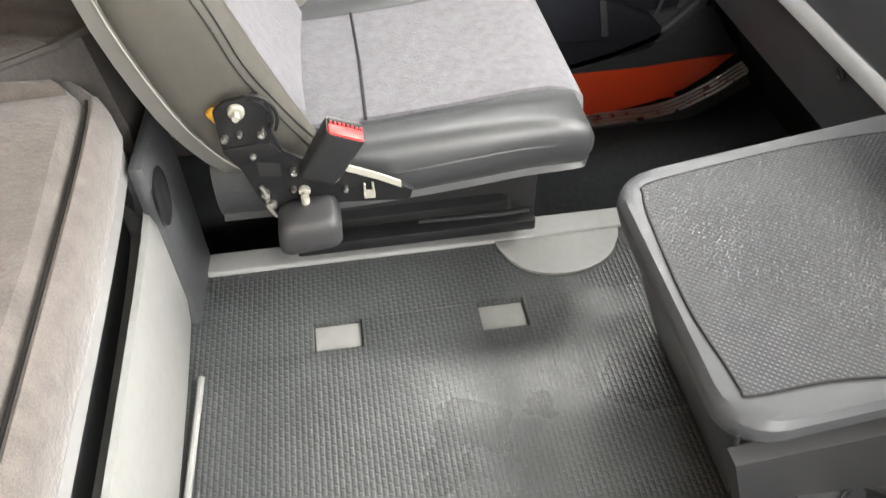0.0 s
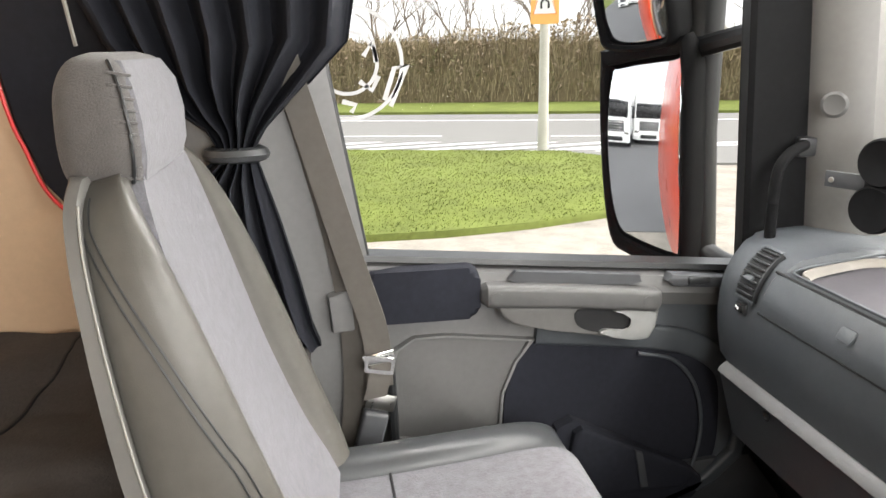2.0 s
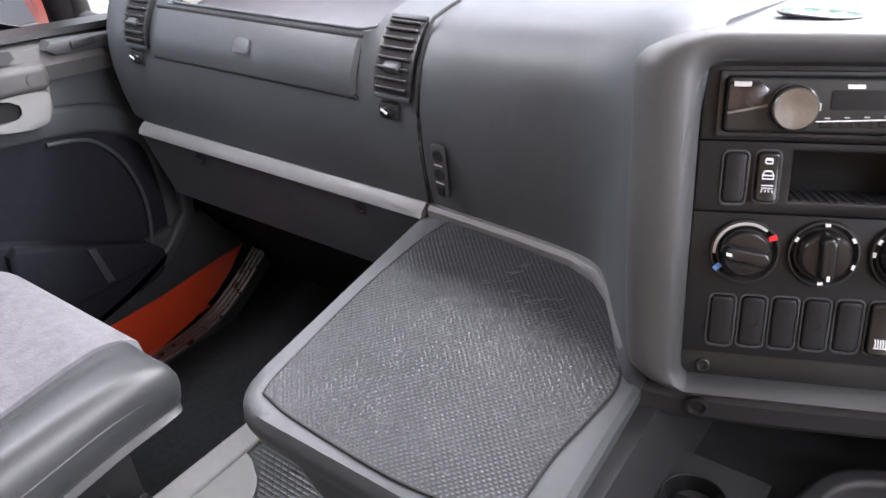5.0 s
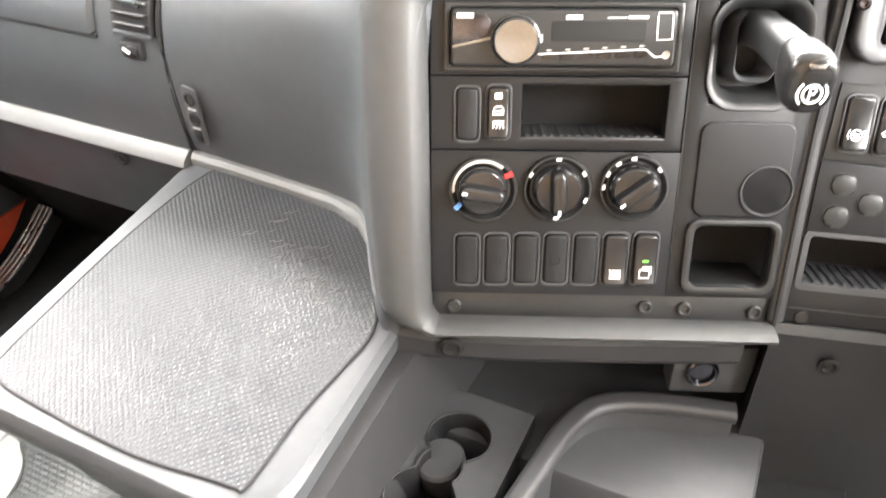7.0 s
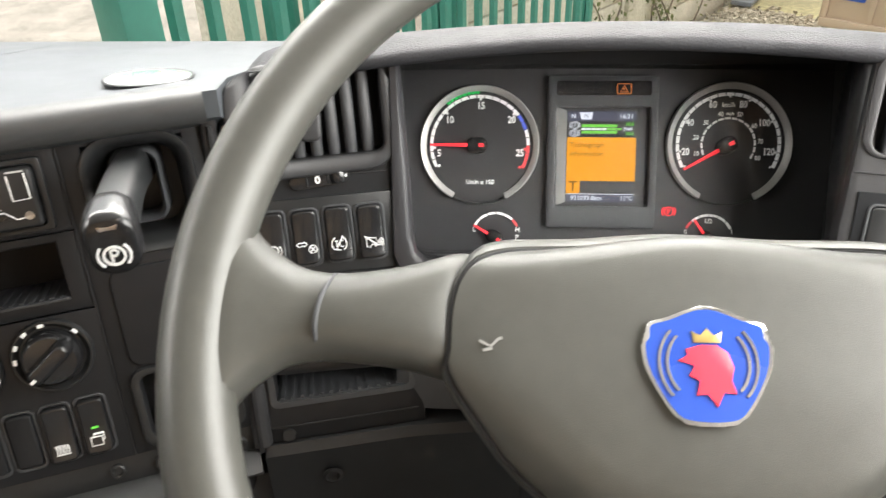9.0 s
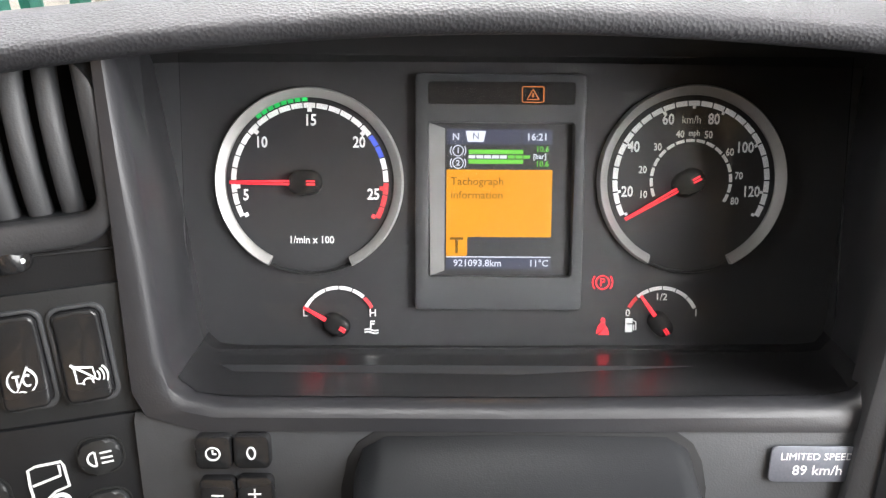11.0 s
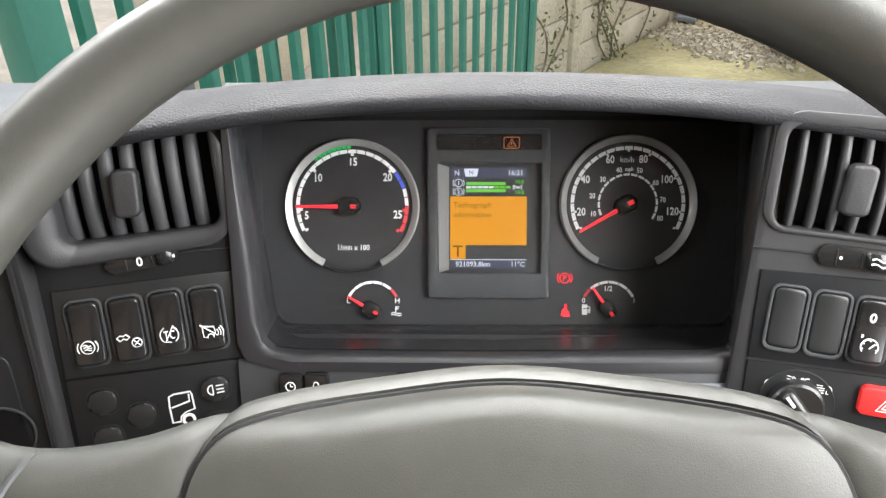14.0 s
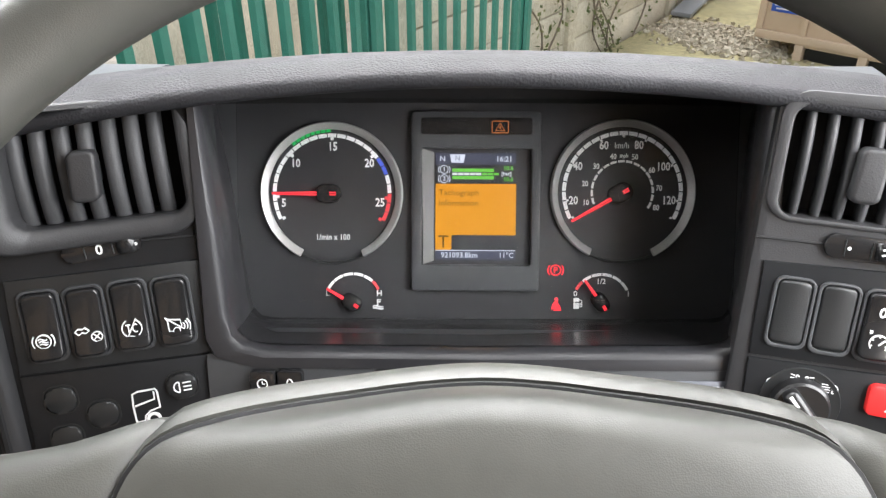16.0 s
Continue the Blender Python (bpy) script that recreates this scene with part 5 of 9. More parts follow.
# ---- centre panel ----
CP = plane_frame((0.1444, -0.0457, 1.0354), (0.9205, 0.3907, 0), (-0.1076, 0.2535, 0.9613))
centre = thing("centre_switchboard", "black centre panel with switches in a grey frame", "control panel", CP)
RIM = ((0.0, -0.03), (0.0, 0.006), (0.002, 0.013), (0.008, 0.019), (0.015, 0.0235), (0.021, 0.022), (0.0255, 0.015), (0.028, 0.004), (0.029, -0.03))
around = [(0.188, -0.1165, 0.0, -0.45), (-0.02, -0.1165, 0.0, -0.45), (-0.090, -0.1165, -0.02, -0.45), (-0.098, -0.1150, -0.45, -0.42), (-0.1025, -0.108, -0.85, -0.20), (-0.104, -0.09, -0.95, 0.0), (-0.105, 0.0, -1.0, 0.0), (-0.106, 0.10, -1.0, 0.0), (-0.106, 0.138, -1.0, 0.10), (-0.104, 0.146, -0.97, 0.45), (-0.100, 0.150, -0.75, 0.78), (-0.092, 0.152, -0.38, 0.96), (-0.080, 0.152, -0.08, 1.0), (0.0, 0.152, 0.0, 1.0), (0.1, 0.152, 0.0, 1.0), (0.2005, 0.152, 0.0, 1.0)]
part("frame", loft(fine([[(u + o * (s + 1.8 * min(1.0, o * o) * max(0.0, s - 0.015)), v + q * s, z) for s, z in RIM] for u, v, o, q in around], 3)), SMOKE, centre, "rounded grey frame with an overhanging top", 50)
part("end_seam", tube([(0.2005, 0.150, 0.010), (0.1965, 0.05, 0.002), (0.190, -0.118, 0.002)], 0.0022, 6), DEEP, centre)
# Wall behind the openings, its shade painted near black.
part("back_wall", span(-0.11, 0.195, -0.118, 0.155, -0.062, -0.055, 0), DEEP, centre)
part("radio_plate", plate(-0.1045, 0.096, 0.0912, 0.1525, [(-0.0890, 0.0825, 0.0965, 0.1450)], -0.012, 0.0, 0.002), PANEL, centre)
part("upper_plate", plate(-0.1045, 0.096, 0.0322, 0.0908, [(-0.0318, 0.0815, 0.0425, 0.0842)], -0.012, 0.0, 0.002), PANEL, centre)
part("heater_plate", plate(-0.1040, 0.096, -0.0935, 0.0316, [], -0.012, 0.0005, 0.001), PANEL, centre)
part("lower_plate", plate(-0.1030, 0.192, -0.1170, -0.0942, [], -0.02, -0.004, 0.001), BLACK, centre)
part("right_plate", plate(0.0968, 0.1965, -0.0938, 0.1525, [(0.1130, 0.1800, 0.0710, 0.1470), (0.1130, 0.1780, -0.0820, -0.0280)], -0.012, 0.0, 0.002), PANEL, centre)
part("column_groove", span(0.0958, 0.0972, -0.0930, 0.1500, -0.004, 0.0008, 0.0002), DEEP, centre)
part("blank_cover", pillow(0.0740, 0.0780, 0.010, 0.1465, 0.0180, 0.0, 0.0022, 0.0014), PANEL, centre, "smooth blank cover")
part("round_cover", lathe([(0, 0.0022), (0.0188, 0.0022), (0.0196, 0.0034), (0.0200, 0.0030), (0.0202, 0.0020)], 36, at(0.1664, 0.0016, 0)), PANEL, centre, "round blank cover")
part("cover_rim", lathe([(0.0196, 0.0020), (0.0200, 0.0040), (0.0208, 0.0040), (0.0210, 0.0020)], 36, at(0.1664, 0.0016, 0)), CHAR, centre)
part("pocket_rim", frame_prism(rrect(0.0780, 0.0670, 0.012, 6, 0.1450, -0.0560), rrect(0.0650, 0.0540, 0.008, 6, 0.1455, -0.0550), 0.0, 0.0050, 0.0020), BLACK, centre, "raised rim of the small pocket")
part("pocket_floor", span(0.112, 0.179, -0.0840, -0.0815, -0.055, 0.0, 0.001), BLACK, centre)
part("slot_floor", span(-0.0318, 0.0815, 0.0410, 0.0430, -0.055, 0.0, 0.0005), CHAR, centre)
for k in range(16):
    part("slot_rib", span(-0.028 + 0.0068 * k, -0.0252 + 0.0068 * k, 0.0430, 0.0440, -0.052, -0.004, 0.0), CHAR, centre)

def rocker(parent, u, v, w, h, mat=GLOSS, blank=False, name="rocker_switch"):
    """A switch with rounded corners; a live one is dished, its lower end standing out."""
    secs, r = [], 0.0040
    for s in (-1.0, -0.985, -0.955, -0.91, -0.86, -0.78, -0.5, -0.2, 0.1, 0.4, 0.7, 0.8, 0.87, 0.92, 0.96, 0.985, 1.0):
        d = (1 - abs(s)) * h / 2
        inset = r - math.sqrt(r * r - (r - d) ** 2) if d < r else 0.0
        z = (0.0042 if blank else 0.0062 + 0.0020 * s * s - 0.0014 * s) - 0.0016 * max(0.0, 1 - d / 0.0016) ** 2
        k = w / 2 - inset
        secs.append([(u + x, v + s * h / 2, q) for x, q in ((-k, 0.0), (-k, z - 0.0018), (-k + 0.0006, z - 0.0006), (-k + 0.0018, z), (0, z - (0 if blank else 0.0003)), (k - 0.0018, z), (k - 0.0006, z - 0.0006), (k, z - 0.0018), (k, 0.0))])
    return part(name, loft(secs), mat, parent, "", 60)
def well(parent, u, v, w, h, z=0.0):
    """The raised edge of a switch's seat."""
    part("switch_well", frame_prism(rrect(w + 0.0046, h + 0.0050, 0.0058, 5, u, v - 0.0004), rrect(w + 0.0006, h + 0.0006, 0.0044, 5, u, v), z, z + 0.0018, 0.0006), CHAR, parent)
well(centre, -0.0748, 0.0612, 0.0172, 0.0414)
rocker(centre, -0.0748, 0.0612, 0.0170, 0.0412, PANEL, True, "blank_switch")
well(centre, -0.0503, 0.0630, 0.0166, 0.0400)
s = rocker(centre, -0.0503, 0.0630, 0.0166, 0.0400)
part("pictogram", strokes([[(-0.0528, 0.0772), (-0.0484, 0.0772)], rrect(0.0052, 0.0040, 0.0008, 2, -0.0506, 0.0764) + [rrect(0.0052, 0.0040, 0.0008, 2, -0.0506, 0.0764)[0]], [(-0.0545, 0.0620), (-0.0545, 0.0655), (-0.0528, 0.0682), (-0.0480, 0.0682), (-0.0463, 0.0655), (-0.0463, 0.0620), (-0.0545, 0.0620)], [(-0.0545, 0.0648), (-0.0463, 0.0648)], [(-0.0548, 0.0566), (-0.0458, 0.0566)], [(-0.0548, 0.0545), (-0.0458, 0.0545)], [(-0.0535, 0.0535), (-0.0548, 0.0510)], [(-0.0512, 0.0535), (-0.0516, 0.0510)], [(-0.0492, 0.0535), (-0.0488, 0.0510)], [(-0.0470, 0.0535), (-0.0458, 0.0510)]], 0.0008, 0.0045, 0.0080), PRINT, s)

def heater_knob(u, v, turn, marks):
    k = thing("heater_knob", "black rotary heater knob with a pointer grip", "knob", CP @ at(u, v, 0), "heater knobs")
    part("bezel", lathe([(0.0278, 0.0), (0.0278, 0.0042), (0.0270, 0.0056), (0.0256, 0.0058), (0.0240, 0.0040), (0.0222, 0.0022), (0, 0.002)], 48), BLACK, k, "dark dished ring")
    part("dial", lathe([(0, 0.002), (0.0208, 0.002), (0.0204, 0.0080), (0.0194, 0.0128), (0.0172, 0.0150), (0.010, 0.0158), (0, 0.0160)], 48), GLOSS, k)
    grip = loft(fine([[(x, y, z) for x, y in rrect(w, h, w * 0.46, 5)] for z, w, h in ((0.010, 0.0150, 0.0400), (0.018, 0.0135, 0.0380), (0.0235, 0.0108, 0.0345), (0.0252, 0.0080, 0.0300), (0.0256, 0.0030, 0.0200))], 2))
    part("grip", moved(grip, at(0, 0, 0, 0, 0, turn)), GLOSS, k, "", 60)
    part("pointer", moved(rbox(0.0024, 0.0065, 0.0010, 0, 1), at(0, 0, 0, 0, 0, turn) @ at(0, 0.0135, 0.0250)), PRINT, k)
    for a in marks:
        part("mark", moved(rbox(0.0042, 0.0026, 0.0008, 0.0002, 1), at(0.0246 * math.sin(radians(a)), 0.0246 * math.cos(radians(a)), 0.0058, 0, 0, -a)), PRINT, k)
    return k
k1 = heater_knob(-0.0612, 0.0, 82, ())
part("warm_arc", arc_strip(0.0230, 0.0252, -95, 40, 0.0040, 0.0062), PRINTDIM, k1)
part("red_mark", rbox(0.0068, 0.0044, 0.001, 0.0003, 1, at(0.0205, 0.0130, 0.0062, 0, 0, 25)), material("red_mark", (0.8, 0.03, 0.03), 0.5, vary=0), k1)
part("blue_mark", rbox(0.0068, 0.0044, 0.001, 0.0003, 1, at(-0.0205, -0.0140, 0.0062, 0, 0, 45)), material("blue_mark", (0.15, 0.35, 0.8), 0.5, vary=0), k1)
heater_knob(-0.0009, 0.0016, -178, (-62, 0, 58, 112, 180))
heater_knob(0.0606, 0.0030, 128, (-88, -62, -35, -5, 50))
for i in range(7):
    u, v = -0.0737 + 0.0248 * i, -0.0622 + 0.0006 * i
    well(centre, u, v, 0.0190, 0.0440)
    if i < 5:
        s = rocker(centre, u, v, 0.0186, 0.0436, PANEL, True, "blank_switch")
        if i in (1, 3):
            part("hole", lathe([(0.0040, 0.0040), (0.0042, 0.0047), (0.0036, 0.0047), (0.0030, 0.0030), (0.0, 0.0030)], 16, at(u, v, 0)), DEEP, s)
    else:
        s = rocker(centre, u, v, 0.0186, 0.0436)
        if i == 5:
            lines = [[(u - 0.0040 + 0.002 * j, v - 0.0145), (u - 0.0036 + 0.002 * j, v - 0.0110), (u - 0.0044 + 0.002 * j, v - 0.0075)] for j in range(5)] + [[(u - 0.0050, v - 0.0152), (u + 0.0050, v - 0.0152)]]
        else:
            lines = [[(u - 0.0045, v - 0.0150), (u - 0.0045, v - 0.0080), (u + 0.0035, v - 0.0080), (u + 0.0035, v - 0.0150), (u - 0.0045, v - 0.0150)], [(u - 0.0020, v - 0.0080), (u - 0.0020, v - 0.0055), (u + 0.0050, v - 0.0055), (u + 0.0050, v - 0.0110), (u + 0.0035, v - 0.0110)]]
            part("green_lamp", rbox(0.0050, 0.0016, 0.0010, 0, 1, at(u, v - 0.0006, 0.0061)), material("lit_green", (0.1, 0.5, 0.05), 0.5, vary=0, emit=(0.2, 0.9, 0.1), power=0.10), s)
        part("pictogram", strokes(lines, 0.0009, 0.0045, 0.0082), PRINT, s)
for u, v in ((-0.0845, -0.1075), (0.0805, -0.1050), (0.1140, -0.1062), (0.1740, -0.1080)):
    part("screw", lathe([(0, 0), (0.0062, 0), (0.0062, 0.0024), (0.0050, 0.0034), (0.0034, 0.0030), (0.0030, 0.0016), (0, 0.0016)], 16, at(u, v, -0.004)), BLACK, centre)
for v in (0.03, 0.045, 0.11):
    part("dimple", lathe([(0, 0), (0.0016, 0), (0.0014, 0.0008), (0, 0.0008)], 8, at(-0.115, v, 0.0170)), DEEP, centre)

DARKCHROME = material("dark_chrome", (0.10, 0.10, 0.115), 0.18, metal=1.0, vary=0.3, vary_scale=40)
radio = thing("car_radio", "black car radio with a silver volume knob", "radio", CP @ at(-0.0036, 0.1205, 0.0))
part("sleeve", frame_prism(rrect(0.180, 0.0520, 0.003, 3), rrect(0.170, 0.0430, 0.003, 3), -0.03, 0.005, 0.0015), BLACK, radio)
part("face", pillow(0.1690, 0.0425, 0.004, 0, 0, -0.03, 0.011, 0.0030), BLACK, radio, "black plastic face")
part("silver_side", prism([(-0.0830, -0.0050), (-0.0830, 0.0170), (-0.0600, 0.0180), (-0.0540, 0.0120), (-0.0560, 0.0020), (-0.0700, -0.0030)], 0.010, 0.0118, 0.0004), DARKCHROME, radio, "dark chrome corner")
part("side_stripe", prism([(-0.0830, -0.0075), (-0.0830, -0.0058), (-0.0530, 0.0010), (-0.0530, -0.0010)], 0.010, 0.0119), BRUSHED, radio)
part("knob_ring", lathe([(0.0168, 0.010), (0.0185, 0.011), (0.0188, 0.0125), (0.0172, 0.0135), (0.0165, 0.012)], 40, at(-0.0355, -0.0015, 0)), GLOSS, radio)
part("volume_knob", lathe([(0, 0.011), (0.0165, 0.011), (0.0163, 0.0230), (0.0152, 0.0245), (0.004, 0.0238), (0, 0.0238)], 48, at(-0.0355, -0.0015, 0)), BRUSHED, radio, "brushed silver volume knob")
part("knob_mark", rbox(0.0016, 0.0060, 0.0004, 0, 1, at(-0.0160, -0.0005, 0.0112)), PRINTDIM, radio)
part("display", prism(rrect(0.0700, 0.0150, 0.002, 3, 0.026, 0.0050), 0.011, 0.0114, 0.0002), DEEP, radio)
part("silver_line", strokes([[(-0.0180, -0.0118), (0.0620, -0.0078), (0.0690, -0.0135), (0.0740, -0.0130)]], 0.0009, 0.011, 0.0118), PRINT, radio)
for j in range(6):
    part("preset_button", rbox(0.0100, 0.0040, 0.001, 0.0003, 1, at(-0.0100 + 0.0138 * j, -0.0140 + 0.0005 * j, 0.0115)), GLOSS, radio)
    part("button_mark", rbox(0.0038, 0.0010, 0.0004, 0, 1, at(-0.0100 + 0.0138 * j, -0.0090 + 0.0007 * j, 0.0116)), PRINTDIM, radio)
part("brand_bar", rbox(0.0120, 0.0030, 0.0005, 0, 1, at(0.0075, 0.0150, 0.0117)), PRINT, radio)
part("label_bar", rbox(0.0140, 0.0010, 0.0005, 0, 1, at(0.0390, 0.0148, 0.0117)), PRINTDIM, radio)
part("label_bar", rbox(0.0150, 0.0022, 0.0005, 0, 1, at(0.0545, 0.0152, 0.0117)), PRINTDIM, radio)
part("side_key", strokes([[(0.0690, 0.0165), (0.0695, -0.0010), (0.0805, -0.0005), (0.0800, 0.0170)]], 0.0010, 0.011, 0.0117), PRINT, radio)
part("label_bar", rbox(0.0110, 0.0012, 0.0005, 0, 1, at(0.0745, 0.0185, 0.0112)), PRINTDIM, radio)
part("tiny_mark", rbox(0.0130, 0.0040, 0.0004, 0, 1, at(-0.0735, 0.0160, 0.0119)), PRINTDIM, radio)
part("jack", lathe([(0, 0.011), (0.003, 0.011), (0.003, 0.0118), (0.002, 0.0116), (0, 0.0112)], 12, at(0.0770, -0.0120, 0)), METAL, radio)

brake = thing("parking_brake_lever", "dark parking brake lever with a round white symbol", "lever", CP @ at(0.1465, 0.109, 0))
part("gate", pillow(0.066, 0.075, 0.016, 0, 0, -0.05, -0.040, 0.001), BLACK, brake)
part("recess_wall", loft([[(x, y, z) for x, y in rrect(w, h, r, 8, 0, 0)] for z, w, h, r in ((-0.040, 0.050, 0.060, 0.016), (-0.012, 0.056, 0.066, 0.018), (-0.002, 0.064, 0.074, 0.020), (0.0025, 0.070, 0.080, 0.022), (0.0025, 0.076, 0.086, 0.024), (0.0, 0.078, 0.088, 0.025))], cap=False), BLACK, brake, "rounded recess of the brake lever", 60)
part("guide", loft([[(x, y, z) for x, y in rrect(w, h, 0.010, 6, -0.002, 0.004)] for z, w, h in ((-0.040, 0.036, 0.056), (-0.006, 0.034, 0.054), (-0.002, 0.031, 0.051), (-0.006, 0.027, 0.047), (-0.035, 0.026, 0.046))], cap=False), CHAR, brake, "raised guide round the lever", 60)
part("stem", loft(fine([[(x, y, z) for x, y in rrect(w, h, 0.006, 4, cx, cy)] for z, w, h, cx, cy in ((-0.040, 0.022, 0.028, -0.002, 0.018), (0.000, 0.022, 0.026, -0.003, 0.018), (0.045, 0.023, 0.024, -0.006, 0.014), (0.080, 0.024, 0.025, -0.008, 0.008), (0.098, 0.024, 0.028, -0.009, 0.004))], 3)), BLACK, brake, "grey lever stem", 60)
KN = at(-0.0100, -0.0010, 0.117, 14) @ Matrix.Diagonal((0.84, 0.84, 0.9, 1))
part("knob", moved(loft(fine([[(x, y, z) for x, y in rrect(w, h, r, 6, 0, o)] for z, w, h, r, o in ((-0.028, 0.026, 0.026, 0.010, 0.006), (-0.020, 0.033, 0.038, 0.013, 0.002), (-0.008, 0.036, 0.047, 0.015, -0.002), (0.002, 0.036, 0.049, 0.0155, -0.003), (0.008, 0.034, 0.046, 0.0150, -0.003), (0.0115, 0.028, 0.038, 0.0130, -0.003), (0.0125, 0.014, 0.020, 0.0065, -0.003))], 2)), KN), GLOSS, brake, "dark glossy grip", 60)
part("chrome_band", moved(loft([[(x, y + 0.010, z + 0.0006 - 6.0 * (x * x)) for x, y in rrect(w, h, 0.008, 6, 0, 0)] for z, w, h in ((0.0050, 0.032, 0.015), (0.0095, 0.028, 0.012), (0.0112, 0.022, 0.008), (0.0118, 0.010, 0.003))]), KN), METAL, brake, "shiny upper face of the grip", 60)
part("symbol", moved(add(strokes([ellipse(0, -0.009, 0.0068, 0.0068, 24), ellipse(0, -0.009, 0.0105, 0.0105, 10, 135, 225), ellipse(0, -0.009, 0.0105, 0.0105, 10, -45, 45)], 0.0017, 0.0110, 0.0136), strokes([[(-0.0018, -0.0135), (-0.0018, -0.0045), (0.0012, -0.0045), (0.0028, -0.0066), (0.0012, -0.0090), (-0.0018, -0.0090)]], 0.0015, 0.0110, 0.0136)), KN), PRINT, brake, "white P in a ring")

# top of the dash: seam, two glass discs
for x, y, z in ((0.088, 0.053, 1.1995), (0.258, 0.108, 1.1995)):
    d = thing("glass_disc", "round clear glass disc lying on the dashboard", "disc", at(x, y, z, -8.5), "glass discs")
    part("rim", lathe([(0.030, 0.0), (0.0325, 0.0005), (0.0335, 0.002), (0.0325, 0.003), (0.031, 0.002)], 32), BLACK, d)
    part("glass", lathe([(0, 0.0), (0.031, 0.0), (0.031, 0.0025), (0.02, 0.0036), (0, 0.004)], 32), material("green_tinted_glass", (0.35, 0.42, 0.38), 0.08, spec=0.8, vary=0.05, coat=1.0), d)
cover = []
for u, drop in ((-0.118, 0.006), (-0.105, 0.003), (-0.05, 0.0), (0.0, 0.0), (0.1, 0.0), (0.212, 0.0)):
    x, y, z = 0.131 + 0.9205 * u, -0.0137 + 0.3907 * u, 1.2095 - drop
    cover.append([(x, y - 0.006, z - 0.02), (x, y - 0.004, z - 0.001), (x, y + 0.02, z - 0.001), (x, 0.25, 1.171), (x, 0.40, 1.139), (x, 0.40, 1.10), (x, y + 0.02, 1.17)])
part("rear_ledge", loft([[(x, 0.355, 1.140), (x, 0.362, 1.1385), (x, 0.40, 1.1385), (x, 0.40, 1.10), (x, 0.355, 1.10)] for x in (0.358, 0.99)]), DASH, bulge)
part("top_cover", loft(cover), DASH, bulge, "dark top of the dashboard")

# lower middle: grey rail, storage hollow, cup holder, lighter
low = thing("lower_console", "dark lower console with storage hollow and cup holder", "console")
part("rail", loft([[(x, y + 0.03, z - 0.020), (x, y - 0.002, z - 0.018), (x, y - 0.010, z - 0.008), (x, y - 0.010, z + 0.010), (x, y - 0.002, z + 0.016), (x, y + 0.03, z + 0.016)] for x, y, z in ((0.03, -0.122, 0.893), (0.06, -0.112, 0.889), (0.14, -0.078, 0.886), (0.24, -0.034, 0.886), (0.315, -0.002, 0.888))]), BEZEL, low, "grey curved rail")
part("rail_screw", lathe([(0, 0), (0.010, 0), (0.011, 0.003), (0.008, 0.005), (0.005, 0.002), (0, 0.002)], 20, plane_frame((0.080, -0.1145, 0.894), (0.92, 0.39, 0), (0, 0, 1))), DEEP, low)
part("side_panel", loft([[(0.026, -0.33, 0.845), (0.026, -0.12, 0.885), (0.026, 0.1, 0.885), (0.026, 0.1, 0.64), (0.026, -0.27, 0.64)], [(0.044, -0.33, 0.845), (0.050, -0.12, 0.885), (0.06, 0.1, 0.885), (0.085, 0.1, 0.64), (0.075, -0.27, 0.64)]]), BEZEL, low, "grey side of the box")
part("storage_floor", span(0.06, 0.36, -0.11, 0.13, 0.66, 0.770, 0.01), CHAR, low)
# Back of the storage hollow, blackened to paint the shade inside.
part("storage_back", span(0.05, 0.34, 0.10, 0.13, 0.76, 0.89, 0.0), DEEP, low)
CUPS = ((0.0935, -0.128, 0.0300), (0.0895, -0.2025, 0.0315))
def cup_outline(n=64):
    """Two joined rings, walked round their middle."""
    cx, cy, pts = 0.0915, -0.166, []
    for i in range(n):
        a = 2 * math.pi * i / n
        d, best = (math.cos(a), math.sin(a)), 0.0200
        for x, y, r in CUPS:
            mx, my = x - cx, y - cy
            along = mx * d[0] + my * d[1]
            off = mx * mx + my * my - along * along
            if off < r * r and along > 0:
                best = max(best, along + math.sqrt(r * r - off))
        pts.append((a, best))
    return cx, cy, pts
ox, oy, ring = cup_outline()
inner = [(ox + r * math.cos(a), oy + r * math.sin(a)) for a, r in ring]
lip = [(ox + (r + 0.003) * math.cos(a), oy + (r + 0.003) * math.sin(a)) for a, r in ring]
outer_c = []
for a, r in ring:
    c, s = math.cos(a), math.sin(a)
    k = min(0.050 / max(abs(c), 1e-6), 0.095 / max(abs(s), 1e-6))
    outer_c.append((ox + 0.008 + k * c, oy + k * s))
part("cup_tray", frame_prism(outer_c, lip, 0.745, 0.790, 0.0), CHAR, low, "dark cup holder tray")
part("cup_lip", frame_prism(lip, inner, 0.745, 0.7925, 0.0010), BEZEL, low, "raised edge round the cup wells")
part("cup_floor", prism(lip, 0.715, 0.722), DEEP, low)
part("cup_wall", loft([[(x, y, z) for x, y in inner] for z in (0.790, 0.722)], cap=False), BLACK, low)
part("cup_disc", lathe([(0, 0.0), (0.0225, 0.0), (0.0240, 0.004), (0.0240, 0.030), (0.0215, 0.0335), (0, 0.0345)], 32, at(0.0870, -0.1460, 0.748, 8, -6)), CHAR, low, "dark round cap in the cup holder")
part("cup_ring", lathe([(0.0195, 0.0), (0.0225, 0.0), (0.0230, 0.020), (0.0212, 0.022), (0.0195, 0.018)], 32, at(0.0880, -0.2130, 0.745)), BLACK, low)
part("lighter_block", rbox(0.075, 0.03, 0.060, 0.004, 2, plane_frame((0.290, 0.018, 0.845), (0.92, 0.39, 0), (-0.39, 0.92, 0))), CHAR, low)
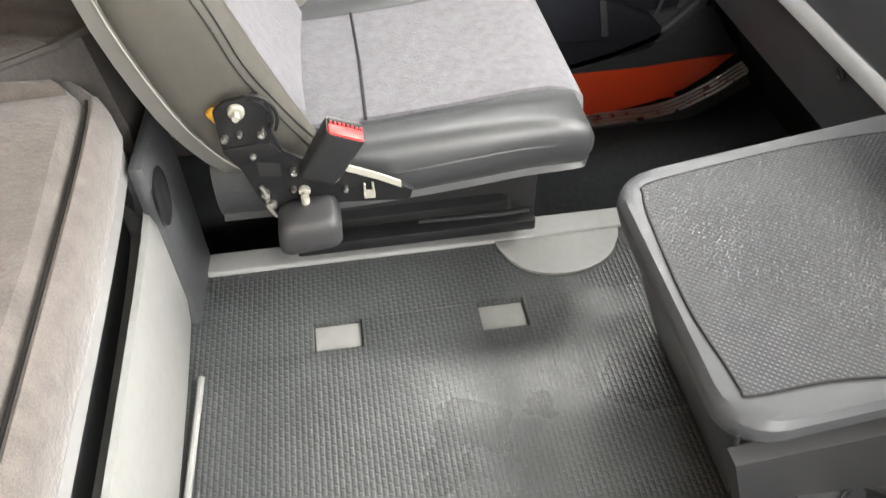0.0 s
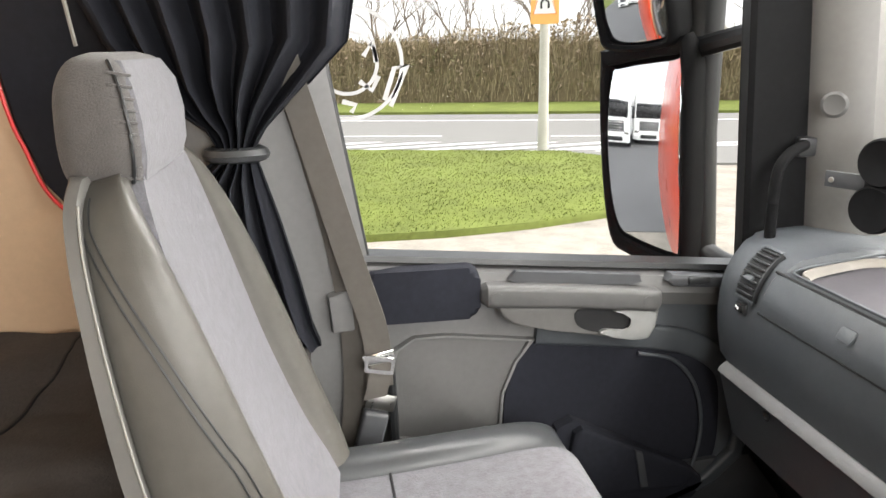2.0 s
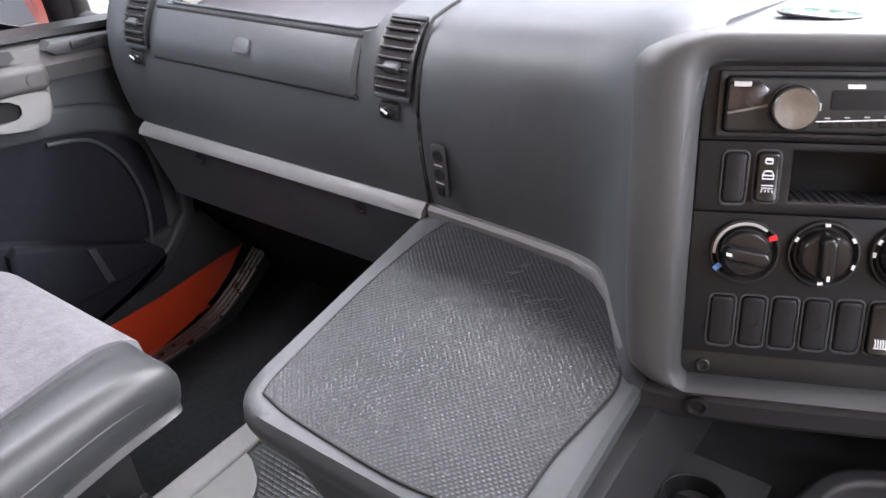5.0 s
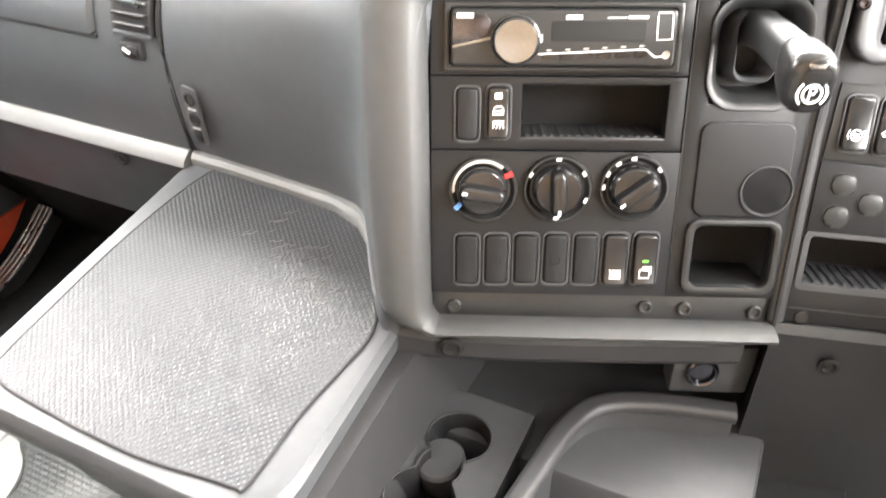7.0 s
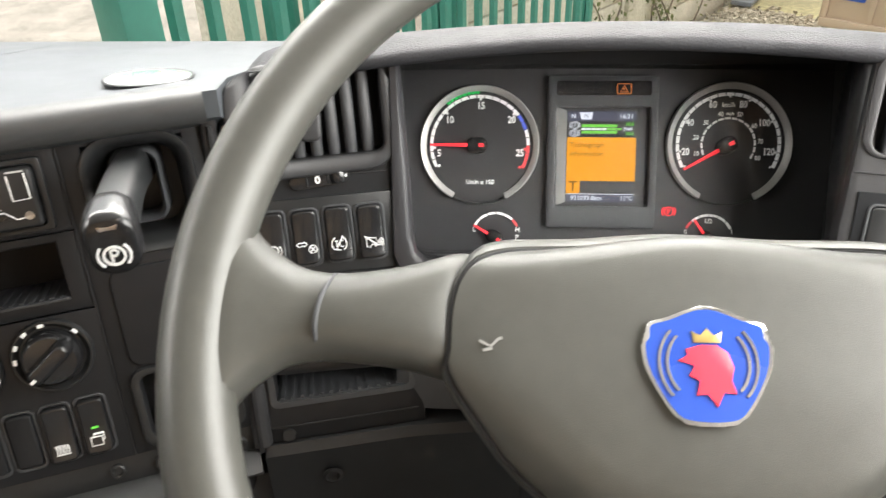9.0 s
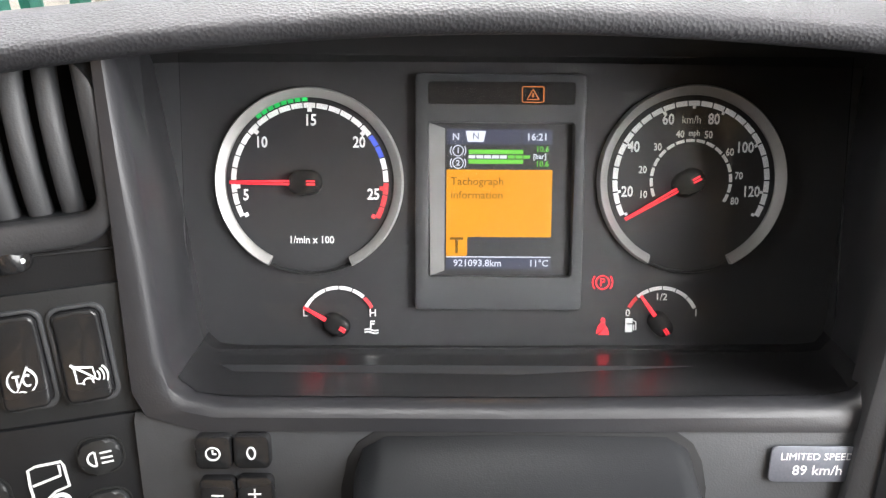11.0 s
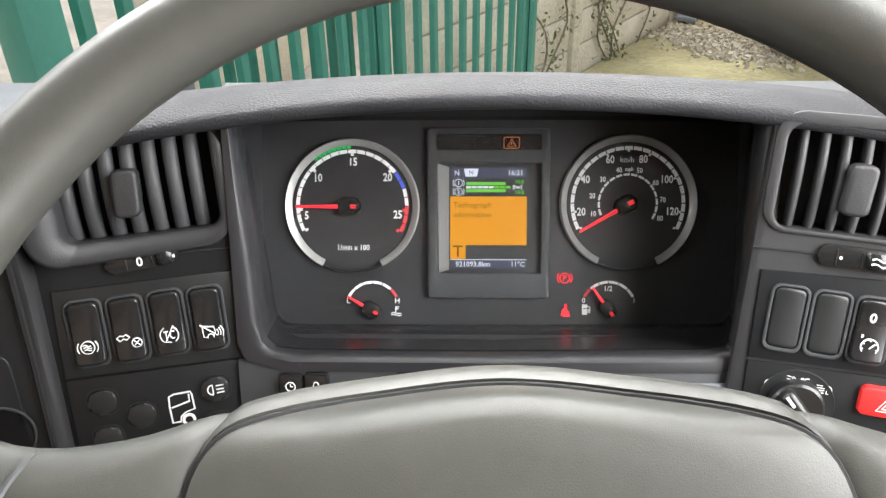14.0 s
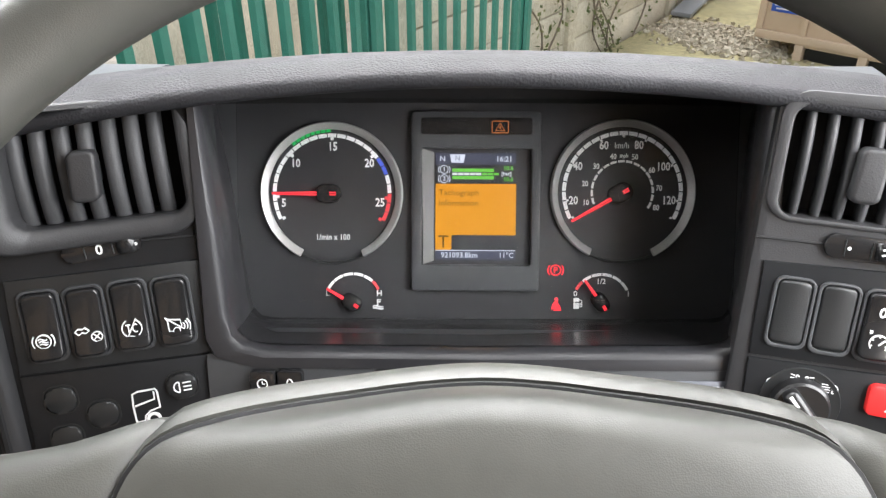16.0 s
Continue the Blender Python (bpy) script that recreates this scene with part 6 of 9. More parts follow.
part("lighter", lathe([(0.0118, 0.0), (0.0150, 0.001), (0.0155, 0.004), (0.0135, 0.006), (0.0115, 0.005), (0.0105, 0.001), (0, 0.001)], 28, plane_frame((0.286, 0.000, 0.845), (0.92, 0.39, 0), (-0.04, 0.1, 0.99))), DARKCHROME, low, "dark metal lighter socket")
part("ledge", sweep(smooth_path([(0.140, -0.33, 0.802), (0.155, -0.275, 0.804), (0.166, -0.225, 0.805), (0.178, -0.140, 0.806), (0.186, -0.085, 0.806), (0.206, -0.046, 0.806), (0.250, -0.022, 0.806), (0.325, 0.000, 0.805)], 6), rrect(0.022, 0.016, 0.007)), BEZEL, low, "grey curved ledge")
part("ledge_skirt", sweep(smooth_path([(0.138, -0.33, 0.745), (0.153, -0.275, 0.745), (0.164, -0.225, 0.745), (0.176, -0.140, 0.745), (0.184, -0.085, 0.745), (0.204, -0.044, 0.745), (0.248, -0.020, 0.745), (0.325, 0.002, 0.745)], 6), rrect(0.006, 0.110, 0.002)), CHAR, low)
part("foot_mat", span(0.14, 0.98, -0.60, 0.12, 0.62, 0.66, 0.004), MAT, low, "dark ribbed floor mat")
part("kick_plate", loft([[(0.255, -0.36, 0.664), (0.255, 0.06, 0.700), (0.45, 0.06, 0.700), (0.45, -0.36, 0.664)], [(0.257, -0.355, 0.668), (0.257, 0.06, 0.704), (0.448, 0.06, 0.704), (0.448, -0.355, 0.668)]]), BLACK, low, "smooth dark floor plate")
knee = thing("knee_panel", "dark lower dash panel below the steering wheel", "dashboard")
part("panel", loft([[(x, y, 0.921), (x, y - 0.006, 0.914), (x, y - 0.006, 0.87), (x, y + 0.02, 0.60), (x, y + 0.06, 0.60), (x, y + 0.06, 0.921)] for x, y in ((0.334, 0.004), (0.45, 0.034), (0.62, 0.060), (0.80, 0.036), (0.98, -0.015))]), BLACK, knee)
part("screw", lathe([(0, 0), (0.007, 0), (0.009, 0.003), (0.006, 0.004), (0.004, 0.001), (0, 0.001)], 16, plane_frame((0.385, 0.0095, 0.886), (0.95, 0.3, 0), (0, 0, 1))), DEEP, knee)

# ---- instrument binnacle ----
LP = plane_frame((0.3975, 0.0752, 1.0820), (0.9659, 0.2588, 0), (-0.0776, 0.2898, 0.954))
RP = plane_frame((0.7978, 0.0767, 1.1127), (0.9659, -0.2588, 0), (0.0776, 0.2898, 0.954))
def face_vent(frame, u0, u1, v0, v1, name_label, tab, first, pitch, w, n):
    """Upright slats, bowed towards the driver, before a block painted black for the hollow's shade; tab is (u0, u1, v0,
    v1).
    """
    v = thing("air_vent", name_label, "air vent", frame, "driver air vents")
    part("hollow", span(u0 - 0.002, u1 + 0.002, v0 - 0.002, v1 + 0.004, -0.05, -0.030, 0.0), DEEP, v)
    for i in range(n):
        u = first + pitch * i
        secs = []
        for k in range(9):
            s = k / 8
            y, bow = v0 - 0.002 + (v1 - v0 + 0.005) * s, 0.006 * math.sin(math.pi * s) ** 0.8
            secs.append([(u + dx * w, y, dz - 0.007 + bow) for dx, dz in ((0.0, -0.012), (0.0, -0.002), (0.12, -0.0006), (0.35, 0.0), (0.7, -0.0004), (0.92, -0.0022), (1.0, -0.005), (0.86, -0.013))])
        part("slat", loft(secs), SLAT, v, "", 50)
    a, b, c, d = tab
    lug = pillow(b - a, d - c, 0.0048, (a + b) / 2, (c + d) / 2, -0.004, 0.008, 0.0026)
    for q in lug.verts:
        q.co.x += 0.05 * (q.co.y - (c + d) / 2)
    part("tab", lug, BEZEL, v, "grey vent tab", 60)
    part("tab_stem", span(a + 0.003, b - 0.002, (c + d) / 2 - 0.006, (c + d) / 2 + 0.006, -0.020, -0.003, 0.001), BLACK, v)
    return v
lpan = thing("left_switchboard", "black switch panel with an air vent beside the dials", "control panel", LP)
part("face", plate(-0.0795, 0.0556, -0.168, 0.128, [(-0.0515, 0.0436, 0.0655, 0.128), (-0.066, 0.044, -0.132, -0.089)], -0.03, 0.0, 0.002), PANEL, lpan)
# Pocket's inner shade is painted on this black back.
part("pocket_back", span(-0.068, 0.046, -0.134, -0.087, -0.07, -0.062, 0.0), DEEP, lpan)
part("pocket_floor", span(-0.066, 0.044, -0.134, -0.1315, -0.062, -0.001, 0.0), CHAR, lpan)
for k in range(14):
    part("pocket_rib", span(-0.063 + 0.008 * k, -0.060 + 0.008 * k, -0.1315, -0.1300, -0.055, -0.003, 0.0), CHAR, lpan)
part("pocket_edge", frame_prism(rrect(0.120, 0.053, 0.006, 4, -0.011, -0.1105), rrect(0.110, 0.043, 0.004, 4, -0.011, -0.1105), 0.0, 0.0015), CHAR, lpan)
part("seam", tube([(-0.086, -0.1545, 0.0005), (0.05, -0.1545, 0.0005)], 0.0009, 5), DEEP, lpan)
part("screw", lathe([(0, 0), (0.0055, 0), (0.0055, 0.002), (0, 0.002)], 12, at(-0.060, -0.162, 0)), BLACK, lpan)
def swell(u):
    """How far the vent surround stands out towards the centre panel."""
    k = min(1.0, max(0.0, (-u - 0.030) / 0.040))
    return 0.0042 + 0.017 * k * k * (3 - 2 * k)
rings = []
for i, z in ((0.0, -0.004), (0.0, -0.003), (0.0006, -0.0012), (0.0022, 0.0), (0.0100, 0.0), (0.0122, -0.0012), (0.0130, -0.0030), (0.0132, -0.030)):
    k = i / 0.0132
    w, h, r, cu, cv = [p + (q - p) * k for p, q in zip((0.1250, 0.0760, 0.022, -0.0095, 0.0900), (0.0945, 0.0590, 0.0085, -0.0038, 0.0950))]
    rings.append([(x, y + (0.004 + 0.008 * k if y > cv else 0), (swell(x) + z) if 0 < i < 0.0131 or z > -0.004 else -0.004 + (swell(x) * 0.0)) for x, y in rrect(w, h, r, 8, cu, cv)])
part("vent_bezel", loft(rings, cap=False), BEZEL, lpan, "rounded grey vent surround", 60)
part("left_border", loft([[(-0.0885, v, -0.02), (-0.0885, v, z - 0.002), (-0.0865, v, z), (-0.0775, v, z), (-0.0745, v, z * 0.5), (-0.0735, v, -0.001), (-0.0735, v, -0.02)] for v, z in ((-0.166, 0.009), (-0.05, 0.010), (0.04, 0.013), (0.09, 0.020), (0.126, 0.021))]), BEZEL, lpan, "grey border beside the centre panel", 60)
# Paler plastic than the bezel: the highlight on this raised edge is painted.
part("bezel_edge", span(0.0535, 0.0560, 0.050, 0.128, -0.004, 0.0052, 0.0008), FRAME, lpan, "upright edge beside the dials, its highlight painted as a paler colour")
part("seam", tube([(0.0140, 0.0505, 0.0006), (0.0540, 0.0492, 0.0006)], 0.0008, 5), DEEP, lpan)
slot = part("wheel_slot", moved(prism(rrect(0.0460, 0.0118, 0.0050, 5), 0.0, 0.0032, 0.0012), at(-0.0091, 0.0490, 0, 0, 0, 4)), GLOSS, lpan, "small glossy slot of the vent wheel")
for u in (-0.0190, -0.0030):
    part("slot_ridge", rbox(0.0008, 0.0090, 0.0010, 0.0003, 1, at(u, 0.0488 + 0.07 * (u + 0.009), 0.0034, 0, 0, 6)), BLACK, slot)
part("thumb_wheel", moved(lathe([(0.0, -0.0048), (0.0068, -0.0048), (0.0074, -0.0036), (0.0074, 0.0036), (0.0068, 0.0048), (0.0, 0.0048)], 20), at(0.0052, 0.0497, -0.0008, 90, 0, 4)), GLOSS, slot, "glossy thumb wheel")
lettering("0", 0.0085, PRINT, lpan, -0.0106, 0.0482, 0.0034, bold=0.0002)
part("dot", lathe([(0, 0.003), (0.0011, 0.003), (0.0011, 0.0036), (0, 0.0036)], 10, at(0.0108, 0.0497, 0.0010)), PRINT, lpan)
part("corner_screw", lathe([(0, 0), (0.0048, 0), (0.0050, 0.0018), (0.0036, 0.0030), (0.0022, 0.0030), (0.0016, 0.0018), (0, 0.0018)], 16, at(-0.0700, 0.0945, 0.0200)), DARKCHROME, lpan, "steel corner screw")
part("switch_plate", prism([(-0.0673, 0.0358), (0.0461, 0.0341), (0.0447, -0.0280), (-0.0701, -0.0241)], 0.0, 0.002, 0.001), BLACK, lpan)
part("lamp_plate", prism([(-0.0704, -0.0255), (0.0446, -0.0292), (0.0440, -0.0850), (-0.0708, -0.0850)], 0.0, 0.002, 0.001), PANEL, lpan)
def P(o, pts):
    return [[(o[0] + a, o[1] + b) for a, b in line] for line in pts]
def wave(x0, x1, y, h, n=8):
    return [(x0 + (x1 - x0) * i / n, y + h * math.sin(2 * math.pi * i / n)) for i in range(n + 1)]
ICONS = [
    [ellipse(0, 0, 0.0042, 0.0042, 22), ellipse(0, 0, 0.0063, 0.0063, 8, 142, 218), ellipse(0, 0, 0.0063, 0.0063, 8, -38, 38), wave(-0.0030, 0.0022, 0.0013, 0.0006), wave(-0.0026, 0.0028, -0.0002, 0.0006), wave(-0.0022, 0.0024, -0.0017, 0.0005)],
    [[(-0.0075, 0.0020), (-0.0055, 0.0036), (-0.0030, 0.0030), (-0.0016, 0.0040), (0.0006, 0.0018), (-0.0014, 0.0004), (-0.0034, 0.0012), (-0.0055, -0.0002), (-0.0075, 0.0020)], ellipse(0.0046, -0.0024, 0.0031, 0.0031, 18), [(0.0026, -0.0044), (0.0066, -0.0004)], [(0.0026, -0.0004), (0.0066, -0.0044)]],
    [ellipse(0, 0, 0.0058, 0.0058, 12, 118, 236), ellipse(0, 0, 0.0058, 0.0058, 12, -56, 62), [(-0.0036, -0.0062), (0.0032, 0.0064)], [(-0.0034, 0.0024), (-0.0006, 0.0024)], [(-0.0020, 0.0024), (-0.0020, -0.0024)], ellipse(0.0022, 0.0, 0.0017, 0.0025, 10, 50, 310), wave(-0.0024, 0.0034, -0.0052, 0.0005)],
    [[(-0.0060, 0.0050), (0.0022, 0.0038), (0.0028, 0.0000), (0.0012, -0.0028)], [(-0.0052, 0.0044), (-0.0050, -0.0026), (-0.0024, -0.0030)], [(-0.0066, 0.0062), (0.0040, -0.0024)], ellipse(-0.0004, -0.0030, 0.0021, 0.0021, 16), ellipse(0.0016, -0.0004, 0.0030, 0.0032, 6, -40, 44), ellipse(0.0016, -0.0004, 0.0048, 0.0048, 6, -40, 44), ellipse(0.0016, -0.0004, 0.0064, 0.0064, 6, -40, 44)],
]
for i, (u, v, iu, iv) in enumerate(((-0.0504, 0.0057, -0.0508, -0.0030), (-0.0251, 0.0048, -0.0252, -0.0020), (0.0003, 0.0051, 0.0000, -0.0026), (0.0255, 0.0040, 0.0264, -0.0052))):
    well(lpan, u, v, 0.0194, 0.0420, 0.002)
    s = rocker(lpan, u, v, 0.0194, 0.0420)
    part("pictogram", strokes(P((iu, iv), ICONS[i]), 0.00065, 0.0050, 0.0076), PRINT, s)
for u, v in ((-0.0500, -0.0440), (-0.0272, -0.0580), (-0.0510, -0.0708), (0.0228, -0.0470), (0.0218, -0.0742)):
    part("button_well", frame_prism(rrect(0.0206, 0.0196, 0.0076, 5, u, v), rrect(0.0190, 0.0180, 0.0070, 5, u, v), 0.002, 0.0026), BLACK, lpan)
    b = part("round_button", prism(rrect(0.0182, 0.0172, 0.0066, 5, u, v), 0.002, 0.0052 if u > 0 else 0.0040, 0.0016), BLACK, lpan)
    if u > 0:
        rear_lamp = v < -0.06
        rays = [[(u + 0.0004, v + o), (u + 0.0056, v + o + (0.0002 if o else 0))] for o in (-0.0026, 0, 0.0026)]
        if rear_lamp:
            rays.append([(u + 0.0030, v - 0.0042), (u + 0.0026, v - 0.0014), (u + 0.0034, v + 0.0014), (u + 0.0030, v + 0.0042)])
        part("pictogram", strokes([ellipse(u - 0.0018, v, 0.0034, 0.0036, 12, 90, 270), [(u - 0.0018, v - 0.0036), (u - 0.0018, v + 0.0036)]] + rays, 0.0008, 0.0045, 0.0057), PRINT, b)
part("lorry_pictogram", strokes([[(-0.0088, -0.0676), (-0.0092, -0.0560), (-0.0086, -0.0482), (-0.0052, -0.0468), (0.0056, -0.0466), (0.0064, -0.0488), (0.0068, -0.0596), (0.0008, -0.0612), (-0.0028, -0.0640), (-0.0036, -0.0676), (-0.0088, -0.0676)], [(-0.0080, -0.0565), (0.0042, -0.0535), (0.0044, -0.0482)], ], 0.0011, 0.002, 0.0027), PRINT, lpan)
part("lorry_pictogram_wheel", strokes([ellipse(0.0020, -0.0670, 0.0036, 0.0036, 20)], 0.0019, 0.002, 0.0027), PRINT, lpan)
face_vent(LP, -0.0515, 0.0436, 0.0655, 0.128, "dark air vent with upright slats beside the dials", (-0.0190, -0.0026, 0.0782, 0.1086), -0.0525, 0.01325, 0.0092, 7)

rpan = thing("right_switchboard", "black switch panel with an air vent and light switch", "control panel", RP)
part("face", plate(-0.0226, 0.19, -0.16, 0.109, [(-0.0140, 0.094, 0.0410, 0.1055)], -0.03, 0.0, 0.002), BEZEL, rpan)
part("vent_ring", frame_prism(rrect(0.122, 0.0760, 0.016, 6, 0.040, 0.0755), rrect(0.1075, 0.0645, 0.0095, 6, 0.040, 0.0733), -0.002, 0.0022, 0.0014), BEZEL, rpan, "rounded grey vent surround")
part("seam", tube([(-0.0222, 0.0264, 0.0005), (0.0150, 0.0270, 0.0005)], 0.0008, 5), DEEP, rpan)
slot = part("wheel_slot", prism(rrect(0.0480, 0.0145, 0.0062, 6, 0.0394, 0.0272), 0.0, 0.0032, 0.0012), GLOSS, rpan, "small glossy slot of the vent wheel")
for u in (0.0262, 0.0404):
    part("slot_ridge", rbox(0.0008, 0.0105, 0.0010, 0.0003, 1, at(u, 0.0268, 0.0034)), BLACK, slot)
part("thumb_wheel", moved(lathe([(0.0, -0.0052), (0.0072, -0.0052), (0.0080, -0.0040), (0.0080, 0.0040), (0.0072, 0.0052), (0.0, 0.0052)], 20), at(0.0490, 0.0272, -0.0008, 90)), GLOSS, slot, "glossy thumb wheel")
part("dot", lathe([(0, 0.003), (0.0011, 0.003), (0.0011, 0.0036), (0, 0.0036)], 10, at(0.0286, 0.0268, 0)), PRINT, rpan)
part("mark", strokes([wave(0.0450, 0.0540, 0.0288, 0.0009), wave(0.0450, 0.0540, 0.0256, 0.0009)], 0.0008, 0.0060, 0.0078), PRINT, rpan)
part("switch_plate", prism([(-0.0149, 0.0125), (0.150, 0.0200), (0.150, -0.0420), (-0.0132, -0.0472)], 0.0, 0.002, 0.001), PANEL, rpan)
part("light_plate", prism([(-0.0130, -0.0492), (0.150, -0.0440), (0.150, -0.108), (-0.0105, -0.108)], 0.0, 0.002, 0.001), PANEL, rpan)
for i, u in enumerate((0.0048, 0.0294, 0.0540)):
    well(rpan, u, -0.0166, 0.0190, 0.0402, 0.002)
    s = rocker(rpan, u, -0.0166, 0.0190, 0.0402, GLOSS if i == 2 else BLACK, i < 2, "rocker_switch" if i == 2 else "blank_switch")
    if i == 2:
        lettering("0", 0.0085, PRINT, s, u - 0.001, -0.0080, 0.0064, bold=0.0002)
        part("pictogram", strokes([ellipse(u, -0.0262, 0.0050, 0.0050, 16, -40, 220), [(u, -0.0272), (u + 0.0030, -0.0238)], [(u - 0.0046, -0.0200), (u - 0.0062, -0.0184)], [(u - 0.0058, -0.0206), (u - 0.0046, -0.0200), (u - 0.0048, -0.0186)]] + [[(u + 0.0036 * math.cos(radians(a)), -0.0262 + 0.0036 * math.sin(radians(a))), (u + 0.0050 * math.cos(radians(a)), -0.0262 + 0.0050 * math.sin(radians(a)))] for a in (-20, 30, 90, 150, 200)], 0.00065, 0.0050, 0.0080), PRINT, s)
part("light_knob_dish", lathe([(0.0235, 0.0020), (0.0230, 0.0032), (0.0200, 0.0026), (0.0, 0.0024)], 36, at(0.0205, -0.0735, 0)), BLACK, rpan)
part("light_knob", lathe([(0, 0.002), (0.0172, 0.002), (0.0165, 0.010), (0.0150, 0.0115), (0.0, 0.0115)], 36, at(0.0205, -0.0735, 0)), GLOSS, rpan, "round light switch")
part("light_grip", rbox(0.010, 0.031, 0.011, 0.0035, 3, at(0.0205, -0.0735, 0.0150, 0, 0, 42)), GLOSS, rpan)
part("grip_line", rbox(0.0020, 0.0080, 0.0006, 0, 1, at(0.0205, -0.0735, 0.0206, 0, 0, 42) @ at(0, 0.010, 0)), PRINT, rpan)
lettering("0", 0.0078, PRINT, rpan, 0.0013, -0.0632, 0.0026, bold=0.0001)
def lamp_mark(u, v, sx, w):
    return [ellipse(u, v, 0.0019 * sx, 0.0021, 10, -90, 90), [(u, v - 0.0021), (u, v + 0.0021)]] + [[(u - sx * 0.0008, v + o), (u - sx * w, v + o * 1.3)] for o in (-0.0017, 0.0, 0.0017)]
part("side_light_mark", strokes(lamp_mark(0.0158, -0.0575, 1, 0.0034) + lamp_mark(0.0224, -0.0575, -1, 0.0034), 0.0006, 0.002, 0.0027), PRINT, rpan)
part("head_light_mark", strokes([ellipse(0.0370, -0.0608, 0.0030, 0.0027, 12, -90, 90), [(0.0370, -0.0635), (0.0370, -0.0581)]] + [[(0.0306, -0.0608 + o), (0.0356, -0.0608 + o)] for o in (-0.0024, -0.0008, 0.0008, 0.0024)], 0.0006, 0.002, 0.0027), PRINT, rpan)
hz = part("hazard_switch", prism(rrect(0.034, 0.0200, 0.004, 4, 0.0728, -0.0622), 0.002, 0.0065, 0.002), RED, rpan, "red hazard switch")
part("triangle", strokes([[(0.0660, -0.0675), (0.0725, -0.0565), (0.0790, -0.0675), (0.0660, -0.0675)], [(0.0692, -0.0658), (0.0725, -0.0602), (0.0758, -0.0658), (0.0692, -0.0658)]], 0.0008, 0.0060, 0.0071), PRINT, hz)
face_vent(RP, -0.0140, 0.094, 0.0410, 0.1055, "dark air vent with upright slats", (0.0225, 0.0385, 0.0535, 0.0850), -0.0055, 0.01225, 0.0052, 9)
solid("dashboard_end", loft([[(x, 0.03, 0.90), (x, 0.05, 1.16), (x, 0.2, 1.16), (x, 0.2, 0.90)] for x in (0.965, 1.0)]), DASH, "dark end piece of the dashboard", "dashboard")

# housing round the dials
FA = plane_frame((0.62, 0.077, 1.058), (1, 0, 0), (0, 0.309, 0.951))
house = thing("instrument_housing", "dark grey housing with a grained hood over the dials", "instrument housing")
CL = plane_frame((0.62, 0.2195, 1.10), (1, 0, 0), (0, 0.454, 0.891))
mouth = [(-0.1735, 0.156), (-0.1725, 0.140), (-0.1675, 0.078), (-0.1645, 0.022), (-0.1620, 0.010), (-0.1540, 0.0025), (-0.140, 0.0005), (0.0, 0.0000), (0.140, 0.0020), (0.1530, 0.0045), (0.1600, 0.012), (0.1615, 0.024), (0.1600, 0.082), (0.1622, 0.140), (0.1630, 0.156)]
rear = [(-0.208, 0.074), (-0.2052, 0.060), (-0.1894, -0.029), (-0.1820, -0.082), (-0.1790, -0.094), (-0.1720, -0.1005), (-0.160, -0.1018), (0.0, -0.1018), (0.178, -0.1000), (0.1880, -0.0985), (0.1930, -0.092), (0.1945, -0.082), (0.2000, 0.0), (0.2055, 0.060), (0.208, 0.074)]
outer = [(-0.181, 0.156), (-0.181, 0.140), (-0.181, 0.078), (-0.181, 0.022), (-0.181, 0.008), (-0.176, -0.004), (-0.150, -0.012), (0.0, -0.012), (0.150, -0.012), (0.172, -0.004), (0.178, 0.008), (0.178, 0.024), (0.177, 0.082), (0.176, 0.140), (0.176, 0.156)]
def mixed(k, z):
    return [FA @ Vector((a + (c - a) * k, b + (d - b) * k, z)) for (a, b), (c, d) in zip(mouth, outer)]
deep = [CL @ Vector((a, b, -0.002)) for a, b in rear]
front = [FA @ Vector((a, b, -0.006)) for a, b in mouth]
part("surround", loft([mixed(1, -0.05), mixed(1, 0.001), mixed(0.9, 0.004), mixed(0.35, 0.004), mixed(0.10, 0.001), front, [p.lerp(q, 0.5) for p, q in zip(front, deep)], deep], closed=False), SURROUND, house, "dark moulded surround of the dials", 40)
part("shelf", loft([[p.lerp(q, k) + Vector((0, 0, 0.0008)) for p, q in zip(front[4:11], deep[4:11])] for k in (0.03, 0.5, 1.0)], closed=False), material("satin_shelf", (0.022, 0.022, 0.024), 0.24, vary=0.1, spec=0.5, rough_vary=0.04), house, "satin black shelf under the dials")
part("lower_lip", moved(loft([[(u, -0.003, -0.008), (u, -0.003, 0.001), (u, -0.007, 0.003), (u, -0.060, 0.002), (u, -0.13, -0.008), (u, -0.13, -0.06), (u, -0.007, -0.06)] for u in (-0.180, 0.0, 0.178)]), FA), CHAR, house)
# Raised black sheet; the shade of the column opening is painted with it.
part("column_recess", moved(prism([(-0.090, -0.13), (-0.086, -0.040), (-0.083, -0.026), (-0.078, -0.017), (-0.070, -0.011), (-0.058, -0.008), (0.0, -0.006), (0.058, -0.008), (0.070, -0.011), (0.078, -0.017), (0.083, -0.026), (0.086, -0.040), (0.090, -0.13)], 0.0, 0.0036, 0.0005), FA), DEEP, house, "black sheet painted as the shaded opening round the steering column")
def hood_edge(x):
    """The hood's front edge: y, z."""
    d = x - 0.62
    y = 0.130 - (0.17 * max(0.0, -d - 0.10) if d < 0 else 0.25 * max(0.0, d - 0.10))
    return y, 1.2152 - 0.385 * d * d + 0.35 * (0.1325 - y)
def hood_crest(x):
    d = x - 0.62
    return 0.200 - 0.25 * d * d, 1.2158 - 0.175 * d * d
hs = []
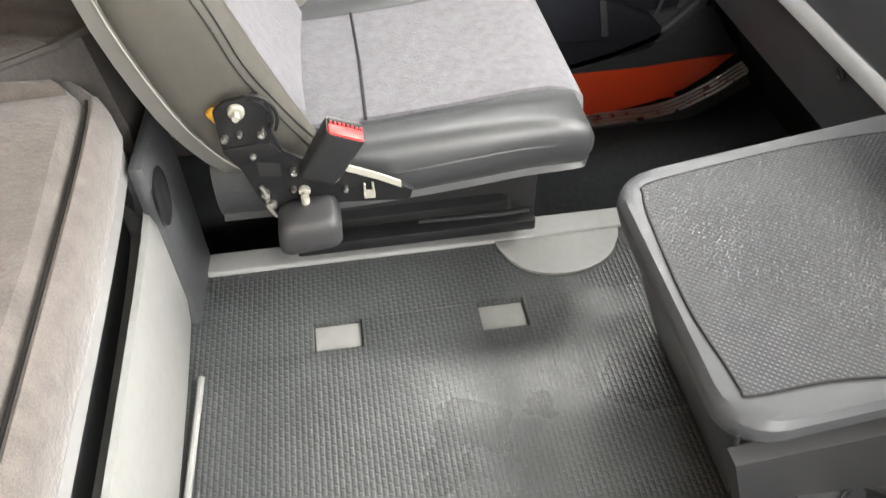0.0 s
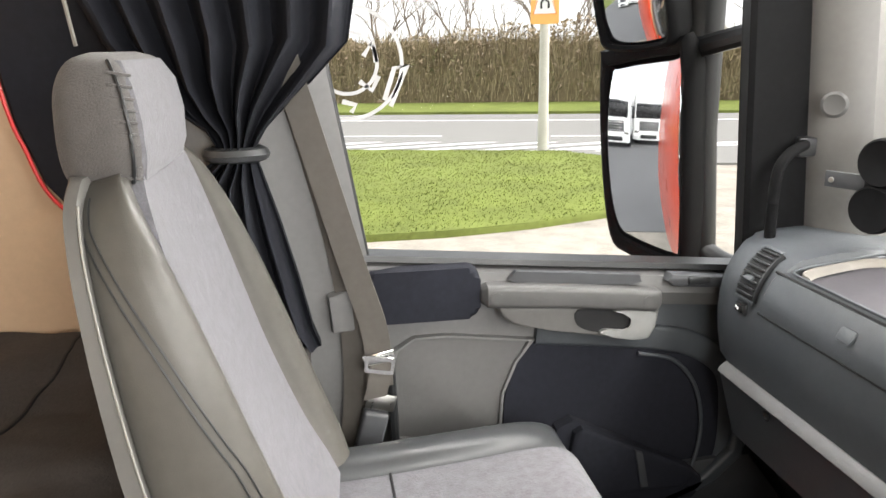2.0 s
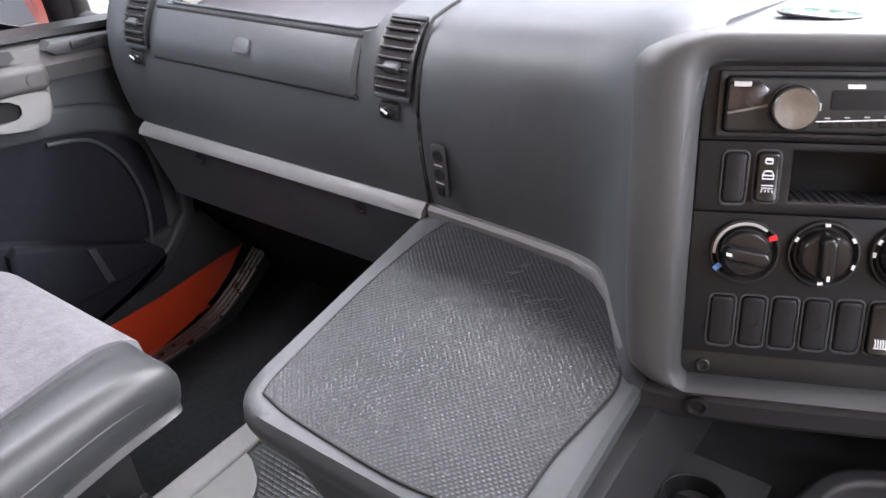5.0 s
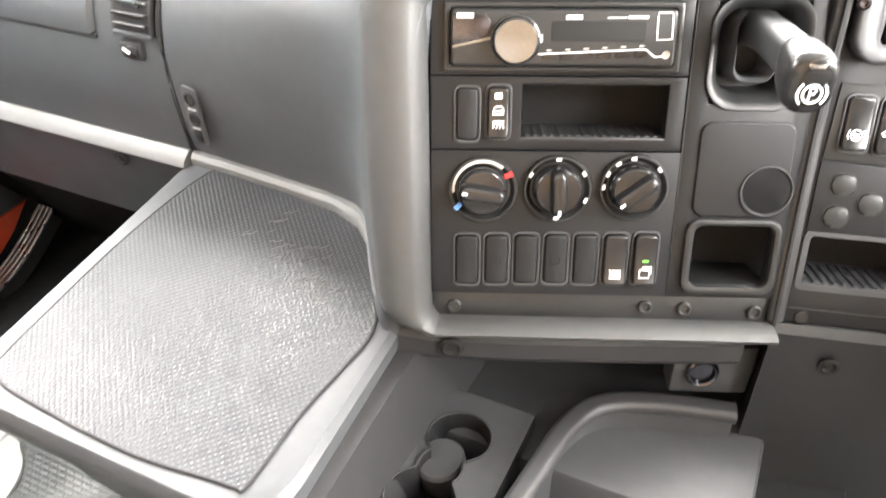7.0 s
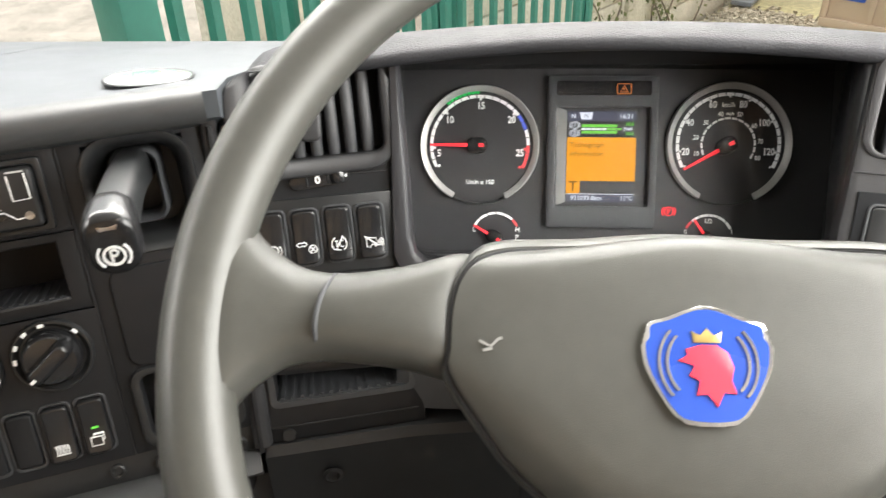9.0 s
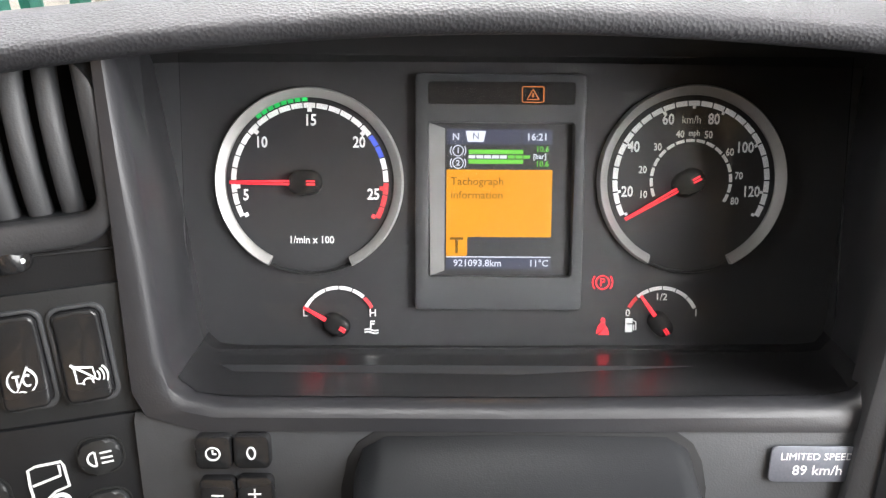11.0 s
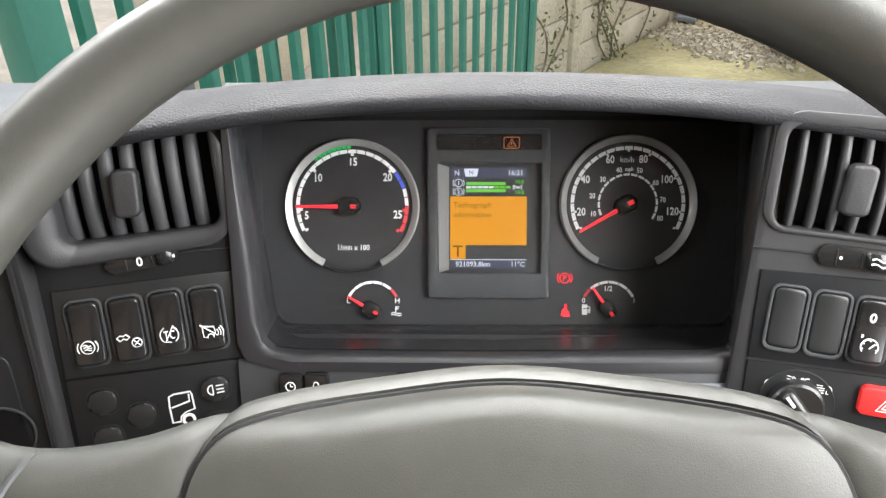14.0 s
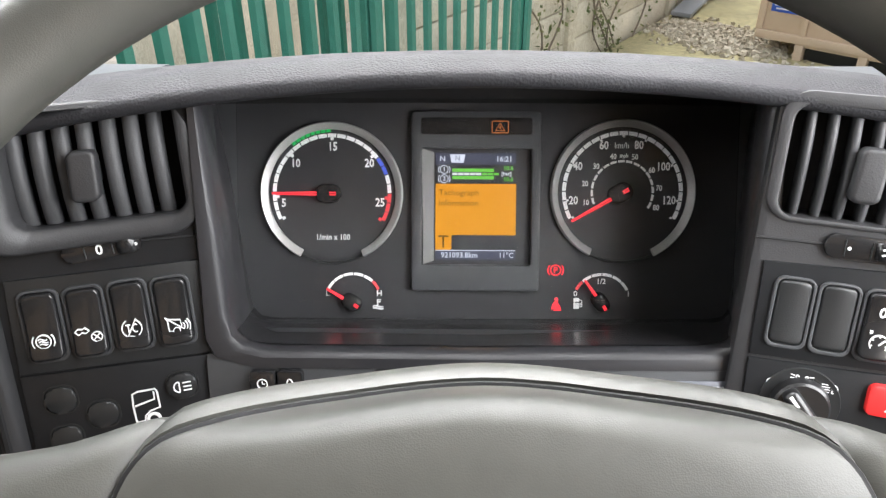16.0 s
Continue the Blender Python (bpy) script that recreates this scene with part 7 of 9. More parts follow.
for x in [0.322, 0.3228, 0.325, 0.329, 0.335, 0.343, *np.linspace(0.355, 0.93, 44), 0.942, 0.951, 0.958, 0.963, 0.965]:
    (y, z), (yc, zc) = hood_edge(x), hood_crest(x)
    e = min(1.0, max(0.0, (0.343 - x) / 0.021, (x - 0.942) / 0.023))
    drop = 0.026 * (1 - math.sqrt(max(0.0, 1 - e * e)))
    w, m = yc - y, (z + zc) / 2
    ring = [(y + 0.012, z - 0.003), (y + 0.003, z - 0.0025), (y - 0.0015, z - 0.0002), (y - 0.0030, z + 0.0040), (y - 0.0008, z + 0.0080), (y + 0.10 * w, z + 0.0104), (y + 0.35 * w, z + 0.0120 + (zc - z) * 0.25), (y + 0.65 * w, zc + 0.0072), (yc - 0.010, zc + 0.0028), (yc, zc - 0.0002), (yc + 0.012, zc - 0.0052), (yc + 0.04, zc - 0.020), (0.36, 1.142), (0.36, 1.134), (yc + 0.04, zc - 0.032), (y + 0.05, z - 0.010)]
    hs.append([(x, a, b - drop) for a, b in ring])
part("hood", loft(fine(hs, 1, 2)), HOOD, house, "grained grey hood", 60)
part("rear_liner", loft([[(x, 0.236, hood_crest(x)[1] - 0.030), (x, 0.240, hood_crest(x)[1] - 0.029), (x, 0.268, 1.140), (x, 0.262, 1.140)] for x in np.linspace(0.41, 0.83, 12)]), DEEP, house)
cover = part("cover_lens", moved(loft([[(u, -0.0990, z), (u, -0.0990, z + 0.0012), (u, 0.0680, z + 0.0012), (u, 0.0680, z)] for u, z in [(a, 0.0130 + 0.0060 * (a / 0.19) ** 2) for a in np.linspace(-0.184, 0.188, 17)]]), CL), LENS, house, "clear cover over the dials")
cover.visible_shadow = False
for u, v, sy in ((-0.1438, -0.0205, 0), (-0.1262, -0.0200, 1), (-0.1432, -0.0425, 2), (-0.1258, -0.0415, 3)):
    b = part("key", moved(prism(rrect(0.0170, 0.0170, 0.0032, 4, u, v), 0.003, 0.0075, 0.0014), FA), GLOSS, house)
    lines = ([ellipse(u, v, 0.0032, 0.0032, 18), [(u, v + 0.0020), (u, v), (u + 0.0018, v)]], [ellipse(u, v, 0.0018, 0.0030, 16)], [[(u - 0.0028, v), (u + 0.0028, v)]], [[(u - 0.0030, v), (u + 0.0030, v)], [(u, v - 0.0030), (u, v + 0.0030)]])[sy]
    part("mark", moved(strokes(lines, 0.0007, 0.0070, 0.0080), FA), PRINT, b)
sticker = thing("speed_sticker", "small silver sticker with the limited speed", "sticker", FA @ at(0.1355, -0.0265, 0.0045))
part("label", prism(rrect(0.0430, 0.0185, 0.003, 4), 0.0, 0.0008, 0.0002), material("silver_sticker", (0.16, 0.17, 0.20), 0.35, metal=0.4, vary=0.15, vary_scale=60), sticker)
lettering("LIMITED SPEED", 0.0052, PRINT, sticker, 0, 0.0040, 0.0010)
lettering("89 km/h", 0.0072, PRINT, sticker, 0.001, -0.0032, 0.0010)
part("column_cowl", loft(fine([[(0.62 + sx * w, y, z) for sx, z in ((-1, 0.90), (-1, zt - 0.040), (-0.985, zt - 0.020), (-0.93, zt - 0.007), (-0.80, zt - 0.001), (0, zt), (0.80, zt - 0.001), (0.93, zt - 0.007), (0.985, zt - 0.020), (1, zt - 0.040), (1, 0.90))] for y, zt, w in ((0.09, 1.046, 0.081), (0.065, 1.0475, 0.081), (0.045, 1.047, 0.080), (0.02, 1.051, 0.079), (-0.02, 1.066, 0.076), (-0.08, 1.092, 0.070))], 3)), PANEL, house, "smooth grey steering column cowl", 50)

# ---- dials ----
cluster = thing("instrument_cluster", "black instrument cluster with two dials and a colour screen", "instrument cluster", CL)
part("face", span(-0.214, 0.214, -0.108, 0.080, -0.012, -0.002, 0.0), DIAL, cluster)
REDLIT = material("lit_red", (0.7, 0.02, 0.03), 0.5, vary=0, emit=(1.0, 0.025, 0.04), power=0.26)
GREENP = material("green_band", (0.02, 0.55, 0.12), 0.5, vary=0, emit=(0.02, 0.6, 0.1), power=0.06)
BLUEP = material("blue_band", (0.06, 0.10, 0.55), 0.5, vary=0, emit=(0.08, 0.13, 0.8), power=0.06)
REDP = material("red_band", (0.65, 0.05, 0.06), 0.5, vary=0, emit=(0.9, 0.05, 0.06), power=0.06)
def dial_ring(r, a0, a1, rings, n=72):
    """Part of a turned ring, open at the bottom: rings are (radius, z)."""
    return loft([[(q * math.sin(radians(a0 + (a1 - a0) * i / n)), q * math.cos(radians(a0 + (a1 - a0) * i / n)), z) for q, z in rings] for i in range(n + 1)])
def dial(u, v, r, label):
    d = thing("dial", label, "gauge", CL @ at(u, v, 0), "dials")
    part("plate", lathe([(0, -0.006), (r * 0.92, -0.006), (r * 0.92, -0.001), (0, -0.001)], 56), DIAL, d)
    part("bezel", dial_ring(r, -153, 153, [(r * 0.895, -0.002), (r * 0.900, 0.0006), (r * 0.945, 0.0030), (r * 0.985, 0.0042), (r, 0.0030), (r * 1.004, -0.002)]), SATIN, d, "satin metal ring")
    part("lower_rim", dial_ring(r, 155, 205, [(r * 0.965, -0.002), (r * 0.970, 0.0008), (r * 0.985, 0.0012), (r, -0.002)], 20), BLACK, d)
    return d
def needle(d, r, a, w=0.0026):
    m = at(0, 0, 0, 0, 0, -a)
    n1 = part("needle", moved(prism([(-w * 0.60, 0.0095), (w * 0.60, 0.0095), (w * 0.36, r), (-w * 0.36, r)], 0.0045, 0.0056, 0.0003), m), REDLIT, d, "red lit needle")
    part("needle_groove", moved(prism([(-w * 0.12, 0.0100), (w * 0.12, 0.0100), (w * 0.05, r - 0.010), (-w * 0.05, r - 0.010)], 0.0050, 0.00575), m), DEEP, n1)
    part("hub", moved(loft([[(x, y, z) for x, y in rrect(0.0150 * k, 0.0200 * k, 0.0072 * k, 6, 0, 0.0025)] for z, k in ((0.0, 1.0), (0.0040, 0.98), (0.0054, 0.90), (0.0060, 0.72), (0.0061, 0.1))]), m), GLOSS, d)
    part("hub_mark", moved(add(span(-0.0014, -0.0004, -0.0040, 0.0010, 0.0058, 0.0065, 0), span(0.0004, 0.0014, -0.0040, 0.0010, 0.0058, 0.0065, 0)), m), REDLIT, d)
tacho = dial(-0.1164, -0.0032, 0.0549, "black rev counter dial with a satin ring and red needle")
tm = lambda v: -117 + (v - 2.5) * (235 / 25.0)
for i in range(25):
    a0, a1 = tm(2.5 + i) + 0.5, tm(3.5 + i) - 0.5
    val = 2.5 + i + 0.5
    mt = BLUEP if 20.5 < val < 22.6 else (REDP if val >= 24.4 else PRINT)
    part("scale_mark", arc_strip(0.0432, 0.0461, a0, a1, -0.001, -0.0004, 4), mt, tacho)
for val, mt in ((2.5, PRINT), (5, PRINT), (10, PRINT), (15, PRINT), (20, PRINT), (25, REDP), (27.5, REDP)):
    part("major_mark", arc_strip(0.0410, 0.0434, tm(val) - 1.6, tm(val) + 1.6, -0.001, -0.0004, 2), mt, tacho)
for i in range(8):
    part("green_mark", arc_strip(0.0470, 0.0494, -39 + i * 4.9, -35.2 + i * 4.9, -0.001, -0.0004, 3), GREENP, tacho)
for s, x, y in (("5", -0.0387, -0.0080), ("10", -0.0288, 0.0237), ("15", 0.0009, 0.0370), ("20", 0.0300, 0.0240), ("25", 0.0385, -0.0072)):
    lettering(s, 0.0090, PRINT, tacho, x * 0.97, y * 0.97, -0.0004, squeeze=0.82, bold=0.00022)
lettering("1/min x 100", 0.0062, PRINT, tacho, 0.0005, -0.0340, -0.0004, squeeze=0.9, bold=0.0001)
needle(tacho, 0.0455, -90)
speedo = dial(0.1078, -0.0008, 0.0553, "black speedometer dial with a satin ring and red needle")
sm = lambda v: -118 + v * (236 / 125.0)
for i in range(25):
    part("scale_mark", arc_strip(0.0434, 0.0463, sm(i * 5) + 0.6, sm(i * 5 + 5) - 0.6, -0.001, -0.0004, 4), PRINT, speedo)
for val in (0, 10, 30, 50, 62.5, 75, 95, 115, 125):
    part("major_mark", arc_strip(0.0418, 0.0435, sm(val) - 1.1, sm(val) + 1.1, -0.001, -0.0004, 2), PRINT, speedo)
for i in range(16):
    part("scale_mark", arc_strip(0.0226, 0.0243, -115 + i * 14.9 + 1.5, -115 + (i + 1) * 14.9 - 1.5, -0.001, -0.0004, 3), PRINT, speedo)
for s, x, y in (("20", -0.0375, -0.0070), ("40", -0.0345, 0.0192), ("60", -0.0149, 0.0352), ("80", 0.0118, 0.0355), ("100", 0.0308, 0.0192), ("120", 0.0358, -0.0066)):
    lettering(s, 0.0088, PRINT, speedo, x, y, -0.0004, squeeze=0.80, bold=0.0002)
lettering("km/h", 0.0066, PRINT, speedo, -0.0013, 0.0352, -0.0004, squeeze=0.85)
for s, x, y in (("10", -0.0280, -0.0085), ("20", -0.0288, 0.0060), ("30", -0.0205, 0.0193), ("40", -0.0076, 0.0268), ("mph", 0.0006, 0.0276), ("50", 0.0090, 0.0265), ("60", 0.0220, 0.0165), ("70", 0.0280, 0.0028), ("80", 0.0262, -0.0122)):
    lettering(s, 0.0060 if s != "mph" else 0.0046, PRINT, speedo, x, y, -0.0004, squeeze=0.82, bold=0.00012)
needle(speedo, 0.0455, -120)
def small_gauge(u, v, label, marks, a):
    d = thing("dial", label, "gauge", CL @ at(u, v, -0.001), "small gauges")
    for i in range(6):
        mt = REDP if i in marks else PRINT
        part("scale_mark", arc_strip(0.0210, 0.0231, -64 + i * 21.4 + 1.0, -64 + (i + 1) * 21.4 - 1.0, 0.0, 0.0006, 5), mt, d)
    m = at(0, -0.001, 0, 0, 0, -a)
    part("needle", moved(prism([(-0.0013, 0.0080), (0.0013, 0.0080), (0.0008, 0.0235), (-0.0008, 0.0235)], 0.004, 0.005, 0.0002), m), REDLIT, d)
    part("hub", moved(loft([[(x, y, z) for x, y in rrect(0.0120 * k, 0.0170 * k, 0.0058 * k, 6, 0, 0.0015)] for z, k in ((0.0, 1.0), (0.0036, 0.98), (0.0048, 0.88), (0.0054, 0.7), (0.0055, 0.1))]), m), GLOSS, d)
    part("hub_mark", moved(add(span(-0.0012, -0.0003, -0.0050, -0.0010, 0.0052, 0.0059, 0), span(0.0003, 0.0012, -0.0050, -0.0010, 0.0052, 0.0059, 0)), m), REDLIT, d)
    return d
tg = small_gauge(-0.1002, -0.0878, "small temperature gauge with red needle", (5,), -60)
lettering("L", 0.0062, PRINT, tg, -0.0203, 0.0064, 0.0004, bold=0.0001)
lettering("H", 0.0062, PRINT, tg, 0.0203, 0.0066, 0.0004, bold=0.0001)
part("pictogram", strokes([[(0.0190, 0.0020), (0.0190, -0.0028)], [(0.0190, 0.0016), (0.0216, 0.0016)], [(0.0190, 0.0000), (0.0212, 0.0000)], wave(0.0152, 0.0236, -0.0036, 0.0005, 12), wave(0.0152, 0.0236, -0.0052, 0.0005, 12)], 0.0008, 0, 0.0005), PRINT, tg)
fg = small_gauge(0.0936, -0.0871, "small fuel gauge with red needle", (0,), -36)
lettering("0", 0.0062, PRINT, fg, -0.0203, 0.0066, 0.0004)
lettering("1", 0.0062, PRINT, fg, 0.0208, 0.0068, 0.0004)
lettering("1/2", 0.0058, PRINT, fg, -0.0005, 0.0165, 0.0004, bold=0.0001)
part("pictogram", add(prism([(-0.0215, -0.0050), (-0.0215, 0.0034), (-0.0172, 0.0034), (-0.0172, 0.0004), (-0.0206, 0.0004), (-0.0206, -0.0004), (-0.0172, -0.0004), (-0.0172, -0.0050)], 0, 0.0005), strokes([[(-0.0172, 0.0022), (-0.0152, 0.0014), (-0.0150, -0.0036), (-0.0164, -0.0036), (-0.0164, -0.0004)]], 0.0006, 0, 0.0005)), PRINT, fg)
part("brake_warning", strokes([ellipse(0.0578, -0.0620, 0.0040, 0.0040, 18), ellipse(0.0578, -0.0620, 0.0060, 0.0060, 8, 140, 220), ellipse(0.0578, -0.0620, 0.0060, 0.0060, 8, -40, 40), [(0.0568, -0.0643), (0.0568, -0.0598), (0.0589, -0.0602), (0.0589, -0.0616), (0.0568, -0.0622)]], 0.0008, -0.002, -0.0012), REDLIT, cluster, "red lit brake warning")
part("belt_warning", add(add(prism([(p[0], p[1]) for p in ellipse(0.0587, -0.0850, 0.0014, 0.0015, 12)[:-1]], -0.002, -0.0012), prism([(0.0548, -0.0935), (0.0556, -0.0892), (0.0572, -0.0868), (0.0602, -0.0868), (0.0592, -0.0900)], -0.002, -0.0012)), prism([(0.0562, -0.0940), (0.0604, -0.0884), (0.0616, -0.0898), (0.0626, -0.0940)], -0.002, -0.0012)), REDLIT, cluster, "red lit belt warning")
screen = thing("display_unit", "black framed colour screen showing tachograph information", "screen", CL)
part("housing", frame_prism(rrect(0.0985, 0.1375, 0.003, 3, -0.0052, -0.0092), rrect(0.084, 0.0898, 0.002, 3, -0.0045, -0.0131), -0.004, 0.0045, 0.0012), CHAR, screen)
part("recess", span(-0.047, 0.038, -0.059, 0.033, -0.006, -0.003, 0), BLACK, screen)
part("left_cheek", prism([(-0.0465, 0.0318), (-0.0372, 0.0285), (-0.0372, -0.0545), (-0.0455, -0.0576)], -0.003, 0.003), PALE, screen, "pale inner edge")
part("warning_slot", prism(rrect(0.0846, 0.0128, 0.002, 3, -0.0049, 0.0486), 0.0005, 0.0049), GLOSS, screen)
AMBER = material("lit_amber", (0.5, 0.15, 0.02), 0.5, vary=0, emit=(1.0, 0.20, 0.02), power=0.07)
part("warning_triangle", strokes([[(0.0096, 0.0451), (0.0130, 0.0508), (0.0164, 0.0451), (0.0096, 0.0451)], [(0.0130, 0.0464), (0.0130, 0.0486)]], 0.0008, 0.0049, 0.0055), AMBER, screen, "amber lit triangle")
part("warning_outline", strokes([rrect(0.0124, 0.0088, 0.0010, 2, 0.0130, 0.0479) + [rrect(0.0124, 0.0088, 0.0010, 2, 0.0130, 0.0479)[0]]], 0.0005, 0.0049, 0.0055), AMBER, screen)
LCD_B = material("lcd_grey", (0.02, 0.02, 0.03), 0.3, vary=0, emit=(0.055, 0.06, 0.095), power=0.24)
LCD_D = material("lcd_dark", (0.01, 0.01, 0.02), 0.3, vary=0, emit=(0.014, 0.012, 0.016), power=0.26)
LCD_O = material("lcd_amber", (0.10, 0.05, 0.0), 0.3, vary=0, emit=(0.86, 0.35, 0.022), power=0.25)
LCD_G = material("lcd_green", (0.02, 0.1, 0.02), 0.3, vary=0, emit=(0.17, 0.60, 0.05), power=0.27)
LCD_W = material("lcd_white", (0.1, 0.1, 0.1), 0.3, vary=0, emit=(0.82, 0.86, 1.0), power=0.27)
LCD_K = material("lcd_brown_text", (0.02, 0.012, 0.0), 0.5, vary=0, emit=(0.20, 0.075, 0.0), power=0.22)
lcd = part("lcd_panel", span(-0.0365, 0.0262, -0.0545, 0.0290, -0.003, -0.0022, 0), LCD_D, screen, "lit colour screen")
part("top_bar", span(-0.0362, 0.0075, 0.0196, 0.0284, -0.0022, -0.0018, 0), LCD_B, lcd)
part("clock_field", span(0.0082, 0.0259, 0.0196, 0.0284, -0.0022, -0.0018, 0), LCD_B, lcd)
part("bottom_bar", span(-0.0362, 0.0262, -0.0542, -0.0474, -0.0022, -0.0018, 0), LCD_B, lcd)
part("bar_line", span(-0.0362, 0.0262, -0.0473, -0.0467, -0.0022, -0.0017, 0), LCD_W, lcd)
part("message_field", span(-0.0362, 0.0262, -0.0350, 0.0048, -0.0022, -0.0018, 0), LCD_O, lcd, "amber message field")
part("message_tab", prism([(-0.0362, -0.0350), (-0.0362, -0.0466), (-0.0246, -0.0466), (-0.0236, -0.0456), (-0.0236, -0.0350)], -0.0022, -0.0018), LCD_O, lcd)
for v0, v1 in ((0.0140, 0.0165), (0.0083, 0.0108)):
    part("pressure_bar", span(-0.0233, 0.0088, v0, v1, -0.0022, -0.0017, 0), LCD_G, lcd)
for k in range(8):
    u = -0.0233 + 0.0046 * k
    part("pressure_dash", span(u, min(u + 0.0040, 0.0128), 0.0114, 0.0133, -0.0022, -0.0017, 0), LCD_W if k < 5 else LCD_G, lcd)
for s, x, y, h, mt in (("N", -0.0308, 0.0238, 0.0056, LCD_W), ("16:21", 0.0168, 0.0238, 0.0058, LCD_W), ("10.6", 0.0200, 0.0168, 0.0046, LCD_G), ("10.6", 0.0200, 0.0082, 0.0046, LCD_G), ("[bar]", 0.0185, 0.0126, 0.0040, LCD_W), ("1", -0.0295, 0.0158, 0.0046, LCD_W), ("2", -0.0295, 0.0086, 0.0046, LCD_W), ("921093.8km", -0.0175, -0.0508, 0.0058, LCD_W), ("11°C", 0.0190, -0.0508, 0.0056, LCD_W), ("T", -0.0300, -0.0405, 0.0135, LCD_K)):
    lettering(s, h, mt, lcd, x, y, -0.0015, bold=0.0001)
lettering("Tachograph", 0.0066, LCD_K, lcd, -0.0338, -0.0022, -0.0015, align='LEFT')
lettering("information", 0.0066, LCD_K, lcd, -0.0338, -0.0102, -0.0015, align='LEFT')
part("gear_tab", prism([(-0.0252, 0.0274), (-0.0132, 0.0274), (-0.0146, 0.0210), (-0.0238, 0.0210)], -0.0018, -0.0015), LCD_W, lcd)
lettering("N", 0.0052, LCD_B, lcd, -0.0192, 0.0242, -0.0012)
part("circuit_ring", strokes([ellipse(-0.0295, v, r, r, 16 if a0 == 0 else 6, a0, a1) for v in (0.0158, 0.0086) for r, a0, a1 in ((0.0031, 0, 360), (0.0045, 145, 215), (0.0045, -35, 35))], 0.0006, -0.002, -0.0015), LCD_W, lcd)

# ---- steering wheel ----
SW = plane_frame((0.609, -0.1724, 1.196), (1, 0, 0.0152), (-0.01, 0.7499, 0.6615))
wheel = thing("steering_wheel", "grey leather steering wheel with a padded centre", "steering wheel", SW)
R = 0.2132
rim_pts = [(R * math.cos(a), R * math.sin(a), 0) for a in np.linspace(0, 2 * math.pi, 97)[:-1]]
part("rim", tube(rim_pts, 0.0165, 14, True), WHEELSKIN, wheel, "worn grey leather rim")
# padded frame of the hub: spokes and the band behind the pad, as (u, lower v, upper v, front z, edge z)
def spoke(sx):
    secs = []
    for u, v0, v1, z1, th in ((0.217, -0.062, 0.072, 0.008, 0.018), (0.208, -0.052, 0.062, 0.010, 0.022), (0.198, -0.037, 0.048, 0.010, 0.024), (0.188, -0.026, 0.037, 0.008, 0.026), (0.175, -0.0175, 0.0285, 0.006, 0.028), (0.160, -0.0150, 0.0255, 0.005, 0.030), (0.142, -0.0155, 0.0265, 0.005, 0.032), (0.122, -0.0180, 0.0305, 0.0035, 0.034), (0.108, -0.0215, 0.0355, 0.0005, 0.034), (0.101, -0.0230, 0.0375, -0.004, 0.030), (0.094, -0.0240, 0.0380, -0.012, 0.022)):
        z0, m = z1 - th, (v0 + v1) / 2
        secs.append([(sx * u, v, z) for v, z in ((v0, z0 + th * 0.4), (v0 + 0.003, z1 - 0.008), (v0 + 0.010, z1 - 0.0015), (m, z1), (v1 - 0.012, z1 - 0.002), (v1 - 0.004, z1 - 0.009), (v1, z0 + th * 0.35), (v1 - 0.008, z0), (v0 + 0.008, z0))])
    return loft(fine(secs, 2, 2))
for sx in (-1, 1):
    part("spoke", spoke(sx), WHEELSKIN, wheel, "", 70)
    part("spoke_seam", tube(smooth_path([(sx * 0.1615, -0.0145, -0.010), (sx * 0.1612, -0.004, 0.0050), (sx * 0.1600, 0.008, 0.0055), (sx * 0.1580, 0.017, 0.0010), (sx * 0.1570, 0.0235, -0.008)], 4), 0.0011, 6), CHAR, wheel)
crease = [(-0.1045, -0.010, 0.001), (-0.1040, 0.006, 0.002), (-0.1005, 0.020, 0.001), (-0.0930, 0.0295, -0.002), (-0.0800, 0.0355, -0.010), (-0.0640, 0.0408, -0.026), (-0.045, 0.0452, -0.040), (-0.022, 0.0490, -0.047), (0, 0.0505, -0.049)]
crease = smooth_path(crease + [(-x, y, z) for x, y, z in crease[-2::-1]], 3)
low_line = smooth_path([(0.1045, -0.010, 0.001), (0.1050, -0.020, -0.001), (0.094, -0.037, -0.006), (0.073, -0.062, -0.014), (0.042, -0.082, -0.020), (0, -0.089, -0.022), (-0.042, -0.082, -0.020), (-0.073, -0.062, -0.014), (-0.094, -0.037, -0.006), (-0.105, -0.020, -0.001), (-0.1045, -0.010, 0.001)], 3)
edge = crease + low_line[1:-1]
def pad_ring(s, lift):
    """Shrinks the edge towards the middle of the pad and raises it to the domed face."""
    out = []
    for p in edge:
        x, y = p.x * s, -0.006 + (p.y + 0.006) * s
        top = 0.003 - 0.35 * max(0.0, y - 0.020) ** 1.15 - 7.0 * max(0.0, y - 0.034) ** 2 - 0.10 * max(0.0, -y - 0.03)
        out.append((x, y, p.z + (top - p.z) * lift))
    return out
part("hub_frame", loft([[(p.x * k, -0.006 + (p.y + 0.006) * k + o * min(1, max(0, (p.y - 0.018) / 0.014)), p.z + z) for p in edge] for k, o, z in ((0.90, 0.005, -0.085), (1.02, 0.0095, -0.045), (1.030, 0.0092, -0.026), (1.030, 0.0075, -0.013), (1.022, 0.0045, -0.006), (1.010, 0.002, -0.003), (1.0, 0.0, -0.006))]), WHEELSKIN, wheel, "", 70)
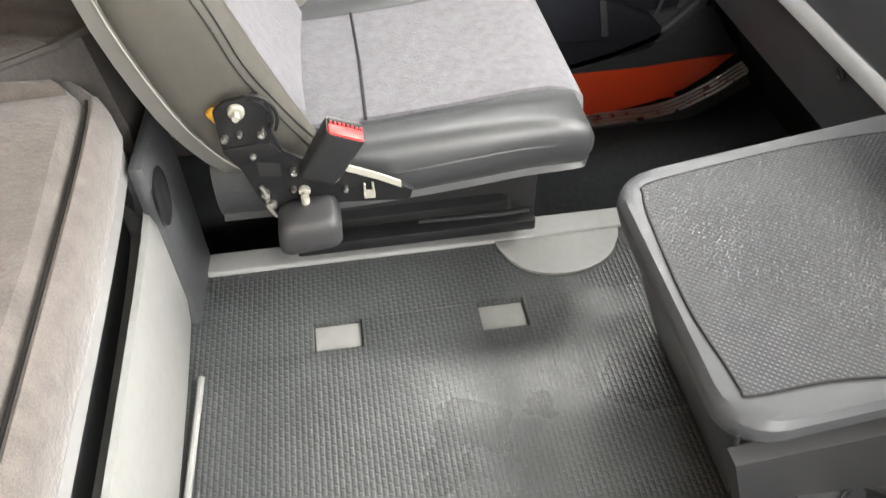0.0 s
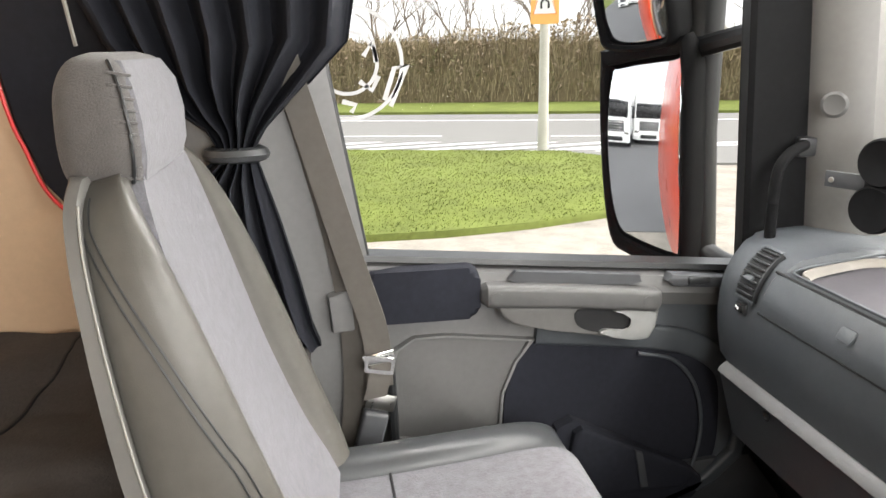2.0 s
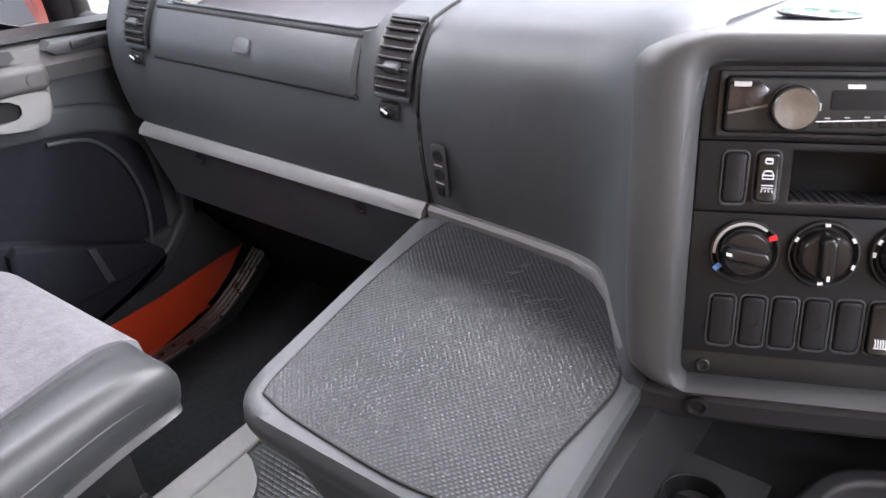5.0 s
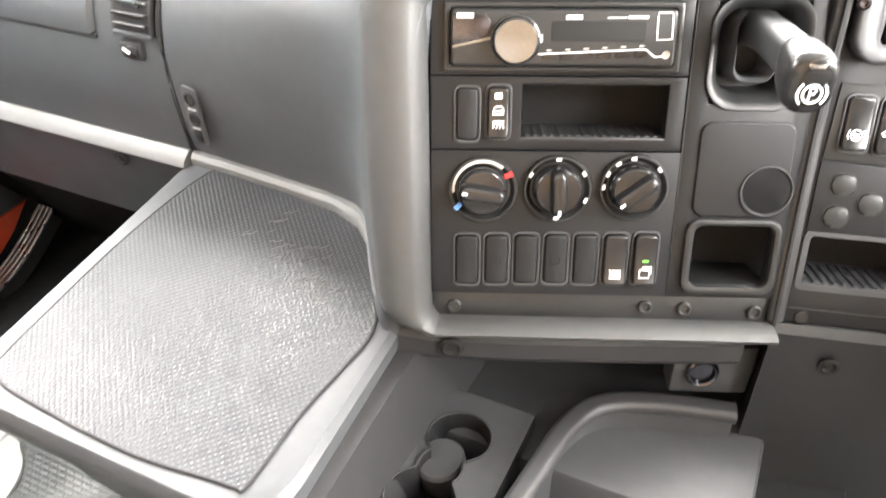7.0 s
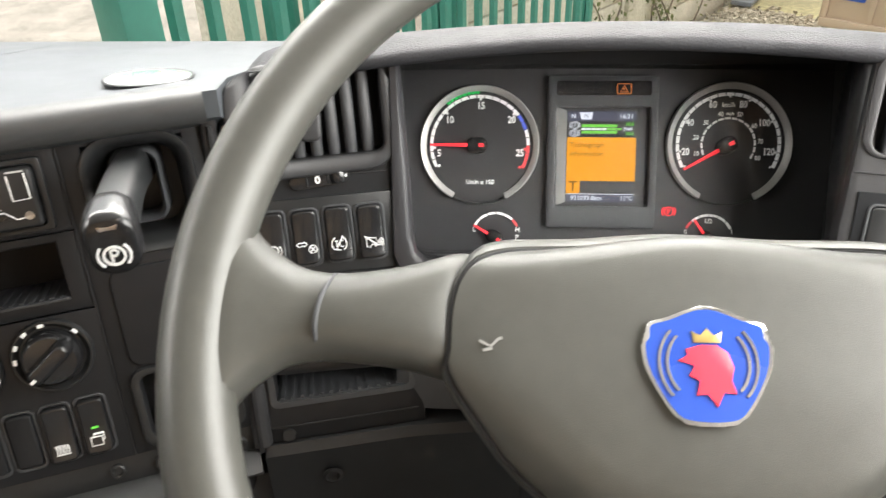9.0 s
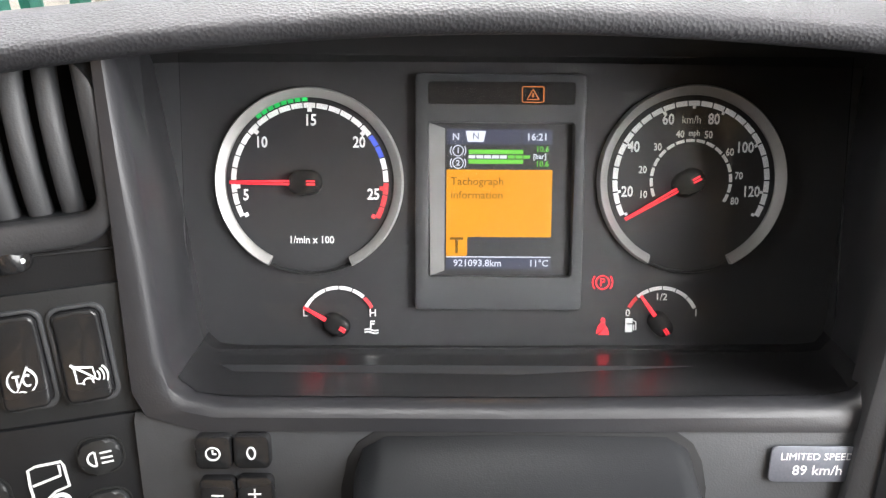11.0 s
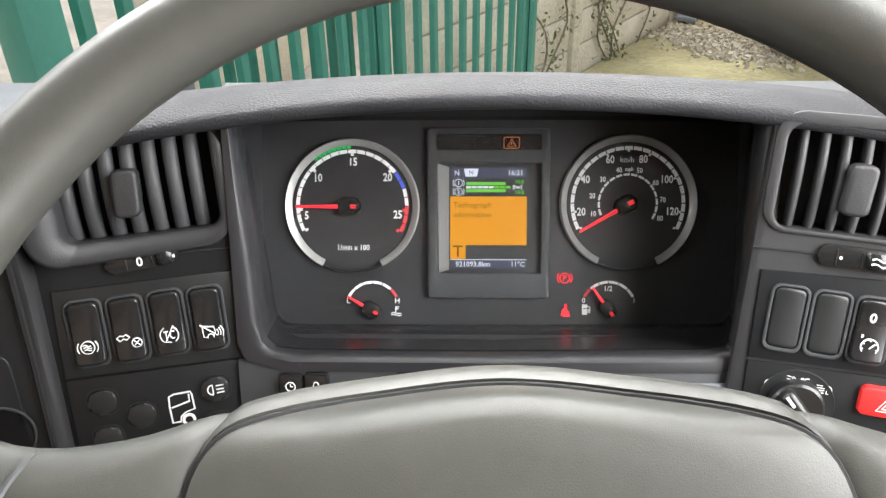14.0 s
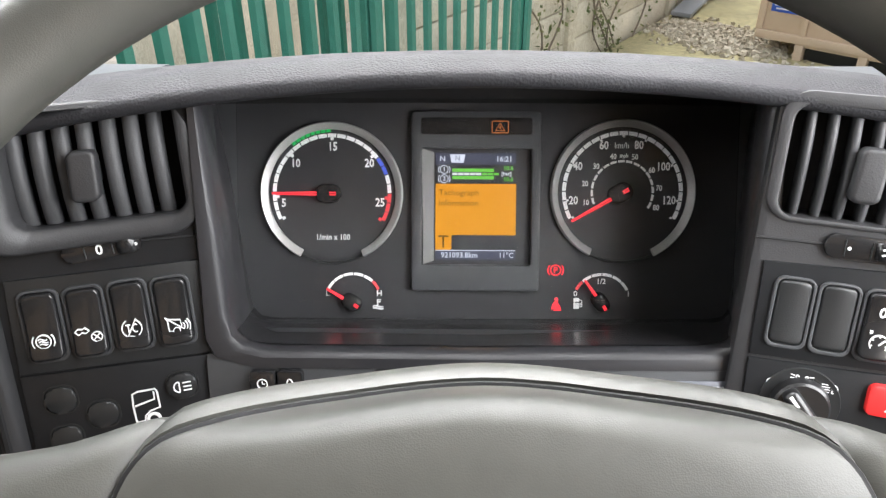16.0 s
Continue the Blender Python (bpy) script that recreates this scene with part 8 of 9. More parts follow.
part("pad", loft([pad_ring(s, l) for s, l in ((0.990, -0.10), (0.990, 0.0), (0.975, 0.14), (0.94, 0.42), (0.89, 0.72), (0.82, 0.93), (0.70, 1.0), (0.5, 1.0), (0.25, 1.0), (0.03, 1.0))]), WHEELSKIN, wheel, "grained grey centre pad", 70)
part("pad_gap", tube([(p.x * 0.999, p.y, p.z - 0.0022) for p in edge], 0.0013, 6, True), DEEP, wheel)
EBLUE = material("enamel_blue", (0.015, 0.06, 0.36), 0.25, vary=0.05, coat=0.6)
ERED = material("enamel_red", (0.75, 0.03, 0.06), 0.3, vary=0.05)
EGOLD = material("enamel_gold", (0.55, 0.42, 0.15), 0.35, metal=0.6, vary=0.05)
HORNGREY = material("horn_grey", (0.24, 0.24, 0.23), 0.4, vary=0.05)
badge = part("badge", moved(prism([(q.x, q.y) for q in smooth_path([(a, b, 0) for a, b in [(-0.028, 0.013), (-0.0265, 0.019), (-0.018, 0.0215), (0.0, 0.0275), (0.018, 0.0215), (0.0265, 0.019), (0.028, 0.013), (0.030, 0.008), (0.028, -0.004), (0.018, -0.022), (0.010, -0.028), (0.0, -0.0285), (-0.010, -0.028), (-0.018, -0.022), (-0.028, -0.004), (-0.030, 0.008)]], 4, True)], 0, 0.0025, 0.0006), at(-0.0005, -0.0150, 0.0028) @ Matrix.Diagonal((0.86, 0.86, 1, 1))), CHROME, wheel, "blue enamel badge")
part("badge_field", moved(prism([(q.x, q.y) for q in smooth_path([(a, b, 0) for a, b in [(-0.026, 0.012), (-0.025, 0.0175), (-0.017, 0.020), (0.0, 0.0255), (0.017, 0.020), (0.025, 0.0175), (0.026, 0.012), (0.028, 0.008), (0.026, -0.004), (0.017, -0.0205), (0.009, -0.026), (-0.009, -0.026), (-0.017, -0.0205), (-0.026, -0.004), (-0.028, 0.008)]], 4, True)], 0.002, 0.0030), at(-0.0005, -0.0150, 0.0028) @ Matrix.Diagonal((0.86, 0.86, 1, 1))), EBLUE, badge)
for r, a in ((0.0185, -42), (0.0185, 138), (0.0222, -42), (0.0222, 138)):
    part("badge_arc", moved(strokes([ellipse(0, 0, r, r * 1.02, 16, a, a + 84)], 0.0013, 0.003, 0.0036), at(-0.0005, -0.0150, 0.0028) @ Matrix.Diagonal((0.86, 0.86, 1, 1))), CHROME, badge)
part("badge_figure", moved(prism([(-0.014, 0.001), (-0.009, 0.0035), (-0.010, 0.0065), (-0.003, 0.0085), (0.004, 0.0085), (0.009, 0.005), (0.0115, -0.002), (0.0095, -0.008), (0.012, -0.014), (0.006, -0.013), (0.003, -0.020), (-0.001, -0.014), (-0.006, -0.015), (-0.004, -0.008), (-0.009, -0.006), (-0.006, -0.001)], 0.003, 0.0038, 0.0003), at(-0.0005, -0.0150, 0.0028) @ Matrix.Diagonal((0.86, 0.86, 1, 1))), ERED, badge)
part("badge_crown", moved(prism([(-0.006, 0.0095), (-0.007, 0.015), (-0.003, 0.0125), (0.0, 0.0165), (0.003, 0.0125), (0.007, 0.015), (0.006, 0.0095)], 0.003, 0.0038, 0.0003), at(-0.0005, -0.0150, 0.0028) @ Matrix.Diagonal((0.86, 0.86, 1, 1))), EGOLD, badge)
for sx in (-1, 1):
    part("horn_mark", moved(strokes([[(-0.006, 0.002), (0.0, -0.001), (0.004, 0.003), (0.006, 0.0035)], [(-0.004, -0.003), (0.001, -0.002)]], 0.0014, 0.0, 0.0008), at(sx * 0.087, -0.0085, 0.0034) @ Matrix.Diagonal((0.8, 0.8, 1, 1))), HORNGREY, wheel)
col = thing("steering_column", "dark steering column below the wheel", "steering column")
part("tube", tube([SW @ Vector((0, 0, -0.07)), SW @ Vector((0, 0, -0.30))], 0.034, 20, up=(1, 0, 0)), BLACK, col)
part("boot", lathe([(0.036, 0.0), (0.040, -0.08), (0.050, -0.2), (0.060, -0.35), (0.0, -0.35)], 24, SW @ at(0, 0, -0.08)), BLACK, col)
for sx in (-1, 1):
    st = thing("column_stalk", "chunky grey control stalk on the steering column", "stalk", SW, group="column stalks")
    line = [(0.05, 0.018, -0.10), (0.10, 0.008, -0.092), (0.165, -0.002, -0.068), (0.200, -0.005, -0.058), (0.236, -0.006, -0.052), (0.2475, -0.006, -0.051)]
    wide = (0.016, 0.017, 0.019, 0.023, 0.024, 0.020)
    part("lever", loft(fine([[(sx * u, v + b, z + a) for a, b in rrect(0.6 * w, w, 0.28 * w, 5)] for (u, v, z), w in zip(line, wide)], 3)), BEZEL, st, "", 60)
    part("symbol", moved(strokes([[(-0.007, -0.004), (0.004, -0.004), (0.004, 0.004), (-0.004, 0.004), (-0.007, 0.0), (-0.007, -0.004)], ellipse(0.006, -0.005, 0.003, 0.003, 12)], 0.0012, 0.0, 0.0006), at(sx * 0.216, -0.005, -0.0455)), PRINTDIM, st, "faint pale symbol")
# ---- outside ----
gs = []
xs = np.concatenate([np.linspace(-400, -50, 6), np.linspace(-40, 40, 41), np.linspace(50, 400, 6)])
for x in xs:
    gs.append([(x, y, GROUND + (0.02 * noise.noise((x * 0.3, y * 0.3, 0)) if abs(x) < 45 and abs(y) < 70 else 0)) for y in np.linspace(-400, 400, 121)])
solid("ground", loft(gs, False, False), GRAVEL, "pale gravel yard round the parked lorry", "ground", "structure")
RD = Vector((0.31, 1.0, 0)).normalized()
RN = Vector((1.0, -0.31, 0)).normalized()
def road_pt(s, d, z):
    """s along the road, d across it from the far hedge side."""
    p = Vector((-26.0, 0, GROUND)) + RD * s + RN * d
    return (p.x, p.y, GROUND + z)
def strip(d0, d1, z0, z1, s0=-300, s1=300, n=60):
    return loft([[road_pt(s, d0, z0), road_pt(s, d0, z1), road_pt(s, d1, z1), road_pt(s, d1, z0)] for s in np.linspace(s0, s1, n)])
solid("road", strip(-2.2, 9.3, -0.02, 0.05), ASPHALT, "grey two lane tarmac road", "road", "structure")
solid("verge_far", strip(-7.0, -2.3, -0.02, 0.14), GRASS, "grass verge along the far side of the road", "verge", "structure")
mk = thing("road_markings", "worn white road markings", "road marking", kind="structure")
part("edge_line", strip(0.0, 0.14, 0.045, 0.054), ROADPAINT, mk)
for k in range(-10, 24):
    part("centre_dash", strip(4.5, 4.62, 0.045, 0.054, k * 6.0 + 1.0, k * 6.0 + 4.0, 3), ROADPAINT, mk)
for k in range(7):
    part("hatch", loft([[road_pt(a, b, z) for a, b, z in ((s, d, 0.045), (s, d, 0.054), (s + 0.5, d, 0.054), (s + 0.5, d, 0.045))] for s, d in ((-1 + k * 1.5, 7.6), (2.2 + k * 1.5, 5.9))]), ROADPAINT, mk)
part("slip_line", loft([[road_pt(a, b, z) for a, b, z in ((s, d, 0.045), (s, d, 0.054), (s, d + 0.15, 0.054), (s, d + 0.15, 0.045))] for s, d in ((-3, 8.1), (6, 7.6), (12, 6.2))]), ROADPAINT, mk)
vp = [(-9.3, -40), (-9.4, -8), (-9.3, -1), (-9.3, 0.8), (-9.5, 2.0), (-9.9, 3.2), (-10.6, 4.4), (-12.0, 5.6), (-14.2, 6.0), (-16.4, 4.6), (-17.9, 0), (-19.5, -5), (-31, -40)]
verge = thing("grass_verge", "rough grass verge between yard and road", "grass", kind="structure")
part("turf", prism([(x, y) for x, y in vp], GROUND - 0.05, GROUND + 0.10, 0.05), GRASS, verge)
def inside(x, y):
    c = False
    for (x0, y0), (x1, y1) in zip(vp, vp[1:] + vp[:1]):
        if (y0 > y) != (y1 > y) and x < (x1 - x0) * (y - y0) / (y1 - y0) + x0:
            c = not c
    return c
rng = np.random.default_rng(4)
def blades(points, h, w):
    vs, fs = [], []
    for x, y, z in points:
        a = rng.uniform(0, math.pi)
        hh = h * rng.uniform(0.5, 1.3)
        dx, dy = math.cos(a) * w, math.sin(a) * w
        lx, ly = rng.normal(0, 0.4 * hh, 2)
        i = len(vs)
        vs += [(x - dx, y - dy, z), (x + dx, y + dy, z), (x + lx, y + ly, z + hh)]
        fs.append((i, i + 1, i + 2))
    return vs, fs
pts = []
while len(pts) < 60000:
    x, y = rng.uniform(-20, -9.2), rng.uniform(-12, 6)
    if inside(x, y):
        pts.append((x, y, GROUND + 0.09))
me = bpy.data.meshes.new("grass_blades")
vs, fs = blades(pts, 0.035, 0.014)
me.from_pydata(vs, [], fs)
me.materials.append(material("grass_blades", (0.160, 0.190, 0.048), 0.9, spec=0.1, vary=0.3, vary_scale=0.9))
tagged(new("grass", me), "short green grass with yellowish patches", "grass", kind="stuff")
# hedge and bare trees behind the road
def hedge(d, h, count, size, spread, seed, s0, s1):
    r = np.random.default_rng(seed)
    vs, fs = [], []
    for _ in range(count):
        s = r.uniform(s0, s1)
        top = h * (0.85 + 0.3 * noise.noise((s * 0.12, seed, 0.3)) + 0.12 * noise.noise((s * 0.7, seed, 1.3)))
        z = top * r.uniform(0, 1) ** 0.7
        dd = d + r.normal(0, spread)
        c = Vector(road_pt(s, dd, z))
        a = Vector(r.normal(0, 1, 3)).normalized() * size * r.uniform(0.5, 1.5)
        b = Vector(r.normal(0, 1, 3)).normalized() * size * 0.35
        i = len(vs)
        vs += [c - a, c + b, c + a, c - b]
        fs.append((i, i + 1, i + 2, i + 3))
    me = bpy.data.meshes.new("hedge")
    me.from_pydata([tuple(v) for v in vs], [], fs)
    return me
def leafy(name, a, b):
    m = bpy.data.materials.new(name)
    m.use_nodes = True
    nt, bs = m.node_tree, m.node_tree.nodes["Principled BSDF"]
    g = nt.nodes.new("ShaderNodeNewGeometry")
    r = nt.nodes.new("ShaderNodeValToRGB")
    r.color_ramp.elements[0].color, r.color_ramp.elements[1].color = (*a, 1), (*b, 1)
    nt.links.new(g.outputs["Random Per Island"], r.inputs["Fac"])
    nt.links.new(r.outputs["Color"], bs.inputs["Base Color"])
    bs.inputs["Roughness"].default_value = 0.9
    return m
HEDGE = leafy("winter_hedge", (0.19, 0.14, 0.09), (0.32, 0.25, 0.165))
IVY = leafy("ivy_hedge", (0.07, 0.075, 0.03), (0.17, 0.16, 0.07))
for nm, (d, h, n, sz, sp, sd, mt) in {"hedge": (-7.4, 3.4, 70000, 0.12, 0.36, 3, HEDGE), "hedge_ivy": (-7.05, 2.3, 9000, 0.10, 0.25, 5, IVY)}.items():
    me = hedge(d, h, n, sz, sp, sd, -35, 110)
    me.materials.append(mt)
    tagged(new(nm, me), "brown leafless winter hedge along the road" if nm == "hedge" else "dark ivy and evergreen patches in the hedge", "hedge", kind="stuff")
solid("hedge_bank", loft([[road_pt(s, -7.0 + 0.25 * noise.noise((s * 0.9, 5, 0)), 0), road_pt(s, -7.1 + 0.3 * noise.noise((s * 1.1, 7, 0)), 1.2), road_pt(s, -7.4 + 0.3 * noise.noise((s * 1.3, 2, 0)), 2.2 + 0.3 * noise.noise((s * 0.8, 1, 0))), road_pt(s, -7.9, 2.65 + 0.45 * noise.noise((s * 0.7, 3, 0)) + 0.2 * noise.noise((s * 2.3, 3, 0))), road_pt(s, -8.8, 2.3), road_pt(s, -9, 0)] for s in np.linspace(-60, 200, 420)]), material("hedge_shade", (0.16, 0.125, 0.07), 0.95, grain=1.0, grain_scale=14, vary=0.45, vary_scale=1.3), "dense dark heart of the hedge", "hedge", "structure")
def hedge_twigs(count, s0, s1, seed):
    """Thin upright shoots standing in and above the hedge."""
    r = np.random.default_rng(seed)
    vs, fs = [], []
    for _ in range(count):
        s = r.uniform(s0, s1)
        top = 2.75 + 0.55 * noise.noise((s * 0.5, 9, 0)) + 0.30 * noise.noise((s * 1.9, 4, 0))
        z0 = top * r.uniform(0.0, 0.85)
        hgt, w, d = r.uniform(0.4, 1.1), r.uniform(0.006, 0.016), -7.25 + r.normal(0, 0.28) - 0.12 * z0
        ls, ld = r.normal(0, 0.20), r.normal(0, 0.12)
        i = len(vs)
        vs += [road_pt(s - w, d, z0), road_pt(s + w, d, z0), road_pt(s + ls + w * 0.4, d + ld, z0 + hgt), road_pt(s + ls - w * 0.4, d + ld, z0 + hgt)]
        fs.append((i, i + 1, i + 2, i + 3))
    me = bpy.data.meshes.new("hedge_twigs")
    me.from_pydata(vs, [], fs)
    return me
me = hedge_twigs(60000, -22, 70, 8)
me.materials.append(leafy("hedge_shoots", (0.10, 0.075, 0.04), (0.40, 0.33, 0.20)))
tagged(new("hedge_shoots", me), "thin bare shoots standing in the winter hedge", "hedge", kind="stuff")
BARK = material("bare_bark", (0.20, 0.165, 0.13), 0.9, vary=0.3, vary_scale=8)
def bare_tree(s, d, h, seed):
    r = random.Random(seed)
    t = thing("bare_tree", "leafless winter tree behind the hedge", "tree", at(*road_pt(s, d, 0)), "bare trees")
    trunk, twigs = bmesh.new(), bmesh.new()
    def grow(bm2, p, dirv, length, rad, depth):
        q = p + dirv * length
        add(bm2 if depth > 0 else trunk, tube([p, (p + q) / 2 + Vector((r.uniform(-1, 1), r.uniform(-1, 1), 0)) * length * 0.06, q], rad, 5 if depth < 2 else 3, scale=[1, 0.85, 0.65]))
        if depth < 5:
            for _ in range(3 if depth < 4 else 2):
                nd = (dirv + Vector((r.uniform(-1, 1), r.uniform(-1, 1), r.uniform(-0.2, 0.7))) * 0.75).normalized()
                grow(twigs, p.lerp(q, r.uniform(0.55, 1.0)), nd, length * r.uniform(0.55, 0.8), rad * 0.55, depth + 1)
    grow(trunk, Vector((0, 0, 0)), Vector((0, 0, 1)), h * 0.33, h * 0.015, 0)
    part("trunk", trunk, BARK, t)
    part("crown", twigs, BARK, t)
for i, (s, d, h) in enumerate(((-14, -11, 7), (-9, -13, 8), (-4, -11, 7), (0, -13, 8), (4, -11, 7), (8, -13, 8), (12, -11, 6.5), (17, -12, 8), (23, -11, 7), (30, -12, 7), (40, -11, 8), (-22, -12, 8), (-12, -15, 9), (-6, -15, 8), (-2, -14, 9), (2, -15, 8), (6, -15, 9), (10, -14, 8), (14, -14, 9), (20, -14, 8))):
    bare_tree(s, d, h, i)
# sign post
post = thing("road_sign", "yellow backed warning sign on a pale post", "road sign", at(-16.6, 4.25, GROUND))
part("post", lathe([(0.0, 0), (0.13, 0), (0.115, 1.2), (0.10, 4.2), (0.0, 4.2)], 16), material("galvanised_post", (0.50, 0.48, 0.43), 0.7, vary=0.25, vary_scale=3), post)
SGN = at(0, -0.0, 3.45, 90, 0, 72)
part("backing", moved(prism(rrect(0.62, 1.15, 0.04, 3), 0.11, 0.125), SGN), material("yellow_sign", (0.80, 0.42, 0.12), 0.5, vary=0.08), post, "yellow backing board")
part("triangle", moved(prism([(-0.26, -0.36), (0.26, -0.36), (0.05, 0.40), (-0.05, 0.40)], 0.125, 0.13), SGN), WHITE, post, "white warning triangle")
part("triangle_edge", moved(strokes([[(-0.25, -0.36), (0.25, -0.36), (0.0, 0.44), (-0.25, -0.36)]], 0.025, 0.13, 0.134), SGN), material("sign_orange", (0.8, 0.2, 0.03), 0.5, vary=0.05), post)
part("symbol", moved(strokes([[(-0.08, -0.25), (-0.08, -0.12), (0.0, -0.05), (0.08, -0.12), (0.08, -0.25)]], 0.05, 0.13, 0.135), SGN), BLACK, post)

# green palisade fence
fence = thing("palisade_fence", "green painted steel palisade fence", "fence")
FA0, FB0 = Vector((-0.50, 1.62, GROUND)), Vector((1.04, 4.25, GROUND))
fd = (FB0 - FA0)
fl = fd.length
fd.normalize()
fn = Vector((fd.y, -fd.x, 0))
yaw = math.degrees(math.atan2(fd.y, fd.x))
pale_pts = [(-0.032, 0.010), (-0.027, 0.012), (-0.012, -0.004), (0.012, -0.004), (0.027, 0.012), (0.032, 0.010), (0.016, -0.008), (-0.016, -0.008)]
bmp = loft([[(x, y, z) for x, y in pale_pts] for z in (0.06, 2.25)] + [[(x * 0.25, y, 2.36) for x, y in pale_pts]])
pale = to_mesh("pale", bmp, GREEN)
n = int(fl / 0.137)
for i in range(n + 1):
    p = FA0 + fd * (i * 0.137)
    shared("pale", pale, Matrix.Translation(p) @ at(0, 0, 0, 0, 0, yaw), fence)
for z in (0.35, 1.95):
    part("rail", tube([FA0 + Vector((0, 0, z)) - fn * 0.03, FB0 + Vector((0, 0, z)) - fn * 0.03], 0.022, 4), GREEN, fence)
for k in (0.0, 0.5, 1.0):
    p = FA0 + fd * (fl * k)
    part("post", span(-0.06, 0.06, -0.03 if k == 0 else 0.02, 0.10, 0, 2.3, 0.004), GREEN, fence).matrix_basis = Matrix.Translation(p) @ at(0, 0, 0, 0, 0, yaw)
gate = thing("palisade_gate", "green palisade gate leaf folded back behind the fence", "gate")
for i in range(11):
    shared("pale", pale, Matrix.Translation(FA0 + fd * (0.75 + i * 0.125) - fn * 0.28) @ at(0, 0, 0, 0, 0, yaw + 6), gate)
for z in (0.4, 1.9):
    part("rail", tube([FA0 + fd * 0.70 - fn * 0.31 + Vector((0, 0, z)), FA0 + fd * 2.05 - fn * 0.31 + Vector((0, 0, z))], 0.02, 4), GREEN, gate)
# concrete panel wall
wall = thing("concrete_wall", "mossy concrete panel wall behind the fence", "garden wall")
W0, wd = Vector((0.19, 4.45, GROUND)), Vector((0.574, 0.819, 0))
YARD = material("dark_yard_tarmac", (0.13, 0.13, 0.132), 0.9, grain=0.7, grain_scale=40, vary=0.25, vary_scale=0.8)
solid("yard", prism([(-9.0, -70), (12, -70), (12, -4), (-3, -4), (-6.5, -5), (-9.0, -9)], GROUND - 0.05, GROUND + 0.025, 0.0), YARD, "worn grey tarmac of the lorry yard", "yard", "structure")
wy = math.degrees(math.atan2(wd.y, wd.x))
for i in range(5):
    m = Matrix.Translation(W0 + wd * (i * 2.40)) @ at(0, 0, 0, 0, 0, wy)
    part("wall_post", span(-0.07, 0.07, -0.07, 0.07, 0, 2.0, 0.01), CONCRETE, wall).matrix_basis = m
    for j in range(6):
        part("wall_panel", span(0.07, 2.33, -0.03, 0.03, 0.31 * j, 0.30 + 0.31 * j, 0.012), CONCRETE, wall).matrix_basis = m
wall2 = thing("yard_wall", "pale concrete wall behind the green fence", "garden wall")
for i in range(6):
    part("wall_panel", span(0, 1.8, -0.03, 0.03, 0, 1.9, 0.012), CONCRETE, wall2).matrix_basis = Matrix.Translation((-1.5 + i * 0.42, 4.5 + i * 1.75, GROUND)) @ at(0, 0, 0, 0, 0, 76)
EARTH = material("mossy_earth", (0.40, 0.36, 0.20), 0.95, grain=1.0, grain_scale=30, vary=0.5, vary_scale=2)
solid("earth_patch", prism([(0.3, 4.4), (3.2, 4.6), (7.5, 5.0), (9, 14), (6.9, 13.8), (0.25, 4.5)], GROUND - 0.05, GROUND + 0.04, 0.02), EARTH, "mossy bare earth behind the fence", "ground", "structure")
vs, fs = [], []
r2 = np.random.default_rng(9)
for _ in range(1300):
    a, q = r2.uniform(0, 2 * math.pi), math.sqrt(r2.uniform(0, 1)) * (1.0 if r2.uniform() < 0.8 else 1.5)
    c = np.array([3.28 + 0.50 * q * math.cos(a) - 0.25 * q * math.sin(a), 7.42 + 0.62 * q * math.sin(a), GROUND + 0.045 + 0.05 * max(0.0, 1 - q) * r2.uniform()])
    rot = np.array(Euler(tuple(r2.uniform(0, 6.28, 3))).to_matrix())
    i = len(vs)
    base = np.array([[-1, -1, -1], [1, -1, -1], [1, 1, -1], [-1, 1, -1], [-1, -1, 1], [1, -1, 1], [1, 1, 1], [-1, 1, 1]]) * r2.uniform(0.010, 0.034, 3)
    vs += [tuple(c + rot @ (b * r2.uniform(0.45, 1.15, 3))) for b in base]
    fs += [(i, i + 3, i + 2, i + 1), (i + 4, i + 5, i + 6, i + 7), (i, i + 1, i + 5, i + 4), (i + 1, i + 2, i + 6, i + 5), (i + 2, i + 3, i + 7, i + 6), (i + 3, i, i + 4, i + 7)]
me = bpy.data.meshes.new("rubble")
me.from_pydata(vs, [], fs)
me.materials.append(leafy("pale_rubble", (0.30, 0.26, 0.19), (0.62, 0.57, 0.46)))
tagged(new("rubble", me), "pale loose stones on the ground", "stones", kind="stuff")
# ivy on the wall
stems, vs, fs = bmesh.new(), [], []
r3 = random.Random(5)
for k in range(9):
    a = r3.uniform(1.4, 5.2)
    line = [W0 + wd * (a + 0.25 * math.sin(q * 1.3 + k)) + Vector((0.06, -0.05, 0.04 + 0.28 * q)) for q in range(r3.randint(3, 7))]
    add(stems, tube(smooth_path(line, 3), 0.010, 4))
    for q in smooth_path(line, 4):
        for _ in range(5):
            c = q + Vector((r3.uniform(-0.12, 0.12), r3.uniform(-0.08, 0.02), r3.uniform(-0.08, 0.08)))
            d1 = Vector((r3.uniform(-1, 1), r3.uniform(-1, 1), r3.uniform(-1, 1))).normalized() * 0.024
            d2 = Vector((r3.uniform(-1, 1), r3.uniform(-1, 1), r3.uniform(-1, 1))).normalized() * 0.018
            i = len(vs)
            vs += [tuple(c - d1), tuple(c + d2), tuple(c + d1), tuple(c - d2)]
            fs.append((i, i + 1, i + 2, i + 3))
ivy = thing("wall_ivy", "straggling ivy stems with small leaves on the wall", "ivy")
part("stems", stems, BARK, ivy)
me = bpy.data.meshes.new("leaves")
me.from_pydata(vs, [], fs)
me.materials.append(leafy("ivy_leaves", (0.10, 0.13, 0.05), (0.26, 0.28, 0.13)))
new("leaves", me).parent = ivy
